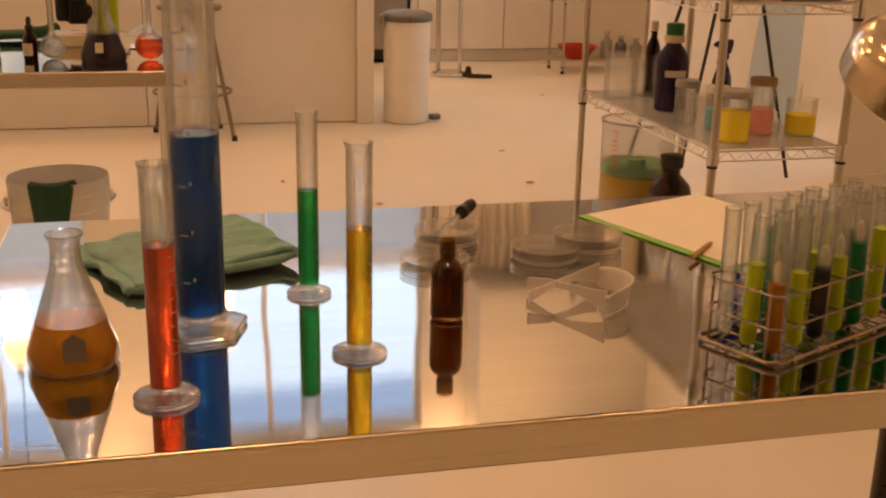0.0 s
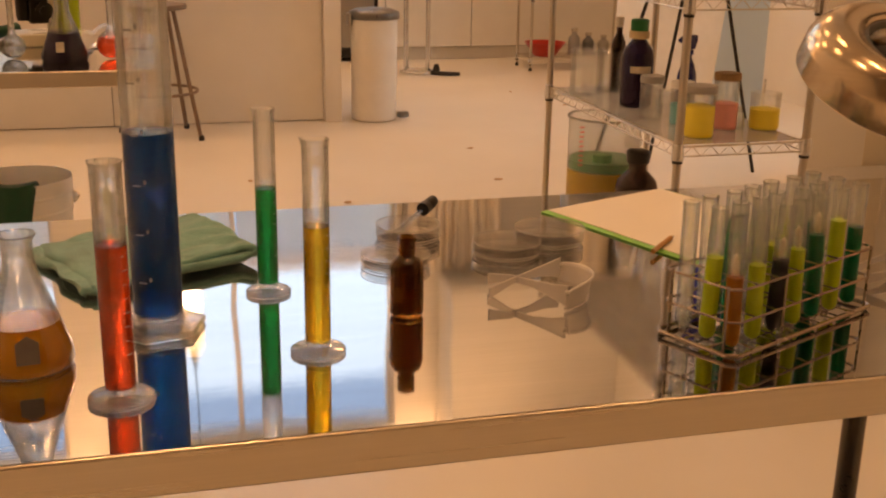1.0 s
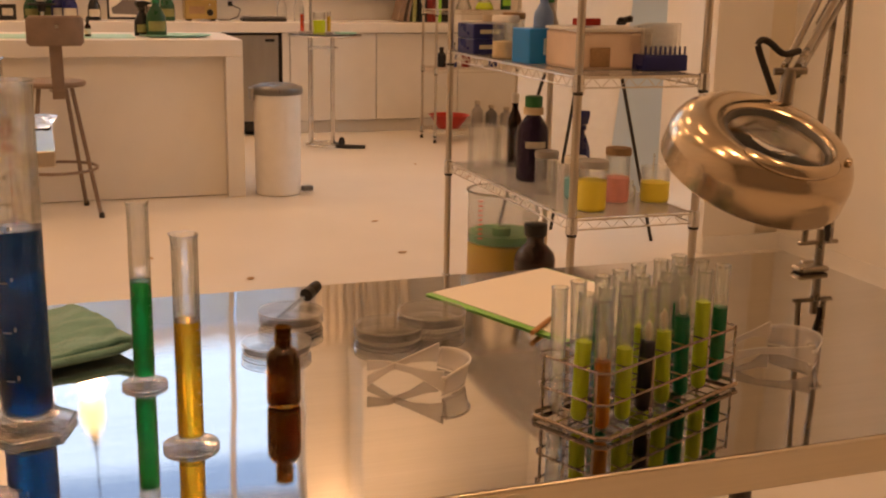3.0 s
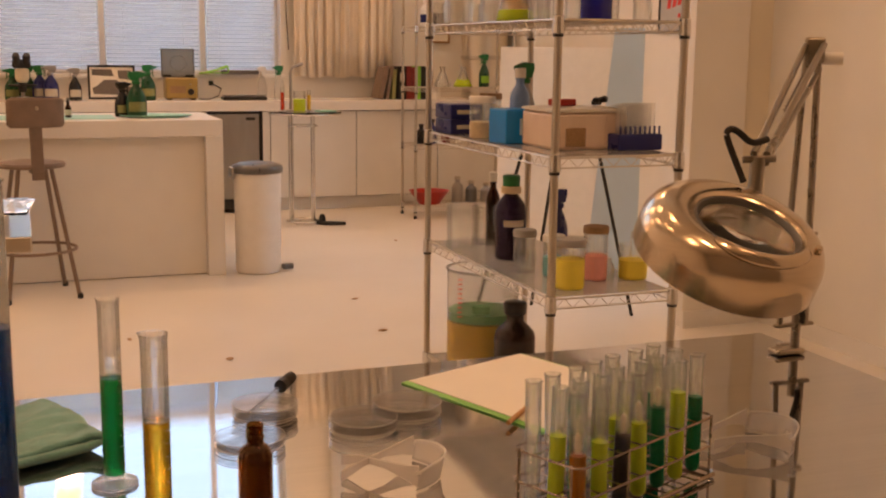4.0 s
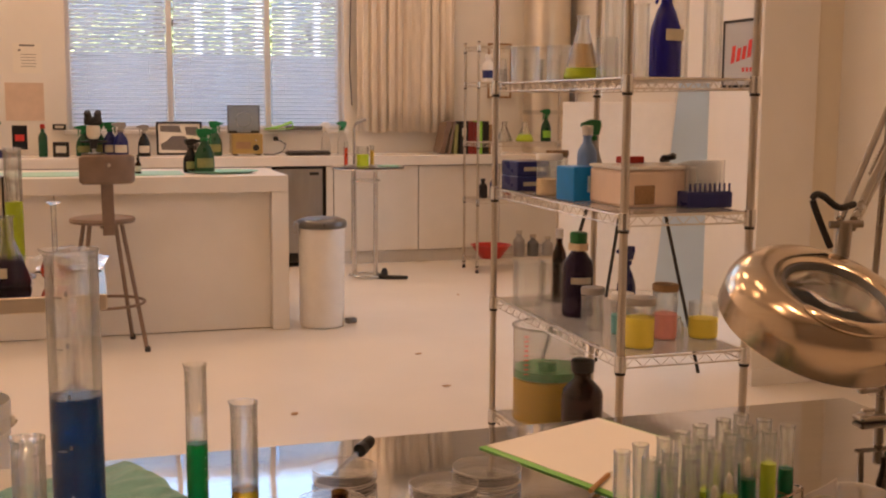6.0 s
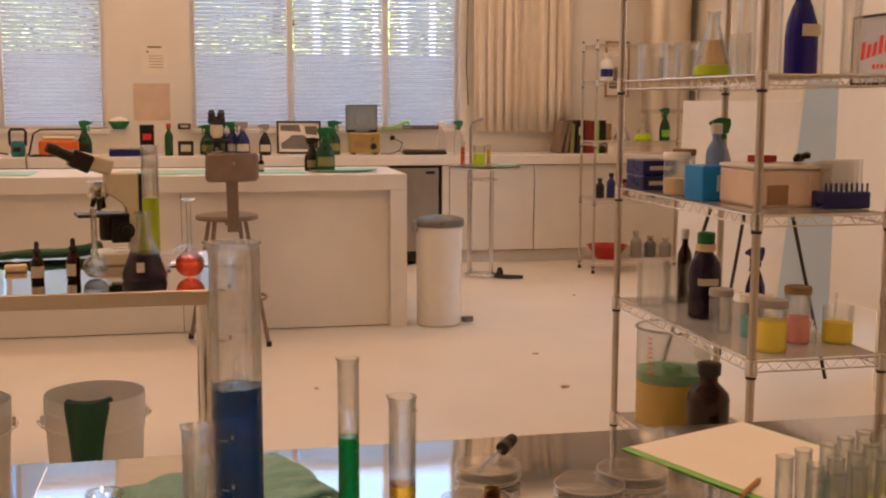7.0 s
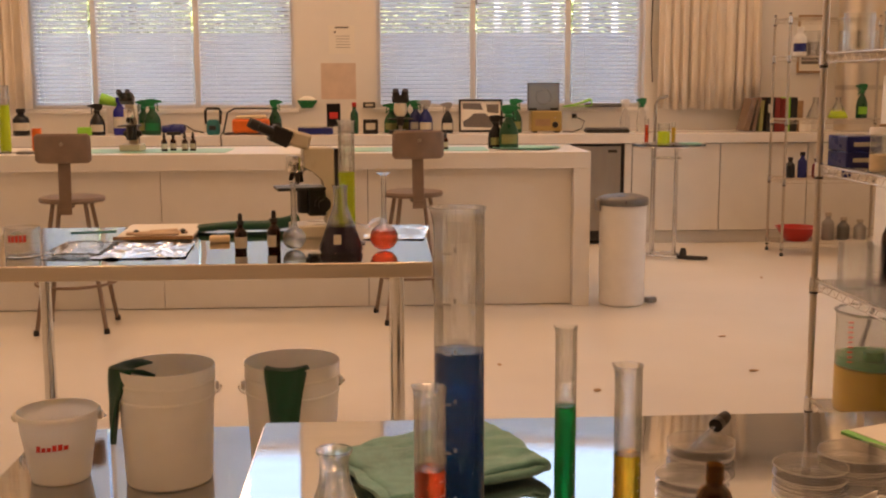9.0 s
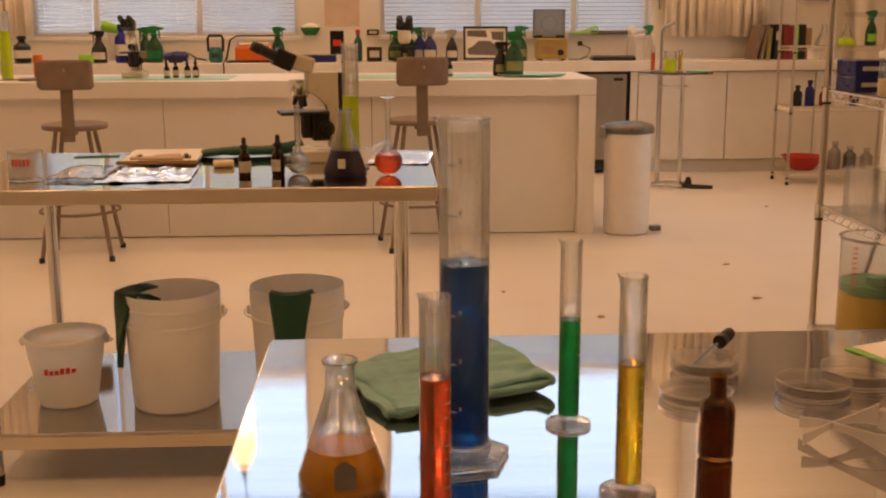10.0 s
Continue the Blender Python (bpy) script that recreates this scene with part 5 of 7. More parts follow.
SZ = 0.176
bucket(-0.50, 3.56, SZ, 0.150, 0.365, "large white plastic bucket with wire handle", 8)
bucket(-0.115, 3.60, SZ, 0.150, 0.365, "large white plastic bucket with wire handle", 10)
hanging_glove(-0.50, 3.56, SZ, 0.150, -76, 0.365, 0.17, "cleaning_cloth", "dark green cloth hung over the bucket rim", 0.30, 0.9)
hanging_glove(-0.115, 3.60, SZ, 0.150, -4, 0.365, 0.13, "cleaning_cloth", "dark green cloth hung over the bucket rim")
sb = bucket(-0.845, 3.59, SZ, 0.125, 0.222, "small white bucket with a red printed logo", 4, False)
bm = B()
for i, w in enumerate((0.022, 0.014, 0.014, 0.012, 0.010, 0.016)):
    x0 = -0.048 + i * 0.0165
    hh = 0.020 if i in (0, 3, 4) else 0.014
    y0 = -0.002 + 0.0012 * i
    ra = 0.1105
    for c in range(1):
        bm.faces.new([bm.verts.new((x0, -math.sqrt(ra * ra - x0 * x0), y0)), bm.verts.new((x0 + 0.013, -math.sqrt(ra * ra - (x0 + 0.013) ** 2), y0)), bm.verts.new((x0 + 0.015, -math.sqrt(ra * ra - (x0 + 0.013) ** 2) - 0.0015, y0 + hh)), bm.verts.new((x0 + 0.002, -math.sqrt(ra * ra - x0 * x0) - 0.0015, y0 + hh))])
part("printed_logo", bm, "red_print", sb, "slanted red logo shapes", smooth=False, m=pose(0, -0.002, 0.118))

# ---- wire shelving ----
def wire_shelf(name, x0, x1, y0, y1, levels, top, label, r=0.0125, pitch=0.028, liner=False):
    s = thing(name, x0, y0, 0, 0, label, "shelving", "wire shelving units")
    w, d = x1 - x0, y1 - y0
    for x in (0, w):
        for y in (0, d):
            p = part("post", tube(B(), [(x, y, 0.03), (x, y, top)], r, 12), "wire", s)
            part("foot", lathe(B(), [(0, 0), (0.014, 0), (0.016, 0.012), (0.008, 0.03), (0, 0.031)], 12, (x, y, 0)), "rubber", p)
            part("post_cap", lathe(B(), [(0, top), (r * 1.1, top), (r * 1.1, top + 0.006), (0, top + 0.012)], 12, (x, y, 0)), "black", p)
    for z in levels:
        bm = B()
        for a, b in (((0, 0), (w, 0)), ((w, 0), (w, d)), ((w, d), (0, d)), ((0, d), (0, 0))):
            a, b = Vector((*a, 0)), Vector((*b, 0))
            up, lo = Vector((0, 0, z)), Vector((0, 0, z - 0.030))
            tube(bm, [a + up, b + up], 0.0032, 6)
            tube(bm, [a + lo, b + lo], 0.0026, 6)
            n = int((b - a).length / 0.032)
            zig = []
            for i in range(n + 1):
                zig.append(a.lerp(b, (i + 0.5) / (n + 1)) + (up if i % 2 else lo))
            tube(bm, zig, 0.0018, 4)
        ed = part("shelf_frame", bm, "wire", s)
        bm = B()
        n = int(d / pitch)
        for i in range(1, n):
            tube(bm, [(0, d * i / n, z + 0.002), (w, d * i / n, z + 0.002)], 0.0016, 4)
        for x in (w * 0.33, w * 0.66):
            tube(bm, [(x, 0, z - 0.003), (x, d, z - 0.003)], 0.0024, 5)
        part("wire_deck", bm, "wire", ed)
        if liner:
            part("shelf_liner", box(B(), 0.012, w - 0.012, 0.012, d - 0.012, z + 0.0038, z + 0.0046), "liner", ed, "thin clear plastic liner", smooth=False)
        for x in (0, w):
            for y in (0, d):
                part("collar", lathe(B(), [(r + 0.0004, z - 0.042), (r + 0.006, z - 0.040), (r + 0.004, z + 0.010), (r + 0.0004, z + 0.012)], 12, (x, y, 0), close=True), "chrome", ed)
                part("collar_clip", lathe(B(), [(r + 0.0004, z - 0.050), (r + 0.0035, z - 0.050), (r + 0.0035, z - 0.0425), (r + 0.0004, z - 0.0425)], 12, (x, y, 0), close=True), "black", ed)
    return s


SX0, SX1, SY0, SY1 = 1.785, 2.212, 3.086, 4.196
L0, L1, L2, L3 = 0.205, 0.665, 1.095, 1.500
wire_shelf("wire_shelving", SX0, SX1, SY0, SY1, (L0, L1, L2, L3, 1.93), 1.98, "chrome wire shelving filled with lab bottles and jars", liner=True)
g = 0.0050
# lower visible level
beaker("glass_beaker", 1.86, 4.02, L1 + g, 0.058, 0.165, 0, "glass", "large empty glass beaker on the wire shelf")
beaker("glass_beaker", 1.985, 4.06, L1 + g, 0.052, 0.15, 0, "glass", "empty glass beaker on the wire shelf")
bottle("amber_bottle", 2.03, 4.12, L1 + g, 0.028, 0.26, "amber_dark", "tall dark glass bottle on the wire shelf", cap="white_plastic")
jb = bottle("handled_bottle", 1.938, 3.74, L1 + g, 0.056, 0.29, "purple_liquid", "clear bottle of near-black liquid with paper label", cap="bright_green", tag=(0.42, 0.5, (-0.9, 0.5)), solid=True)
part("neck_collar", lathe(B(), [(0.025, 0.236), (0.036, 0.238), (0.036, 0.262), (0.025, 0.264)], 20, close=True), "soap", jb)
beaker("glass_jar", 1.885, 3.50, L1 + g, 0.038, 0.12, 0, "glass", "small clear empty jar with grey lid", "jar", "grey_plastic", group="jars on the wire shelf")
beaker("glass_jar", 1.945, 3.40, L1 + g, 0.036, 0.115, 0.068, "blue_powder", "clear jar of pale blue powder", "jar", "white_plastic", group="jars on the wire shelf")
beaker("glass_jar", 1.905, 3.20, L1 + g, 0.047, 0.135, 0.098, "yellow_powder", "clear jar of bright yellow powder with steel lid", "jar", "grey_plastic", group="jars on the wire shelf")
beaker("glass_jar", 2.048, 3.30, L1 + g, 0.040, 0.155, 0.085, "pink_powder", "clear jar of pink crystals with cork lid", "jar", "cork", group="jars on the wire shelf")
bottle("glass_vial", 2.10, 3.30, L1 + g, 0.017, 0.07, "glass", "small clear glass vial", group="")
yb = beaker("glass_beaker", 2.178, 3.28, L1 + g, 0.048, 0.115, 0.066, "yellow_powder", "clear beaker of yellow powder with a stirring rod")
part("stirring_rod", tube(B(), [(0.0, 0.02, 0.07), (-0.02, -0.02, 0.16)], 0.003, 8), "glass", yb)
spray_bottle(2.12, 3.72, L1 + g, 0.085, 0.25, "navy", "navy", "navy blue plastic spray bottle on the wire shelf", None, 200)
# middle level
c = solid_box("storage_box", 1.855, 4.07, L2 + g, 0.12, 0.14, 0.055, "navy", "navy blue box with cream label", "box", 5, bars="label_tan")
solid_box("storage_box", 1.862, 4.075, L2 + g + 0.0555, 0.13, 0.15, 0.055, "navy", "navy blue lidded box with cream label", "box", 3, bars="label_tan")
beaker("glass_jar", 1.80 + 0.045, 3.80, L2 + g, 0.045, 0.125, 0.06, "soap", "clear glass jar of tan crystals with steel lid", "jar", "white_plastic", group="jars on the wire shelf")
beaker("glass_jar", 1.94, 3.95, L2 + g, 0.04, 0.13, 0, "glass", "clear empty glass jar with cork", "jar", "cork", group="jars on the wire shelf")
bm_c = solid_box("storage_box", 1.868, 3.60, L2 + g, 0.105, 0.12, 0.115, "cyan", "bright blue plastic caddy box", "box", 6)
part("notch", box(B(), 0.0, 0.05, -0.066, -0.0605, 0.03, 0.085, 0.002), "lightblue", bm_c)
bottle("wash_bottle", 1.945, 3.70, L2 + g, 0.035, 0.24, "wash_blue", "pale blue wash bottle with white cap", cap="white_plastic", solid=True)
spray_bottle(2.02, 3.82, L2 + g, 0.085, 0.27, "grey_plastic", "bright_green", "clear grey spray bottle with green trigger", "black", 190)
tb = solid_box("storage_tub", 2.005, 3.40, L2 + g, 0.265, 0.24, 0.118, "pink_bin", "peach translucent storage tub with lid", "tub", 0, 0.01, "white_plastic")
part("inner_block", box(B(), -0.09, -0.02, -0.127, -0.1215, 0.01, 0.07, 0.002), "cork", tb)
for k in (0.055, 0.095):
    part("side_rib", box(B(), k - 0.002, k + 0.002, -0.1235, -0.1205, 0.005, 0.11), "pink_bin", tb)
solid_box("small_box", 1.99, 3.46, L2 + g + 0.1315, 0.08, 0.05, 0.022, "red", "small dark red box on the tub lid", "box", 12, 0.003)
bm = B()
for i in range(9):
    lathe(bm, [(0, 0), (0.011, 0.003), (0.012, 0.016), (0, 0.022)], 8, (random.uniform(-0.04, 0.04), random.uniform(-0.02, 0.02), random.uniform(0, 0.014)))
tagged(part("stopper_pile", bm, "black", m=pose(2.10, 3.42, L2 + g + 0.131)), "heap of small black rubber stoppers", "stoppers")
rk2 = thing("tube_tray", 2.148, 3.27, L2 + g, 0, "dark blue slotted tray holding clear plates", "tray")
part("tray", box(B(), -0.080, 0.080, -0.06, 0.06, 0, 0.052, 0.006), "navy", rk2)
for i in range(9):
    part("slot_pin", box(B(), -0.075 + i * 0.0175, -0.070 + i * 0.0175, -0.059, -0.053, 0.0525, 0.078, 0.001), "navy", rk2)
for i in range(4):
    part("plate", box(B(), -0.065, 0.062, -0.035 + i * 0.024, -0.031 + i * 0.024, 0.0525, 0.15 - i * 0.004, 0.0008), "frosted", rk2, smooth=False)
# top visible level
sb2 = spray_bottle(2.01, 3.28, L3 + g, 0.110, 0.345, "cobalt", "cobalt", "cobalt blue spray bottle with a paper label", None, 190, 0.75)
part("label", box(B(), -0.034, 0.034, 0.0435, 0.0445, 0.115, 0.15), "label_tan", sb2, smooth=False)
fg = flask("erlenmeyer_flask", 1.92, 3.70, L3 + g, 0.066, 0.22, 0.02, 0.042, "lime_liquid", "conical glass flask with yellow-green liquid", 0.2)
# amber filling stands in for colour refracted through the upper flask
part("upper_layer", lathe(B(), [(0, 0.0425), (0.0512, 0.0425), (0.0290, 0.125), (0, 0.1255)], 32), "amber_refraction", fg, "pale amber tint of refracted light above the liquid")
beaker("glass_pitcher", 1.835, 4.02, L3 + g, 0.052, 0.13, 0, "glass", "clear measuring pitcher on the wire shelf", "pitcher")
beaker("glass_pitcher", 1.935, 3.92, L3 + g, 0.052, 0.13, 0, "glass", "clear measuring pitcher on the wire shelf", "pitcher")
for x, y, r, h in ((2.20 - 0.03, 3.48, 0.03, 0.30), (2.10, 3.62, 0.028, 0.26), (1.95, 3.52, 0.032, 0.28), (1.87, 3.40, 0.036, 0.13), (2.14, 3.22, 0.03, 0.24)):
    beaker("glass_cylinder", x, y, L3 + g, r, h, 0, "glass", "tall empty clear glass cylinder on the shelf", "glassware", group="clear glassware on the shelf")
# bottom level
tk = beaker("clear_bucket", 1.955, 4.03, L0 + g, 0.138, 0.37, 0.172, "ochre_layer", "clear plastic bucket half full of layered liquid", "bucket", t=0.003, glass="clear_plastic_dull")
part("upper_layer", lathe(B(), [(0, 0.1725), (0.1345, 0.1725), (0.1345, 0.205), (0, 0.206)], 32), "green_layer", tk, "pale green upper liquid layer")
part("handle_plate", box(B(), 0.02, 0.09, -0.146, -0.1415, 0.28, 0.315, 0.003), "clear_plastic_dull", tk)
part("spigot", lathe(B(), [(0, 0.2065), (0.036, 0.2065), (0.036, 0.235), (0.026, 0.24), (0, 0.24)], 20, (-0.03, -0.06, 0)), "green_layer", tk)
part("rim", tube(B(), [(0.141 * math.cos(i * math.pi / 20), 0.141 * math.sin(i * math.pi / 20), 0.369) for i in range(40)], 0.005, 8, True), "frosted", tk)
for i in range(9):
    part("scale_mark", box(B(), -0.134, -0.118, -0.084, -0.074, 0.20 + i * 0.018, 0.2025 + i * 0.018), "red_print", tk, smooth=False)
jug = bottle("amber_jug", 1.937, 3.68, L0 + g, 0.075, 0.30, "amber_dark", "large amber glass jug with black screw cap", cap="black")
part("ring_handle", tube(B(), [(0.018 * math.cos(a) - 0.045, 0, 0.245 + 0.018 * math.sin(a)) for a in [i * 0.5236 for i in range(12)]], 0.005, 8, True), "amber_dark", jug)

# ---- far wire shelving in the corner ----
wire_shelf("wire_shelving", 3.40, 4.28, 9.00, 9.35, (0.10, 0.62, 1.10, 1.60, 1.90), 1.93, "chrome wire shelving in the far corner", 0.0115, 0.05)
for x, z, n in ((3.62, 1.60, 1), (3.95, 1.60, 0), (4.10, 1.60, 0)):
    beaker("glass_pitcher", x, 9.16, z + g, 0.085, 0.20, 0, "glass", "clear glass pitcher on the far shelving", "pitcher")
bottle("white_bottle", 3.52, 9.10, 1.60 + g, 0.05, 0.22, "white_plastic", "white plastic bottle with dark label", cap="white_plastic", tag=(0.15, 0.45, (-2.0, 1.0)), tagmat="navy", solid=True)
for x, m_, h in ((3.50, "black_bottle", 0.16), (3.60, "navy", 0.20), (3.72, "dark_red", 0.15), (3.85, "white_plastic", 0.18), (3.97, "navy", 0.14)):
    bottle("plastic_bottle", x, 9.15, 0.62 + g, 0.038, h, m_, "small plastic bottle on the far shelving", cap="black", solid=True, group="bottles on the far shelving")
rb = thing("red_basin", 3.58, 9.16, 0.10 + g, 0, "red plastic basin on the lowest shelf", "basin")
part("shell", lathe(B(), [(0, 0), (0.09, 0), (0.17, 0.11), (0.178, 0.115), (0.165, 0.112), (0.085, 0.008), (0, 0.008)], 32), "red", rb)
for x, m_, h in ((3.66, "red", 0.20), (3.85, "grey_plastic", 0.22), (3.98, "dark_grey", 0.18), (4.12, "grey_plastic", 0.16)):
    if x > 3.7:
        bottle("metal_canister", x, 9.18, 0.10 + g, 0.05, h, m_, "grey metal canister on the far shelving", cap="wire", solid=True, group="canisters on the far shelving")
flask("erlenmeyer_flask", 3.88, 9.16, 1.10 + g, 0.08, 0.17, 0.022, 0.06, "lime_liquid", "conical flask of lime liquid on the far shelving", 0.25)
spray_bottle(4.08, 9.17, 1.10 + g, 0.10, 0.28, "bottle_green", "bright_green", "green spray bottle on the far shelving", "lime", 190)
flask("erlenmeyer_flask", 3.70, 9.18, 1.10 + g, 0.07, 0.17, 0.022, 0.0, "glass", "clear conical flask on the far shelving", 0.25)

# round duct column, framed pictures, easel and leaning boards
col = thing("round_duct", 4.46, 10.08, 0.0, 0, "round satin metal duct running from floor to ceiling", "duct")
part("pipe", lathe(B(), [(0, 0.97), (0.22, 0.97), (0.22, 3.998), (0, 3.998)], 48), mat("satin_duct", (0.72, 0.66, 0.56), 0.34, 0.85, var=0.06, scale=8), col)
for zb in (1.35, 2.55, 3.75):
    part("seam_band", lathe(B(), [(0.2205, zb - 0.02), (0.225, zb - 0.018), (0.225, zb + 0.018), (0.2205, zb + 0.02)], 48, close=True), "wire", col)
def framed(name, w, h, m, label, frame_mat, art):
    f = new(name)
    f.matrix_basis = m
    tagged(f, label, "picture")
    bm = B()
    t = 0.018
    box(bm, -w / 2, w / 2, -0.012, 0.0, -h / 2, -h / 2 + t)
    box(bm, -w / 2, w / 2, -0.012, 0.0, h / 2 - t, h / 2)
    box(bm, -w / 2, -w / 2 + t, -0.012, 0.0, -h / 2 + t, h / 2 - t)
    box(bm, w / 2 - t, w / 2, -0.012, 0.0, -h / 2 + t, h / 2 - t)
    part("frame", bm, frame_mat, f, smooth=False)
    part("sheet", box(B(), -w / 2 + t, w / 2 - t, -0.006, -0.002, -h / 2 + t, h / 2 - t), art, f, smooth=False)
    return f


pf = framed("framed_picture", 0.24, 0.52, pose(4.08, Y1 - 0.014, 1.74), "narrow framed picture with dark frame", "cork", "paper")
part("picture_shape", box(B(), -0.08, 0.08, -0.0085, -0.0065, -0.18, 0.02), "print_grey", pf, smooth=False)
po = framed("framed_poster", 0.62, 0.48, pose(XR - 0.004, 7.12, 1.79, 0, 0, -90), "black-framed poster with slanted red lettering shapes", "black", "poster")
bm = B()
for i in range(6):
    x0 = -0.20 + i * 0.07
    prism(bm, [(x0, -0.07 + i * 0.012), (x0 + 0.045, -0.062 + i * 0.012), (x0 + 0.06, 0.03 + i * 0.012 + (0.03 if i in (0, 3, 4) else 0)), (x0 + 0.018, 0.025 + i * 0.012 + (0.03 if i in (0, 3, 4) else 0))], 0, 0.002)
part("logo_shape", moved(bm, pose(0, -0.0065, 0, 90)), "red_print", po, "red slanted lettering shapes", smooth=False)
bm = B()
for i in range(5):
    box(bm, -0.05 + i * 0.05, -0.02 + i * 0.05, -0.0085, -0.0065, -0.13, -0.10)
part("small_print", bm, "red_print", po, smooth=False)
# pale blue tapered sheet with a white strip along one edge
lb = thing("foam_board", 3.71, 6.1, 0, -30, "tall tapered pale blue sheet standing in the recess", "panel")
part("sheet", moved(prism(B(), [(-0.20, 0), (0.12, 0), (0.12, 1.56), (-0.06, 1.56)], -0.006, 0.006), pose(0, 0, 0.004, 84)), "lightblue", lb, smooth=False)
part("edge_strip", moved(prism(B(), [(-0.215, 0), (-0.202, 0), (-0.062, 1.56), (-0.075, 1.56)], -0.008, 0.008), pose(0, 0, 0.004, 84)), "white_plastic", lb, smooth=False)
wb = thing("white_board", 4.15, 7.9, 0, -30, "white board leaning in the recess", "board")
part("sheet", moved(box(B(), -0.45, 0.45, -0.008, 0.008, 0, 1.45, 0.003), pose(0, 0, 0.003, -7)), "white_plastic", wb, smooth=False)
es = thing("easel", 2.9, 5.3, 0, 0, "black folding easel legs behind the shelving", "easel")
part("leg", tube(B(), [(-0.48, 0, 0), (-0.15, 0, 1.10)], 0.0095, 8), "black", es)
part("leg", tube(B(), [(0.465, 0, 0), (0.175, 0, 1.10)], 0.0095, 8), "black", es)
part("leg", tube(B(), [(0.05, 0.40, 0), (0.02, 0.02, 1.10)], 0.0095, 8), "black", es)
part("cross_bar", tube(B(), [(-0.16, 0, 1.09), (0.19, 0, 1.09)], 0.010, 8), "black", es)

# ---- second table's things ----
Z2 = 0.9005
bottle("dropper_bottle", -0.251, 3.50, Z2, 0.0185, 0.092, "amber_dark", "amber dropper bottle with cream label", cap="dropper", tag=(0.14, 0.5, (-1.2, 1.2)), group="dropper bottles")
bottle("dropper_bottle", -0.153, 3.52, Z2, 0.0195, 0.096, "amber_dark", "amber dropper bottle with cream label", cap="dropper", tag=(0.14, 0.5, (-2.2, 0.2)), group="dropper bottles")
round_flask(-0.094, 3.54, Z2, 0.036, 0.205, 0.009, 0.03, "clear_plastic_dull", "clear round glass flask with long neck")
dk = flask("erlenmeyer_flask", 0.05, 3.475, Z2, 0.066, 0.200, 0.021, 0.080, "purple_liquid", "conical flask of dark purple liquid with paper tag", 0.3)
part("paper_tag", box(B(), -0.011, 0.011, -0.0005, 0.0005, -0.014, 0.014), "label_tan", dk, smooth=False, m=pose(-0.008, -0.0615, 0.045, -14))
part("side_arm", tube(B(), [(0.035, 0.0, 0.085), (0.08, 0.0, 0.075), (0.10, 0.0, 0.095), (0.125, 0.0, 0.10)], 0.005, 10), "glass", dk)
graduated_cylinder(0.064, 3.66, Z2, 0.026, 0.385, 0.225, "lime_liquid", "round", "tall glass measuring cylinder with lime green liquid")
round_flask(0.179, 3.50, Z2, 0.043, 0.235, 0.008, 0.062, "red_liquid", "round glass flask of red liquid with funnel neck", True)


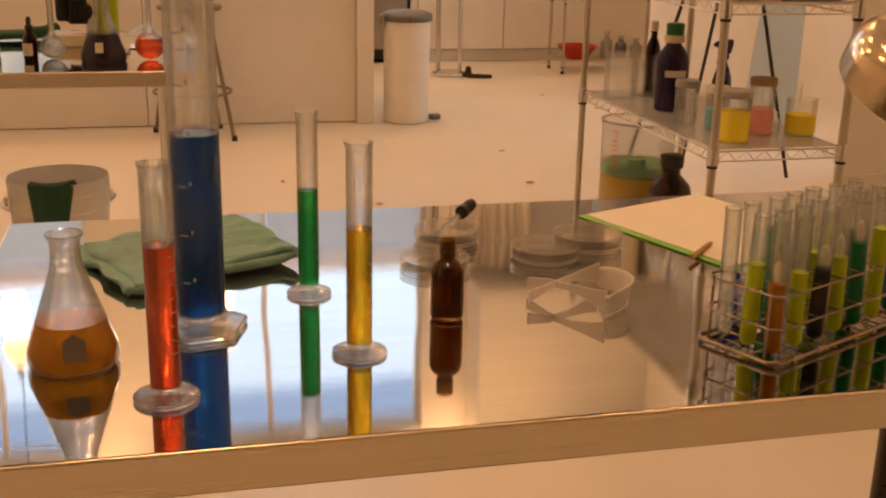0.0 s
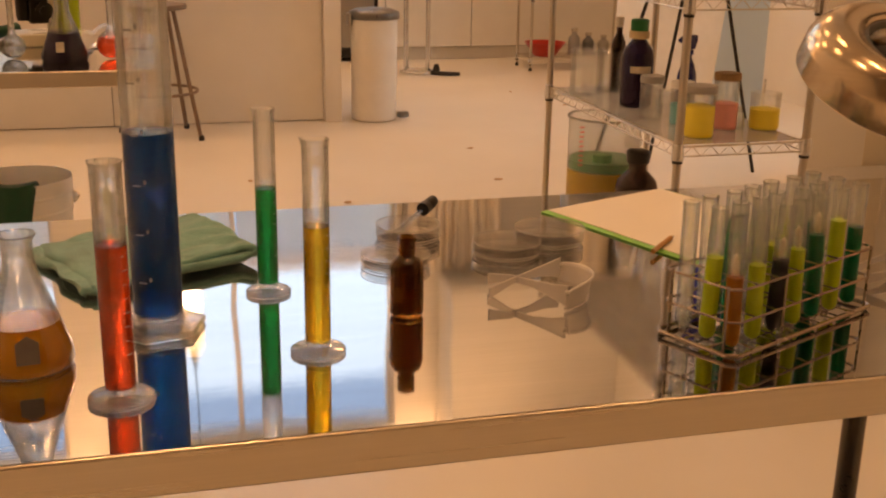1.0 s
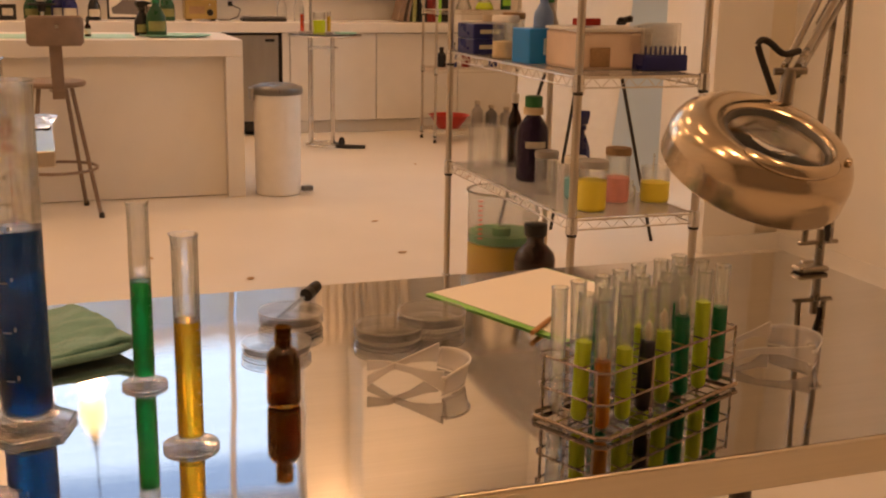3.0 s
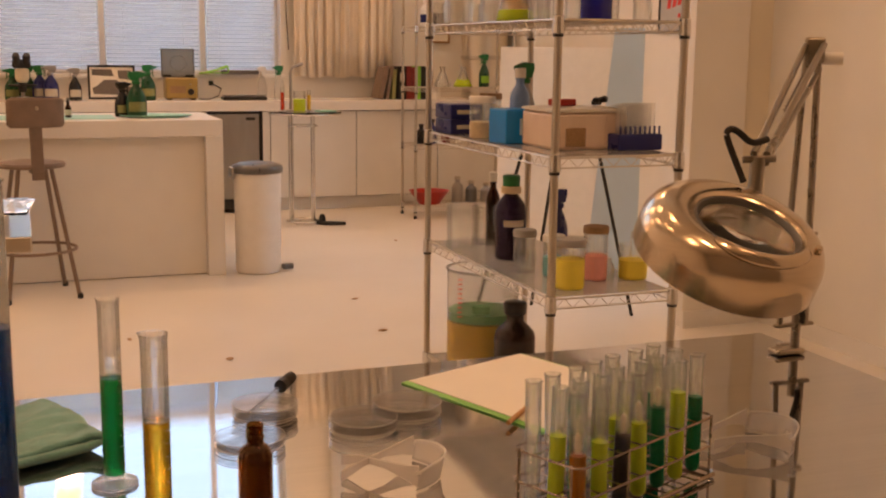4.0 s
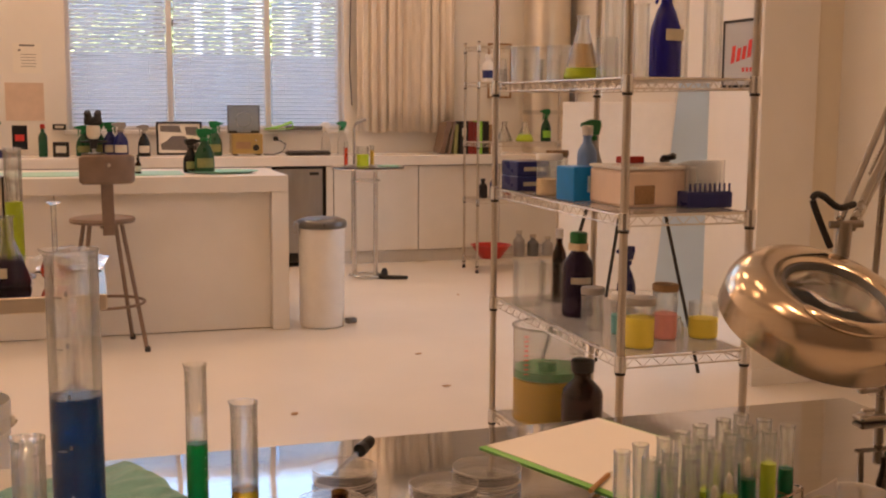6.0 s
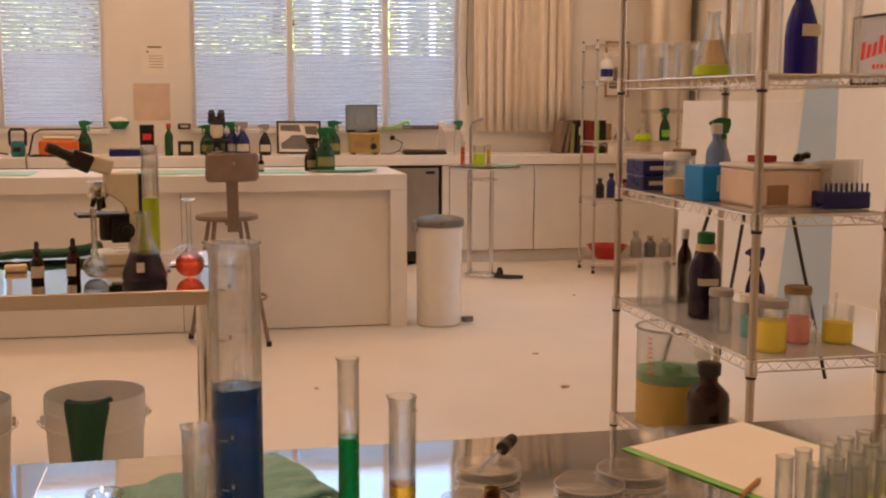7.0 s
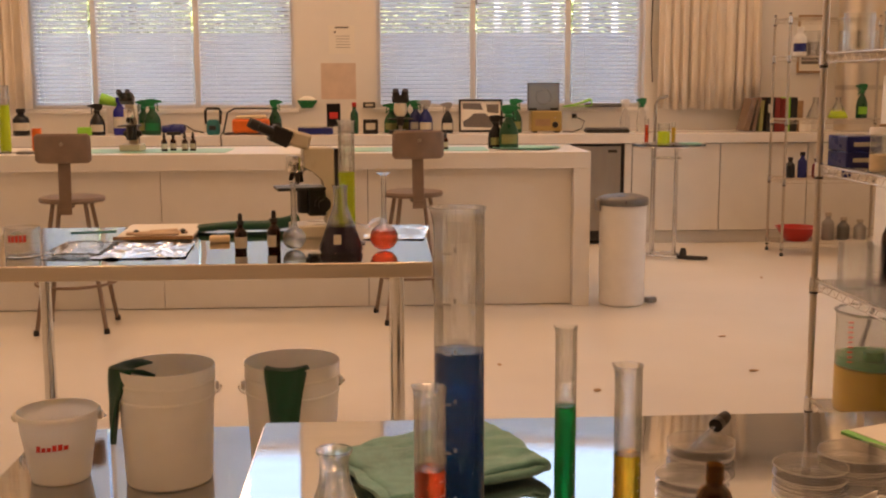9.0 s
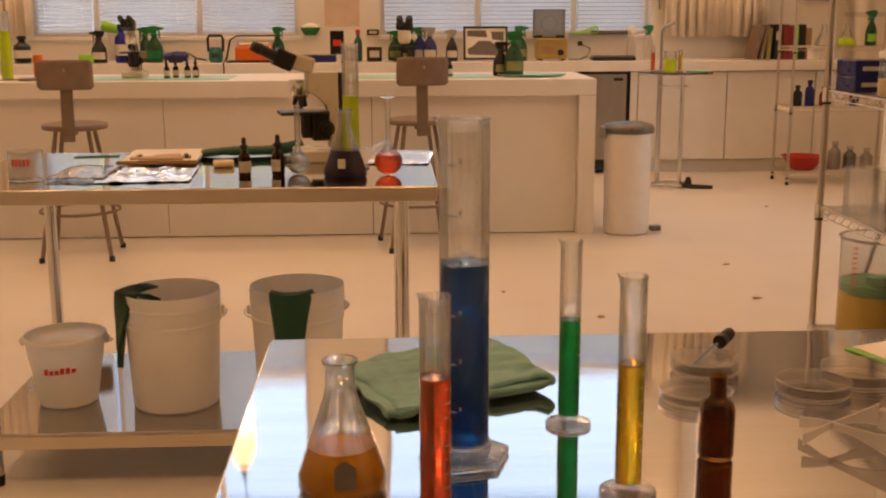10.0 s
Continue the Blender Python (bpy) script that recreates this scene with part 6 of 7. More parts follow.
def microscope(x, y, z, rz, k, label, head="cream_metal"):
    m = thing("microscope", x, y, z, rz, label, "microscope", "microscopes")
    s = lambda *a: tuple(v * k for v in a)
    part("base", prism(B(), [s(-0.075, -0.07), s(0.075, -0.07), s(0.09, 0.05), s(0.07, 0.12), s(-0.07, 0.12), s(-0.09, 0.05)], 0, 0.045 * k, 0.006 * k), "cream_metal", m)
    part("base_foot", box(B(), -0.07 * k, 0.07 * k, -0.06 * k, 0.10 * k, -0.0004, 0.004 * k), "black", m)
    part("arm", moved(prism(B(), [s(0.0401, 0.0402), s(0.075, 0.04), s(0.075, 0.322), s(0.065, 0.33), s(-0.04, 0.33), s(-0.045, 0.318), s(-0.04, 0.255), s(0.0, 0.235), s(0.035, 0.21), s(0.04, 0.16), s(0.04, 0.04)], -0.032 * k, 0.032 * k, 0.006 * k), pose(0, 0.02 * k, 0, 90, 0, 90)), "cream_metal", m)
    part("arm_back", box(B(), -0.034 * k, 0.034 * k, 0.0955 * k, 0.122 * k, 0.046 * k, 0.326 * k, 0.003 * k), "black", m)
    part("stage", box(B(), -0.07 * k, 0.07 * k, -0.125 * k, 0.055 * k, 0.174 * k, 0.186 * k, 0.003 * k), "black", m)
    part("condenser", lathe(B(), [s(0, 0.085), s(0.022, 0.085), s(0.026, 0.10), s(0.026, 0.1735), s(0, 0.1735)], 20, s(0, -0.02, 0)), "black", m)
    part("stage_carrier", box(B(), -0.036 * k, 0.036 * k, -0.005 * k, 0.0595 * k, 0.075 * k, 0.1735 * k, 0.006 * k), "black", m)
    for sd in (-1, 1):
        f = part("focus_knob", moved(lathe(B(), [s(0, 0), s(0.03, 0), s(0.031, 0.012), s(0.018, 0.014), s(0.018, 0.028), s(0, 0.029)], 20), pose(sd * 0.0365 * k, 0.045 * k, 0.12 * k, 0, 90 * sd)), "black", m)
    part("nosepiece", lathe(B(), [s(0, 0.232), s(0.028, 0.234), s(0.038, 0.25), s(0.038, 0.30), s(0, 0.30)], 24, s(0, -0.045, 0)), "chrome", m)
    for a in (0, 2.1, 4.2):
        part("objective", tube(B(), [s(0.014 * math.cos(a), -0.045 + 0.014 * math.sin(a), 0.24), s(0.024 * math.cos(a), -0.045 + 0.024 * math.sin(a), 0.195 + 0.012 * a / 4)], [0.011 * k, 0.008 * k], 12), "black", m)
    part("tube_head", moved(box(B(), -0.038 * k, 0.038 * k, -0.05 * k, 0.065 * k, 0, 0.06 * k, 0.010 * k), pose(0, -0.066 * k, 0.338 * k, -16)), head, m)
    for sd in (-1, 1):
        e = part("eyepiece_tube", tube(B(), [s(sd * 0.024, -0.085, 0.365), s(sd * 0.030, -0.185, 0.413)], [0.021 * k, 0.019 * k], 16), "black", m)
        part("eyepiece", tube(B(), [s(sd * 0.030, -0.1855, 0.4132), s(sd * 0.031, -0.215, 0.427)], [0.021 * k, 0.017 * k], 16), "rubber", e)
    part("prism_cover", moved(box(B(), -0.048 * k, 0.048 * k, -0.075 * k, 0.0, 0.0, 0.066 * k, 0.008 * k), pose(0, -0.082 * k, 0.330 * k, -24)), "black", m)
    return m


microscope(-0.068, 3.86, Z2 + 0.0005, -78, 0.88, "cream and black binocular microscope on the steel table")
# wrapped foil tray, pad, glove, sponge
bm = B()
n = 22
grid = [[bm.verts.new((-0.135 + 0.27 * i / n, -0.17 + 0.34 * j / n, 0.0005 + 0.009 * abs(noise.noise((i * 0.9, j * 0.9, 3))) + 0.003 * abs(noise.noise((i * 0.35, j * 0.35, 8))) + 0.001)) for i in range(n + 1)] for j in range(n + 1)]
for j in range(n):
    for i in range(n):
        bm.faces.new([grid[j][i], grid[j][i + 1], grid[j + 1][i + 1], grid[j + 1][i]])
fo = tagged(part("crumpled_sheet", bm, "foil", smooth=False, m=pose(-0.545, 3.55, Z2, 0, 0, 4)), "crumpled sheet of shiny foil on the table", "foil")
fo.modifiers.new("thick", "SOLIDIFY").thickness = 0.001
# added foil stands in for the window's white reflection in the tabletop corner
bm = B()
n = 16
grid = [[bm.verts.new((-0.08 + 0.20 * i / n, -0.13 + 0.30 * j / n, 0.0015 + 0.009 * abs(noise.noise((i * 1.1, j * 1.1, 13))))) for i in range(n + 1)] for j in range(n + 1)]
for j in range(n):
    for i in range(n):
        bm.faces.new([grid[j][i], grid[j][i + 1], grid[j + 1][i + 1], grid[j + 1][i]])
fo = tagged(part("crumpled_sheet", bm, "foil", smooth=False, m=pose(0.20, 3.86, Z2, 0, 0, -6)), "added crumpled foil standing in for a white window reflection", "foil")
fo.modifiers.new("thick", "SOLIDIFY").thickness = 0.001
pad = thing("dissecting_pad", -0.56, 3.86, Z2 + 0.0105, 3, "cream paper pad with wooden tools on it", "pad")
part("pad_sheet", box(B(), -0.12, 0.12, -0.15, 0.18, 0, 0.010, 0.003), "paper", pad)
part("pad_board", box(B(), -0.125, 0.125, -0.158, -0.151, 0, 0.012, 0.002), "cork", pad)
for a, b in (((-0.09, -0.11), (0.10, -0.09)), ((-0.06, -0.13), (0.08, -0.135)), ((-0.02, -0.07), (0.06, -0.03))):
    part("wooden_tool", tube(B(), [(*a, 0.015), (*b, 0.016)], [0.006, 0.005], 8), "manila", pad)
for p in ((-0.06, -0.10), (0.085, -0.088)):
    part("tool_bead", lathe(B(), [(0, 0.010), (0.010, 0.012), (0.011, 0.022), (0, 0.028)], 10, (*p, 0)), "black", pad)
gl = thing("rubber_glove", -0.33, 3.98, Z2, 6, "dark green rubber gloves lying on the table", "glove")
part("palm", moved(lathe(B(), [(0, -0.09), (0.03, -0.085), (0.042, -0.02), (0.038, 0.06), (0.045, 0.11), (0, 0.112)], 16, sx=0.40), pose(0.02, 0, 0.019, 0, 90)), "dark_green_cloth", gl)
for i in range(4):
    part("finger", tube(B(), [(-0.06, -0.024 + i * 0.016, 0.018), (-0.125, -0.045 + i * 0.028, 0.013)], [0.011, 0.009], 8), "dark_green_cloth", gl)
part("cuff", tube(B(), [(0.12, 0.0, 0.02), (0.17, 0.02, 0.024), (0.21, 0.05, 0.03)], [0.022, 0.02, 0.021], 10), "dark_green_cloth", gl)
solid_box("sponge", -0.345, 3.72, Z2, 0.065, 0.05, 0.02, "soap", "cream sponge block on the table", "sponge", 8, 0.006)
bg = thing("plastic_bag", -0.735, 3.56, Z2, 0, "clear plastic bag with green tweezers", "bag")
bm = B()
n = 18
grid = [[bm.verts.new((-0.085 + 0.17 * i / n, -0.14 + 0.28 * j / n, 0.006 + 0.010 * abs(noise.noise((i * 0.6, j * 0.6, 23))) + 0.02 * math.exp(-((i - 9) / 6) ** 2 - ((j - 9) / 6) ** 2))) for i in range(n + 1)] for j in range(n + 1)]
for j in range(n):
    for i in range(n):
        bm.faces.new([grid[j][i], grid[j][i + 1], grid[j + 1][i + 1], grid[j + 1][i]])
o = part("film", bm, "clear_plastic_dull", bg)
o.modifiers.new("thick", "SOLIDIFY").thickness = 0.001
for k in (0.0, 0.014):
    part("tweezer_arm", tube(B(), [(-0.06, 0.10 + k * 0.5, 0.04), (0.075, 0.11 + k, 0.042)], 0.004, 6), "teal", bg)
jr = beaker("clear_tub", -0.885, 3.47, Z2, 0.05, 0.085, 0, "glass", "clear tub with red printed band", "tub", glass="clear_plastic_dull")
bm = B()
for i in range(5):
    a = -2.1 + i * 0.22
    bm.faces.new([bm.verts.new((0.0512 * math.cos(a + d), 0.0512 * math.sin(a + d), z)) for d, z in ((0, 0.045), (0.16, 0.047), (0.16, 0.068), (0, 0.064))])
part("printed_band", bm, "red_print", jr, smooth=False)

# ---- island things ----
ZI = IZ + 0.0005
def mat_sheet(x0, x1, y0, y1, label):
    tagged(part("cutting_mat", box(B(), x0, x1, y0, y1, ZI, ZI + 0.004, 0.001), "mint", smooth=False), label, "mat", "mats on the island")


mat_sheet(-1.72, -0.80, 7.22, 7.62, "mint green mat on the island counter")
mat_sheet(-0.30, 0.85, 7.22, 7.62, "mint green mat on the island counter")
microscope(-1.42, 7.42, ZI + 0.005, 0, 0.88, "cream and black microscope on the island counter")
for x, y in ((-1.20, 7.34), (-1.155, 7.40), (-1.075, 7.36), (-1.025, 7.37)):
    bottle("dropper_bottle", x, y, ZI + 0.0045, 0.019, 0.094, "amber_dark", "amber dropper bottle with cream label", cap="dropper", tag=(0.14, 0.5, (-1.2, 1.2)), group="dropper bottles")
bottle("dropper_bottle", 0.58, 7.36, ZI + 0.0045, 0.019, 0.094, "amber_dark", "amber dropper bottle with cream label", cap="dropper", tag=(0.14, 0.5, (-1.2, 1.2)), group="dropper bottles")
tr = thing("oval_tray", 1.10, 7.36, ZI, 0, "pale green glass tray on the island corner", "tray")
part("dish", lathe(B(), [(0, 0), (0.16, 0), (0.22, 0.012), (0.225, 0.018), (0.21, 0.015), (0.155, 0.005), (0, 0.005)], 40, sy=0.6), "mint", tr)
spray_bottle(0.905, 7.37, ZI + 0.006, 0.105, 0.215, "black_bottle", "black", "dark spray bottle with green and cream label", "label_yellow", 20)
spray_bottle(0.985, 7.33, ZI + 0.0065, 0.125, 0.28, "bottle_green", "bright_green", "green spray bottle with yellow-green label", "label_yellow", 5)
graduated_cylinder(-2.17, 7.3, ZI, 0.035, 0.42, 0.30, "lime_liquid", "round", "tall cylinder of lime green liquid on the island")
beaker("orange_cup", -1.995, 7.36, ZI, 0.03, 0.15, 0, "orange", "orange plastic cup on the island counter", "cup", glass="orange")
pt = thing("petri_dish", -2.02, 7.22, ZI, 0, "dark round dish on the island counter", "dish")
part("dish", lathe(B(), [(0, 0), (0.06, 0), (0.062, 0.014), (0.05, 0.018), (0, 0.018)], 28), "dark_grey", pt)

# ---- back counter things ----
ZB = 0.9655
for x, y, w, h, bo, he, la, tg, rz in (
    (2.318, 10.02, 0.095, 0.29, "clear_plastic_dull", "white_plastic", "clear spray bottle with white trigger", None, 200),
    (2.475, 10.05, 0.095, 0.30, "clear_plastic_dull", "bright_green", "clear spray bottle with green trigger", None, 190),
    (1.337, 10.0, 0.125, 0.30, "bottle_green", "bright_green", "green spray bottle with cream label", "label_yellow", 0),
    (0.744, 10.0, 0.105, 0.27, "black_bottle", "grey_plastic", "black spray bottle with grey trigger", "label_tan", 185),
    (0.555, 10.02, 0.125, 0.29, "navy", "grey_plastic", "navy spray bottle with grey trigger", "label_tan", 180),
    (0.470, 10.08, 0.125, 0.29, "navy", "bright_green", "navy spray bottle with green trigger", "label_tan", 10),
    (0.375, 10.12, 0.125, 0.29, "bottle_green", "bright_green", "green spray bottle beside the microscope", "label_yellow", 170),
    (0.255, 10.15, 0.125, 0.26, "bottle_green", "bright_green", "green spray bottle beside the microscope", "label_yellow", 180),
    (-0.750, 10.0, 0.115, 0.30, "bottle_green", "bright_green", "green spray bottle with dark label", "black", 8),
    (-1.80, 10.0, 0.140, 0.31, "bottle_green", "bright_green", "green spray bottle on the back counter", "bright_green", 5),
    (-1.90, 10.12, 0.120, 0.30, "bottle_green", "bright_green", "green spray bottle on the back counter", "label_yellow", 170),
    (-2.275, 10.02, 0.130, 0.27, "black_bottle", "black", "black spray bottle with cream label", "label_tan", 185)):
    spray_bottle(x, y, ZB, w, h, bo, he, la, tg, rz)
bottle("cobalt_bottle", -2.08, 10.02, ZB, 0.058, 0.31, "cobalt", "cobalt blue plastic bottle with white label", cap="cobalt", tag=(0.2, 0.5, (-1.3, 1.3)), solid=True)
bottle("dark_bottle", -2.92, 10.02, ZB, 0.07, 0.22, "black_bottle", "dark bottle with cream label band", cap="black", tag=(0.2, 0.5, (-1.3, 1.3)), solid=True)
solid_box("sponge", -2.38, 10.0, ZB, 0.12, 0.07, 0.07, "lime", "lime green sponge block on the counter", "sponge", 10, 0.01)
lf = thing("lime_scoop", -2.17, 10.1, ZB, 0, "lime green scoop with pale handle", "scoop")
part("handle", tube(B(), [(0, 0, 0.02), (0, 0.0, 0.24)], 0.04, 14), "white_plastic", lf)
part("blade", moved(lathe(B(), [(0, 0), (0.03, 0.0), (0.045, 0.10), (0.05, 0.16), (0.046, 0.16), (0.026, 0.006), (0, 0.006)], 18), pose(0.07, 0, 0.27, 0, -75)), "lime", lf)
# binocular stand on the counter
sm = thing("stereo_microscope", 0.335, 9.98, ZB, 0, "black and grey stereo microscope on the back counter", "microscope")
part("base", box(B(), -0.10, 0.10, -0.09, 0.10, 0, 0.03, 0.008), "black", sm)
part("stage_plate", lathe(B(), [(0, 0.0305), (0.05, 0.0305), (0.05, 0.034), (0, 0.035)], 24), "white_plastic", sm)
part("pillar", tube(B(), [(0, 0.07, 0.03), (0, 0.07, 0.30)], 0.016, 14), "wire", sm)
part("focus_block", box(B(), -0.035, 0.035, 0.0, 0.095, 0.13, 0.22, 0.010), "grey_plastic", sm)
part("body", lathe(B(), [(0, 0.15), (0.035, 0.15), (0.05, 0.18), (0.052, 0.24), (0.045, 0.262), (0, 0.264)], 20, (0, -0.03, 0), sx=1.1, sy=0.85), "cream_metal", sm)
part("objective", lathe(B(), [(0, 0.07), (0.028, 0.07), (0.036, 0.1495), (0, 0.1495)], 20, (0, -0.03, 0)), "black", sm)
part("prism_housing", box(B(), -0.072, 0.072, -0.075, 0.035, 0.2645, 0.335, 0.016), "black", sm)
part("specimen_stage", box(B(), -0.11, 0.11, -0.085, 0.03, 0.118, 0.135, 0.005), "black", sm)
for sd in (-1, 1):
    e = part("eyepiece_tube", tube(B(), [(sd * 0.034, -0.05, 0.31), (sd * 0.040, -0.085, 0.355)], [0.032, 0.030], 16), "black", sm)
    part("eyecup", tube(B(), [(sd * 0.040, -0.0855, 0.3555), (sd * 0.042, -0.10, 0.374)], [0.031, 0.026], 16), "rubber", e)
    part("side_knob", moved(lathe(B(), [(0, 0), (0.022, 0), (0.02, 0.025), (0, 0.026)], 16), pose(sd * 0.036, 0.05, 0.17, 0, 90 * sd)), "black", sm)
# radio, clear box, cloth, tray
ra = thing("bench_meter", 1.615, 10.05, ZB, 0, "brass-fronted bench meter with a black dial", "meter")
part("case", box(B(), -0.135, 0.135, -0.08, 0.10, 0.014, 0.19, 0.010), "gold", ra)
part("dial", moved(lathe(B(), [(0, 0), (0.028, 0), (0.024, 0.014), (0, 0.015)], 24), pose(0.075, -0.081, 0.07, 90)), "black", ra)
part("small_knob", moved(lathe(B(), [(0, 0), (0.008, 0), (0.007, 0.010), (0, 0.011)], 16), pose(0.07, -0.081, 0.135, 90)), "chrome", ra)
part("face_plate", box(B(), -0.10, 0.03, -0.0835, -0.081, 0.06, 0.12), "cork", ra)
for x in (-0.10, 0.10):
    part("foot", box(B(), x - 0.02, x + 0.02, -0.06, 0.08, 0, 0.0135, 0.003), "black", ra)
cx = thing("clear_case", 1.60, 10.10, ZB + 0.1905, 0, "clear plastic case standing on the bench meter", "case")
bm = B()
for a in ((-0.14, 0.14, -0.02, 0.02, 0, 0.012), (-0.14, 0.14, -0.02, 0.02, 0.236, 0.245), (-0.14, -0.132, -0.02, 0.02, 0.012, 0.236), (0.132, 0.14, -0.02, 0.02, 0.012, 0.236)):
    box(bm, *a)
part("case_frame", bm, "dark_grey", cx, smooth=False)
part("case_panel", box(B(), -0.131, 0.131, -0.002, 0.002, 0.013, 0.235), "film_panel", cx, smooth=False)
part("fan_ring", moved(lathe(B(), [(0.062, 0), (0.072, 0), (0.072, 0.012), (0.062, 0.012)], 32, close=True), pose(0, -0.006, 0.12, 90)), "clear_plastic_dull", cx)
part("corner_clip", box(B(), -0.13, -0.06, -0.026, -0.0205, 0.002, 0.024, 0.003), "black", cx)
part("corner_clip", box(B(), 0.06, 0.13, -0.026, -0.0205, 0.002, 0.024, 0.003), "black", cx)
folded_cloth(1.82, 10.285, ZS + 0.004, 0, 0.25, 0.10, "lime", "lime green cloth folded on the window sill", 0.07)
solid_box("slim_tray", 2.17, 10.28, ZS + 0.001, 0.33, 0.07, 0.035, "dark_grey", "slim dark tray on the window sill", "tray", 0, 0.006)
dt = thing("keyboard_tray", 2.147, 9.98, ZB, 0, "low dark tray on the back counter", "tray")
part("body", box(B(), -0.19, 0.19, -0.08, 0.08, 0, 0.03, 0.010), "black", dt)
part("rim", box(B(), -0.18, 0.18, -0.07, 0.07, 0.0305, 0.045, 0.008), "dark_grey", dt)
cbl = [(1.76, 9.99, 0.975), (1.84, 9.96, 0.972), (1.93, 10.0, 1.0), (1.97, 10.1, 1.06), (1.92, Y1 - 0.02, 1.10)]
cc = thing("extension_cable", 0, 0, 0, 0, "thin black power cord plugged into the wall", "cord")
part("cord_line", tube(B(), cbl, 0.005, 6), "rubber", cc)
part("plug", box(B(), 1.90, 1.94, Y1 - 0.035, Y1 - 0.004, 1.08, 1.12, 0.006), "black", cc)
# framed photograph
fp = framed("framed_photograph", 0.39, 0.29, pose(1.05, 10.16, ZB + 0.146, -8), "dark-framed black-and-white photograph of a car", "black", "paper")
bm = B()
prism(bm, [(-0.15, -0.10), (0.16, -0.11), (0.17, -0.04), (0.09, -0.02), (0.04, 0.02), (-0.06, 0.02), (-0.12, -0.03), (-0.16, -0.05)], 0, 0.0015)
prism(bm, [(-0.16, 0.06), (0.02, 0.05), (0.0, 0.11), (-0.16, 0.11)], 0, 0.0012)
prism(bm, [(0.06, 0.03), (0.16, 0.02), (0.16, 0.10), (0.05, 0.10)], 0, 0.0012)
part("picture_shape", moved(bm, pose(0, -0.0065, 0, 90)), "print_grey", fp, smooth=False)
# papers on the pier between the windows
for x, z, w, h, m_, la in ((-0.177, 1.785, 0.23, 0.25, "paper", "white printed sheet taped to the wall"), (-0.211, 1.42, 0.31, 0.32, "manila", "tan paper sheet taped to the wall")):
    p = new("wall_notice")
    p.matrix_basis = pose(x, Y1 - 0.002, z)
    tagged(p, la, "notice")
    part("sheet", box(B(), -w / 2, w / 2, -0.002, -0.0004, -h / 2, h / 2), m_, p, smooth=False)
    bm = B()
    if m_ == "paper":
        box(bm, -0.06, 0.06, -0.0032, -0.0022, 0.10, 0.115)
        box(bm, -0.07, -0.05, -0.0032, -0.0022, 0.06, 0.075)
        for k in range(5):
            box(bm, -0.05, 0.07, -0.0032, -0.0022, 0.03 - k * 0.025, 0.034 - k * 0.025)
        part("print_line", bm, "print_grey", p, smooth=False)
ht = thing("green_bowl", -0.49, Y1 - 0.06, 1.183, 0, "green bowl upside down with white cloth on the sill", "bowl")
part("shell", lathe(B(), [(0, 0), (0.05, 0), (0.085, 0.05), (0.09, 0.07), (0.084, 0.068), (0.045, 0.006), (0, 0.006)], 24, sy=0.5), "bright_green", ht)
part("cloth", lathe(B(), [(0, 0.06), (0.08, 0.062), (0.06, 0.09), (0.02, 0.105), (0, 0.106)], 20, sy=0.45), "white_plastic", ht)
def small_sign(x, y, z, w, h, label):
    s = thing("black_jar", x, y, z, 0, label, "jar", "black jars")
    part("body", box(B(), -w / 2, w / 2, -0.03, 0.03, 0, h, 0.008), "black", s)
    part("label", box(B(), -w * 0.32, w * 0.32, -0.0325, -0.0305, h * 0.28, h * 0.74), "label_tan", s, smooth=False)


small_sign(0.075, 10.0, ZB, 0.13, 0.125, "square black jar with cream label")
small_sign(0.062, Y1 - 0.06, 1.183, 0.11, 0.05, "small square black jar on the sill")
bb = solid_box("chemical_carton", -0.25, 10.1, ZB + 0.06, 0.12, 0.06, 0.20, "black_bottle", "dark carton with red and cream print", "carton", 4, 0.003, bars="red_print")
tr = solid_box("instrument_tray", -0.40, 9.98, ZB, 0.30, 0.18, 0.055, "navy", "low clear tray with dark instruments", "tray", 0, 0.008, "clear_plastic_dull")
bottle("red_cap_bottle", -0.066, 10.02, ZB, 0.036, 0.26, "bottle_green", "green bottle with red cap", cap="red", solid=True)
# polisher tool and orange tub in a wire basket
pl = thing("power_polisher", -1.28, 9.98, ZB, 0, "teal power tool with a black loop handle", "power tool")
part("motor", lathe(B(), [(0, 0), (0.05, 0), (0.06, 0.03), (0.058, 0.10), (0.04, 0.13), (0, 0.132)], 24), "teal", pl)
part("loop_handle", tube(B(), [(-0.06, 0, 0.09), (-0.065, 0, 0.20), (-0.05, 0, 0.225), (0.05, 0, 0.225), (0.065, 0, 0.20), (0.06, 0, 0.09)], 0.013, 10), "black", pl)
part("vent", box(B(), -0.03, 0.03, -0.062, -0.0555, 0.04, 0.08, 0.003), "black", pl)
bk = thing("wire_basket", -0.965, 9.97, ZB, 0, "black wire carrier holding an orange tub", "basket")
part("frame_front", tube(B(), [(-0.22, -0.07, 0.012), (-0.18, -0.07, 0.19), (-0.12, -0.07, 0.225), (0.2, -0.07, 0.225), (0.2, -0.07, 0.012)], 0.008, 8), "black", bk)
part("frame_base", tube(B(), [(-0.21, -0.09, 0.008), (0.21, -0.09, 0.008), (0.21, 0.09, 0.008), (-0.21, 0.09, 0.008)], 0.007, 8, True), "black", bk)
ot = thing("orange_tub", -0.955, 9.985, ZB + 0.016, 0, "orange plastic tub with domed clear lid", "tub")
part("body", box(B(), -0.16, 0.16, -0.055, 0.055, 0, 0.12, 0.02), "orange", ot)
part("lid", box(B(), -0.13, 0.13, -0.05, 0.05, 0.1205, 0.15, 0.015), "soap", ot)
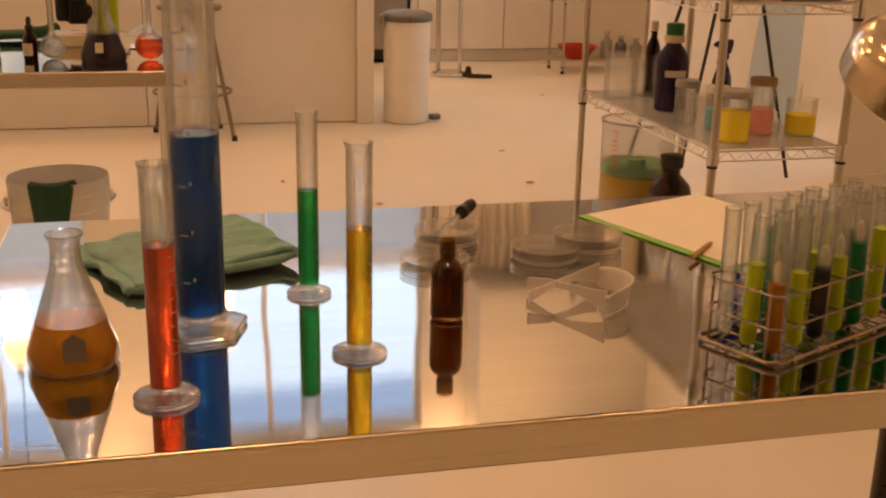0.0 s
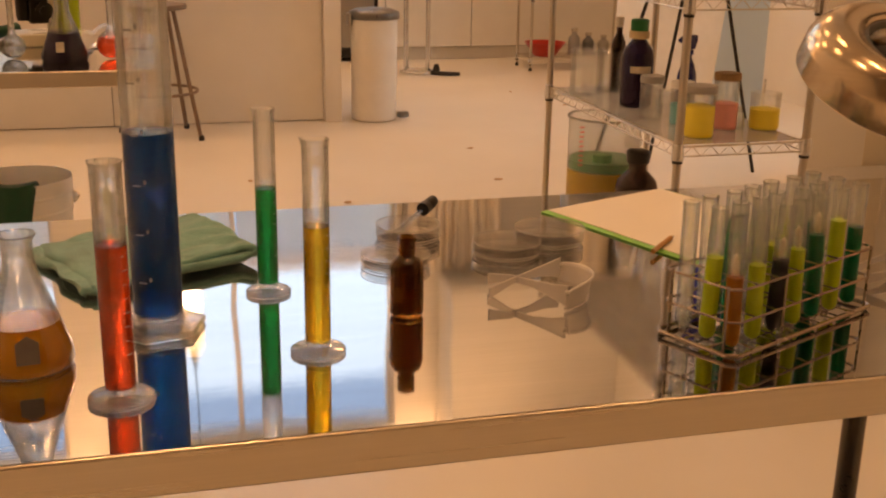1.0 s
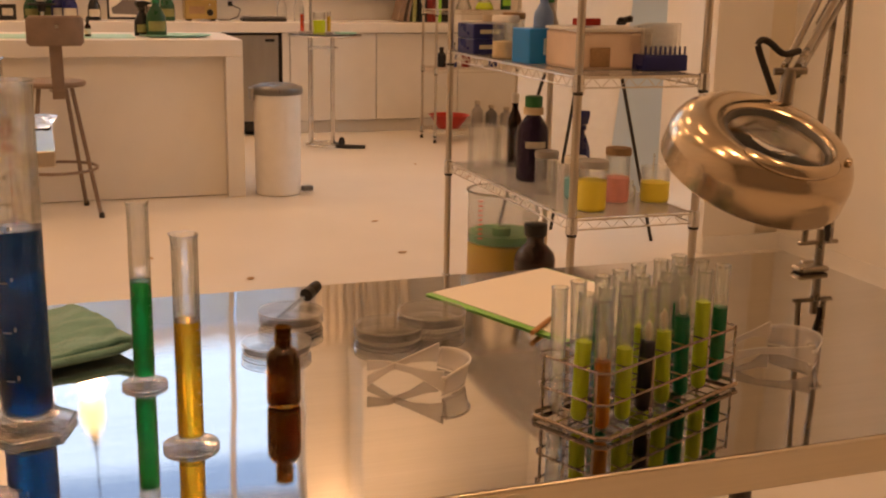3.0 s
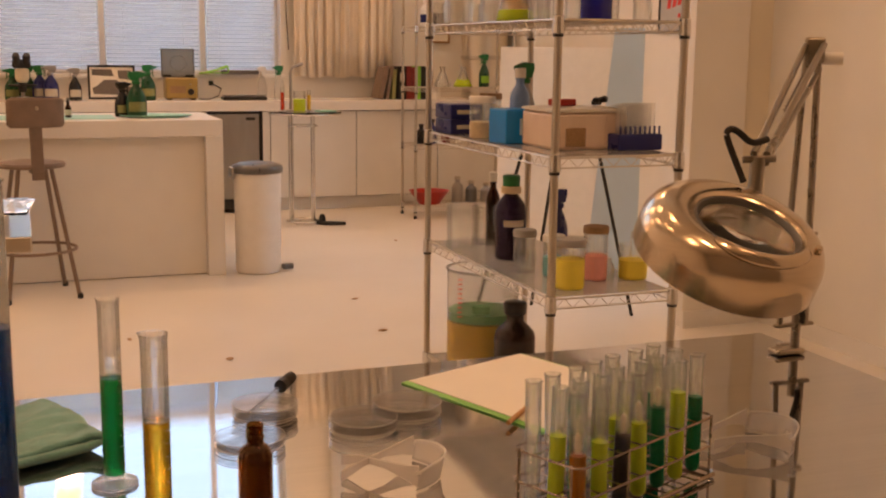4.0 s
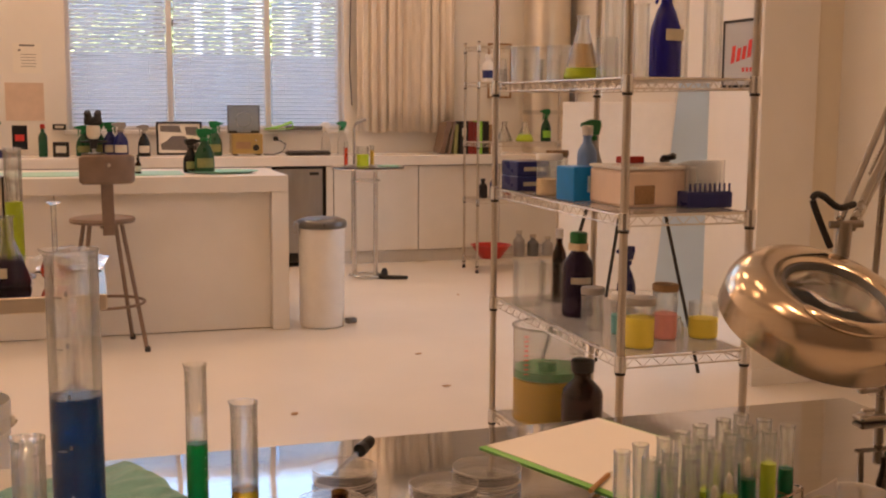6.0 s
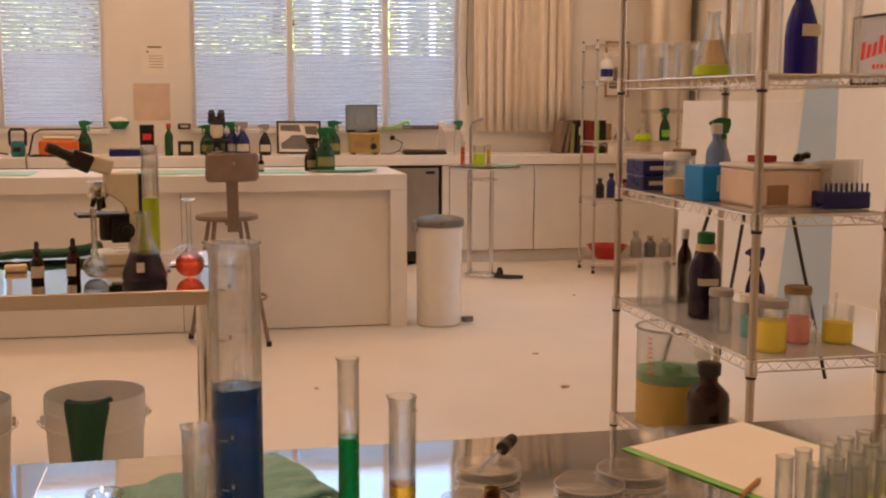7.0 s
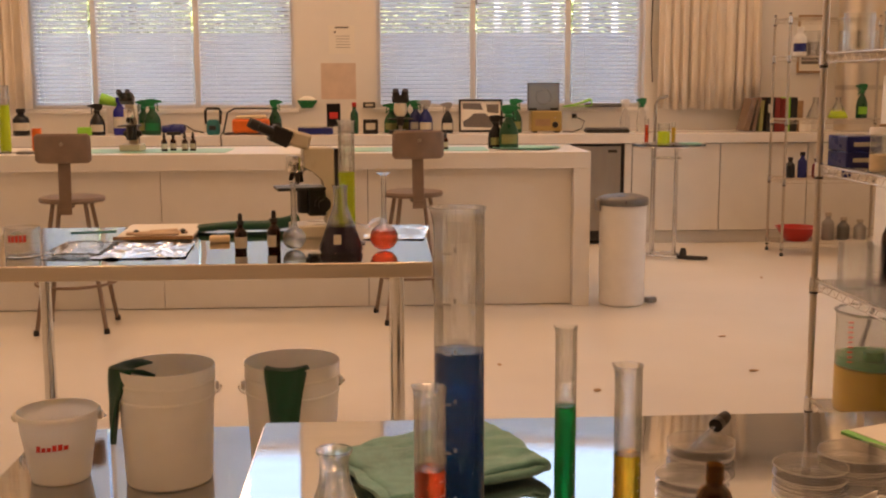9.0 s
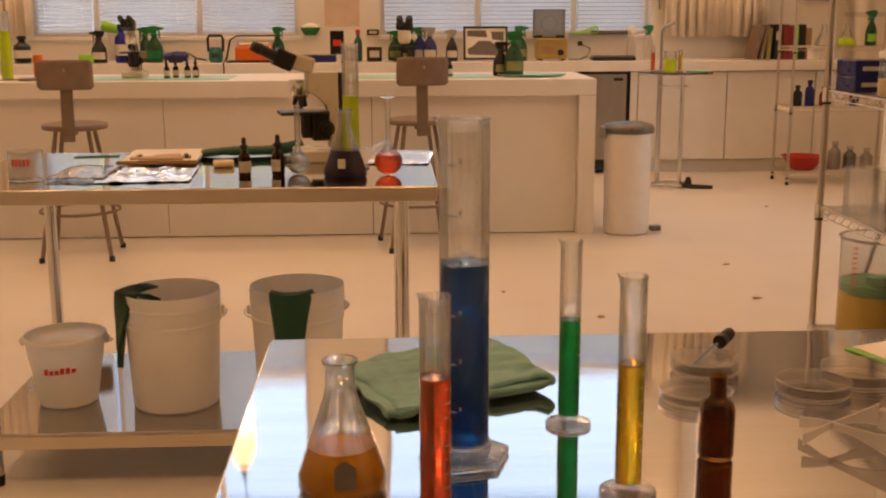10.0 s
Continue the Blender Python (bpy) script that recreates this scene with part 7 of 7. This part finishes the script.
cu = thing("extension_cable", 0, 0, 0, 0, "black cable curling along the back counter", "cord")
part("cord_line", tube(B(), [(-1.62, 10.08, 1.02), (-1.52, 10.05, 1.04), (-1.45, 10.0, 1.0), (-1.36, 9.97, 0.985)], 0.007, 6), "rubber", cu)
part("lower_line", tube(B(), [(-1.19, 9.95, 1.0), (-1.18, 9.70, 0.97), (-1.17, 9.66, 0.85)], 0.006, 6), "rubber", cu)
bt = thing("blue_cap_tool", -1.62, 10.0, ZB, 0, "dark blue hand tool lying on the counter", "hand tool")
part("body", moved(lathe(B(), [(0, -0.11), (0.03, -0.10), (0.045, 0.0), (0.04, 0.09), (0, 0.11)], 18), pose(0, 0, 0.05, 0, 90)), "navy", bt)
part("foot", box(B(), -0.06, 0.06, -0.04, 0.04, 0, 0.03, 0.008), "black", bt)
# binders and books
x = 3.36
for w, h, m_, tilt in ((0.05, 0.29, "stool", -14), (0.03, 0.30, "stool", -10), (0.035, 0.27, "label_yellow", -3), (0.075, 0.30, "black", 0), (0.05, 0.30, "dark_red", 0), (0.05, 0.29, "dark_red", 0), (0.028, 0.30, "lime", 0), (0.06, 0.30, "black", 0), (0.05, 0.27, "cork", 0)):
    bk = thing("ring_binder", x + w / 2, 10.06, ZB + (0.0 if tilt == 0 else 0.004), 0, "upright binder leaning in a row on the counter", "binder", "binders on the back counter")
    bk.matrix_basis = pose(x + w / 2, 10.06, ZB + 0.5 * w * abs(math.sin(radians(tilt))), 0, -tilt, 0)
    part("cover", box(B(), -w / 2, w / 2, -0.11, 0.11, 0, h, 0.003), m_, bk, smooth=False)
    if m_ in ("black", "label_yellow") and w > 0.07:
        part("spine_label", box(B(), -w * 0.28, w * 0.28, -0.1125, -0.1105, h * 0.55, h * 0.8), "label_tan", bk, smooth=False)
    x += w + (0.028 if tilt else 0.004)
pcu = beaker("white_cup", 3.90, 9.92, ZB, 0.05, 0.10, 0, "white_plastic", "white cup beside the binders", "cup", glass="white_plastic")
# glass table things
ZG = 0.9175
beaker("glass_beaker", 2.40, 8.96, ZG, 0.05, 0.16, 0.10, "lime_liquid", "glass beaker of lime green liquid on the glass table")
graduated_cylinder(2.26, 8.95, ZG, 0.016, 0.20, 0.15, "red_liquid", "round", "slim cylinder of red liquid on the glass table")
graduated_cylinder(2.47, 8.93, ZG, 0.016, 0.17, 0.13, "ochre_layer", "round", "slim cylinder of pale liquid on the glass table")
can = thing("bent_metal_rod", 2.35, 9.05, ZG, 0, "bent grey metal tube standing on the glass table", "rod")
part("tube", tube(B(), [(0, 0, 0.002), (0, 0, 0.30), (0.015, 0, 0.345), (0.05, 0, 0.36), (0.10, 0, 0.375)], 0.012, 10), "grey_plastic", can)
part("foot", lathe(B(), [(0, 0), (0.04, 0), (0.038, 0.008), (0.013, 0.012), (0, 0.012)], 20), "grey_plastic", can)
solid_box("mint_cloth", 2.62, 8.98, ZG, 0.15, 0.10, 0.008, "mint", "folded mint cloth on the glass table", "cloth", 15, 0.003)
# scraps on the floor
rng = random.Random(7)
for i, (x, y) in enumerate(((2.05, 6.15), (1.98, 5.4), (1.15, 5.1), (0.75, 5.6), (2.9, 8.0), (3.1, 7.4), (1.3, 4.5), (-0.3, 5.3))):
    bm = lathe(B(), [(0, 0), (0.02, 0.0005), (0.028, 0.003), (0.012, 0.006), (0, 0.007)], 7, sy=rng.uniform(0.4, 0.9))
    tagged(part("floor_scrap", bm, "cork", m=pose(x, y, 0.0005, 0, 0, rng.uniform(0, 180))), "small dark scrap lying on the floor", "scrap", "scraps on the floor")
# wall outlet
ou = thing("wall_outlet", XN - 0.001, 3.35, 1.02, 0, "white wall outlet on the side wall", "outlet")
part("plate", box(B(), -0.008, 0, -0.04, 0.04, -0.06, 0.06, 0.003), "white_plastic", ou)
part("socket", box(B(), -0.011, -0.0085, -0.015, 0.015, -0.04, -0.01, 0.001), "grey_plastic", ou)
part("socket", box(B(), -0.011, -0.0085, -0.015, 0.015, 0.01, 0.04, 0.001), "grey_plastic", ou)
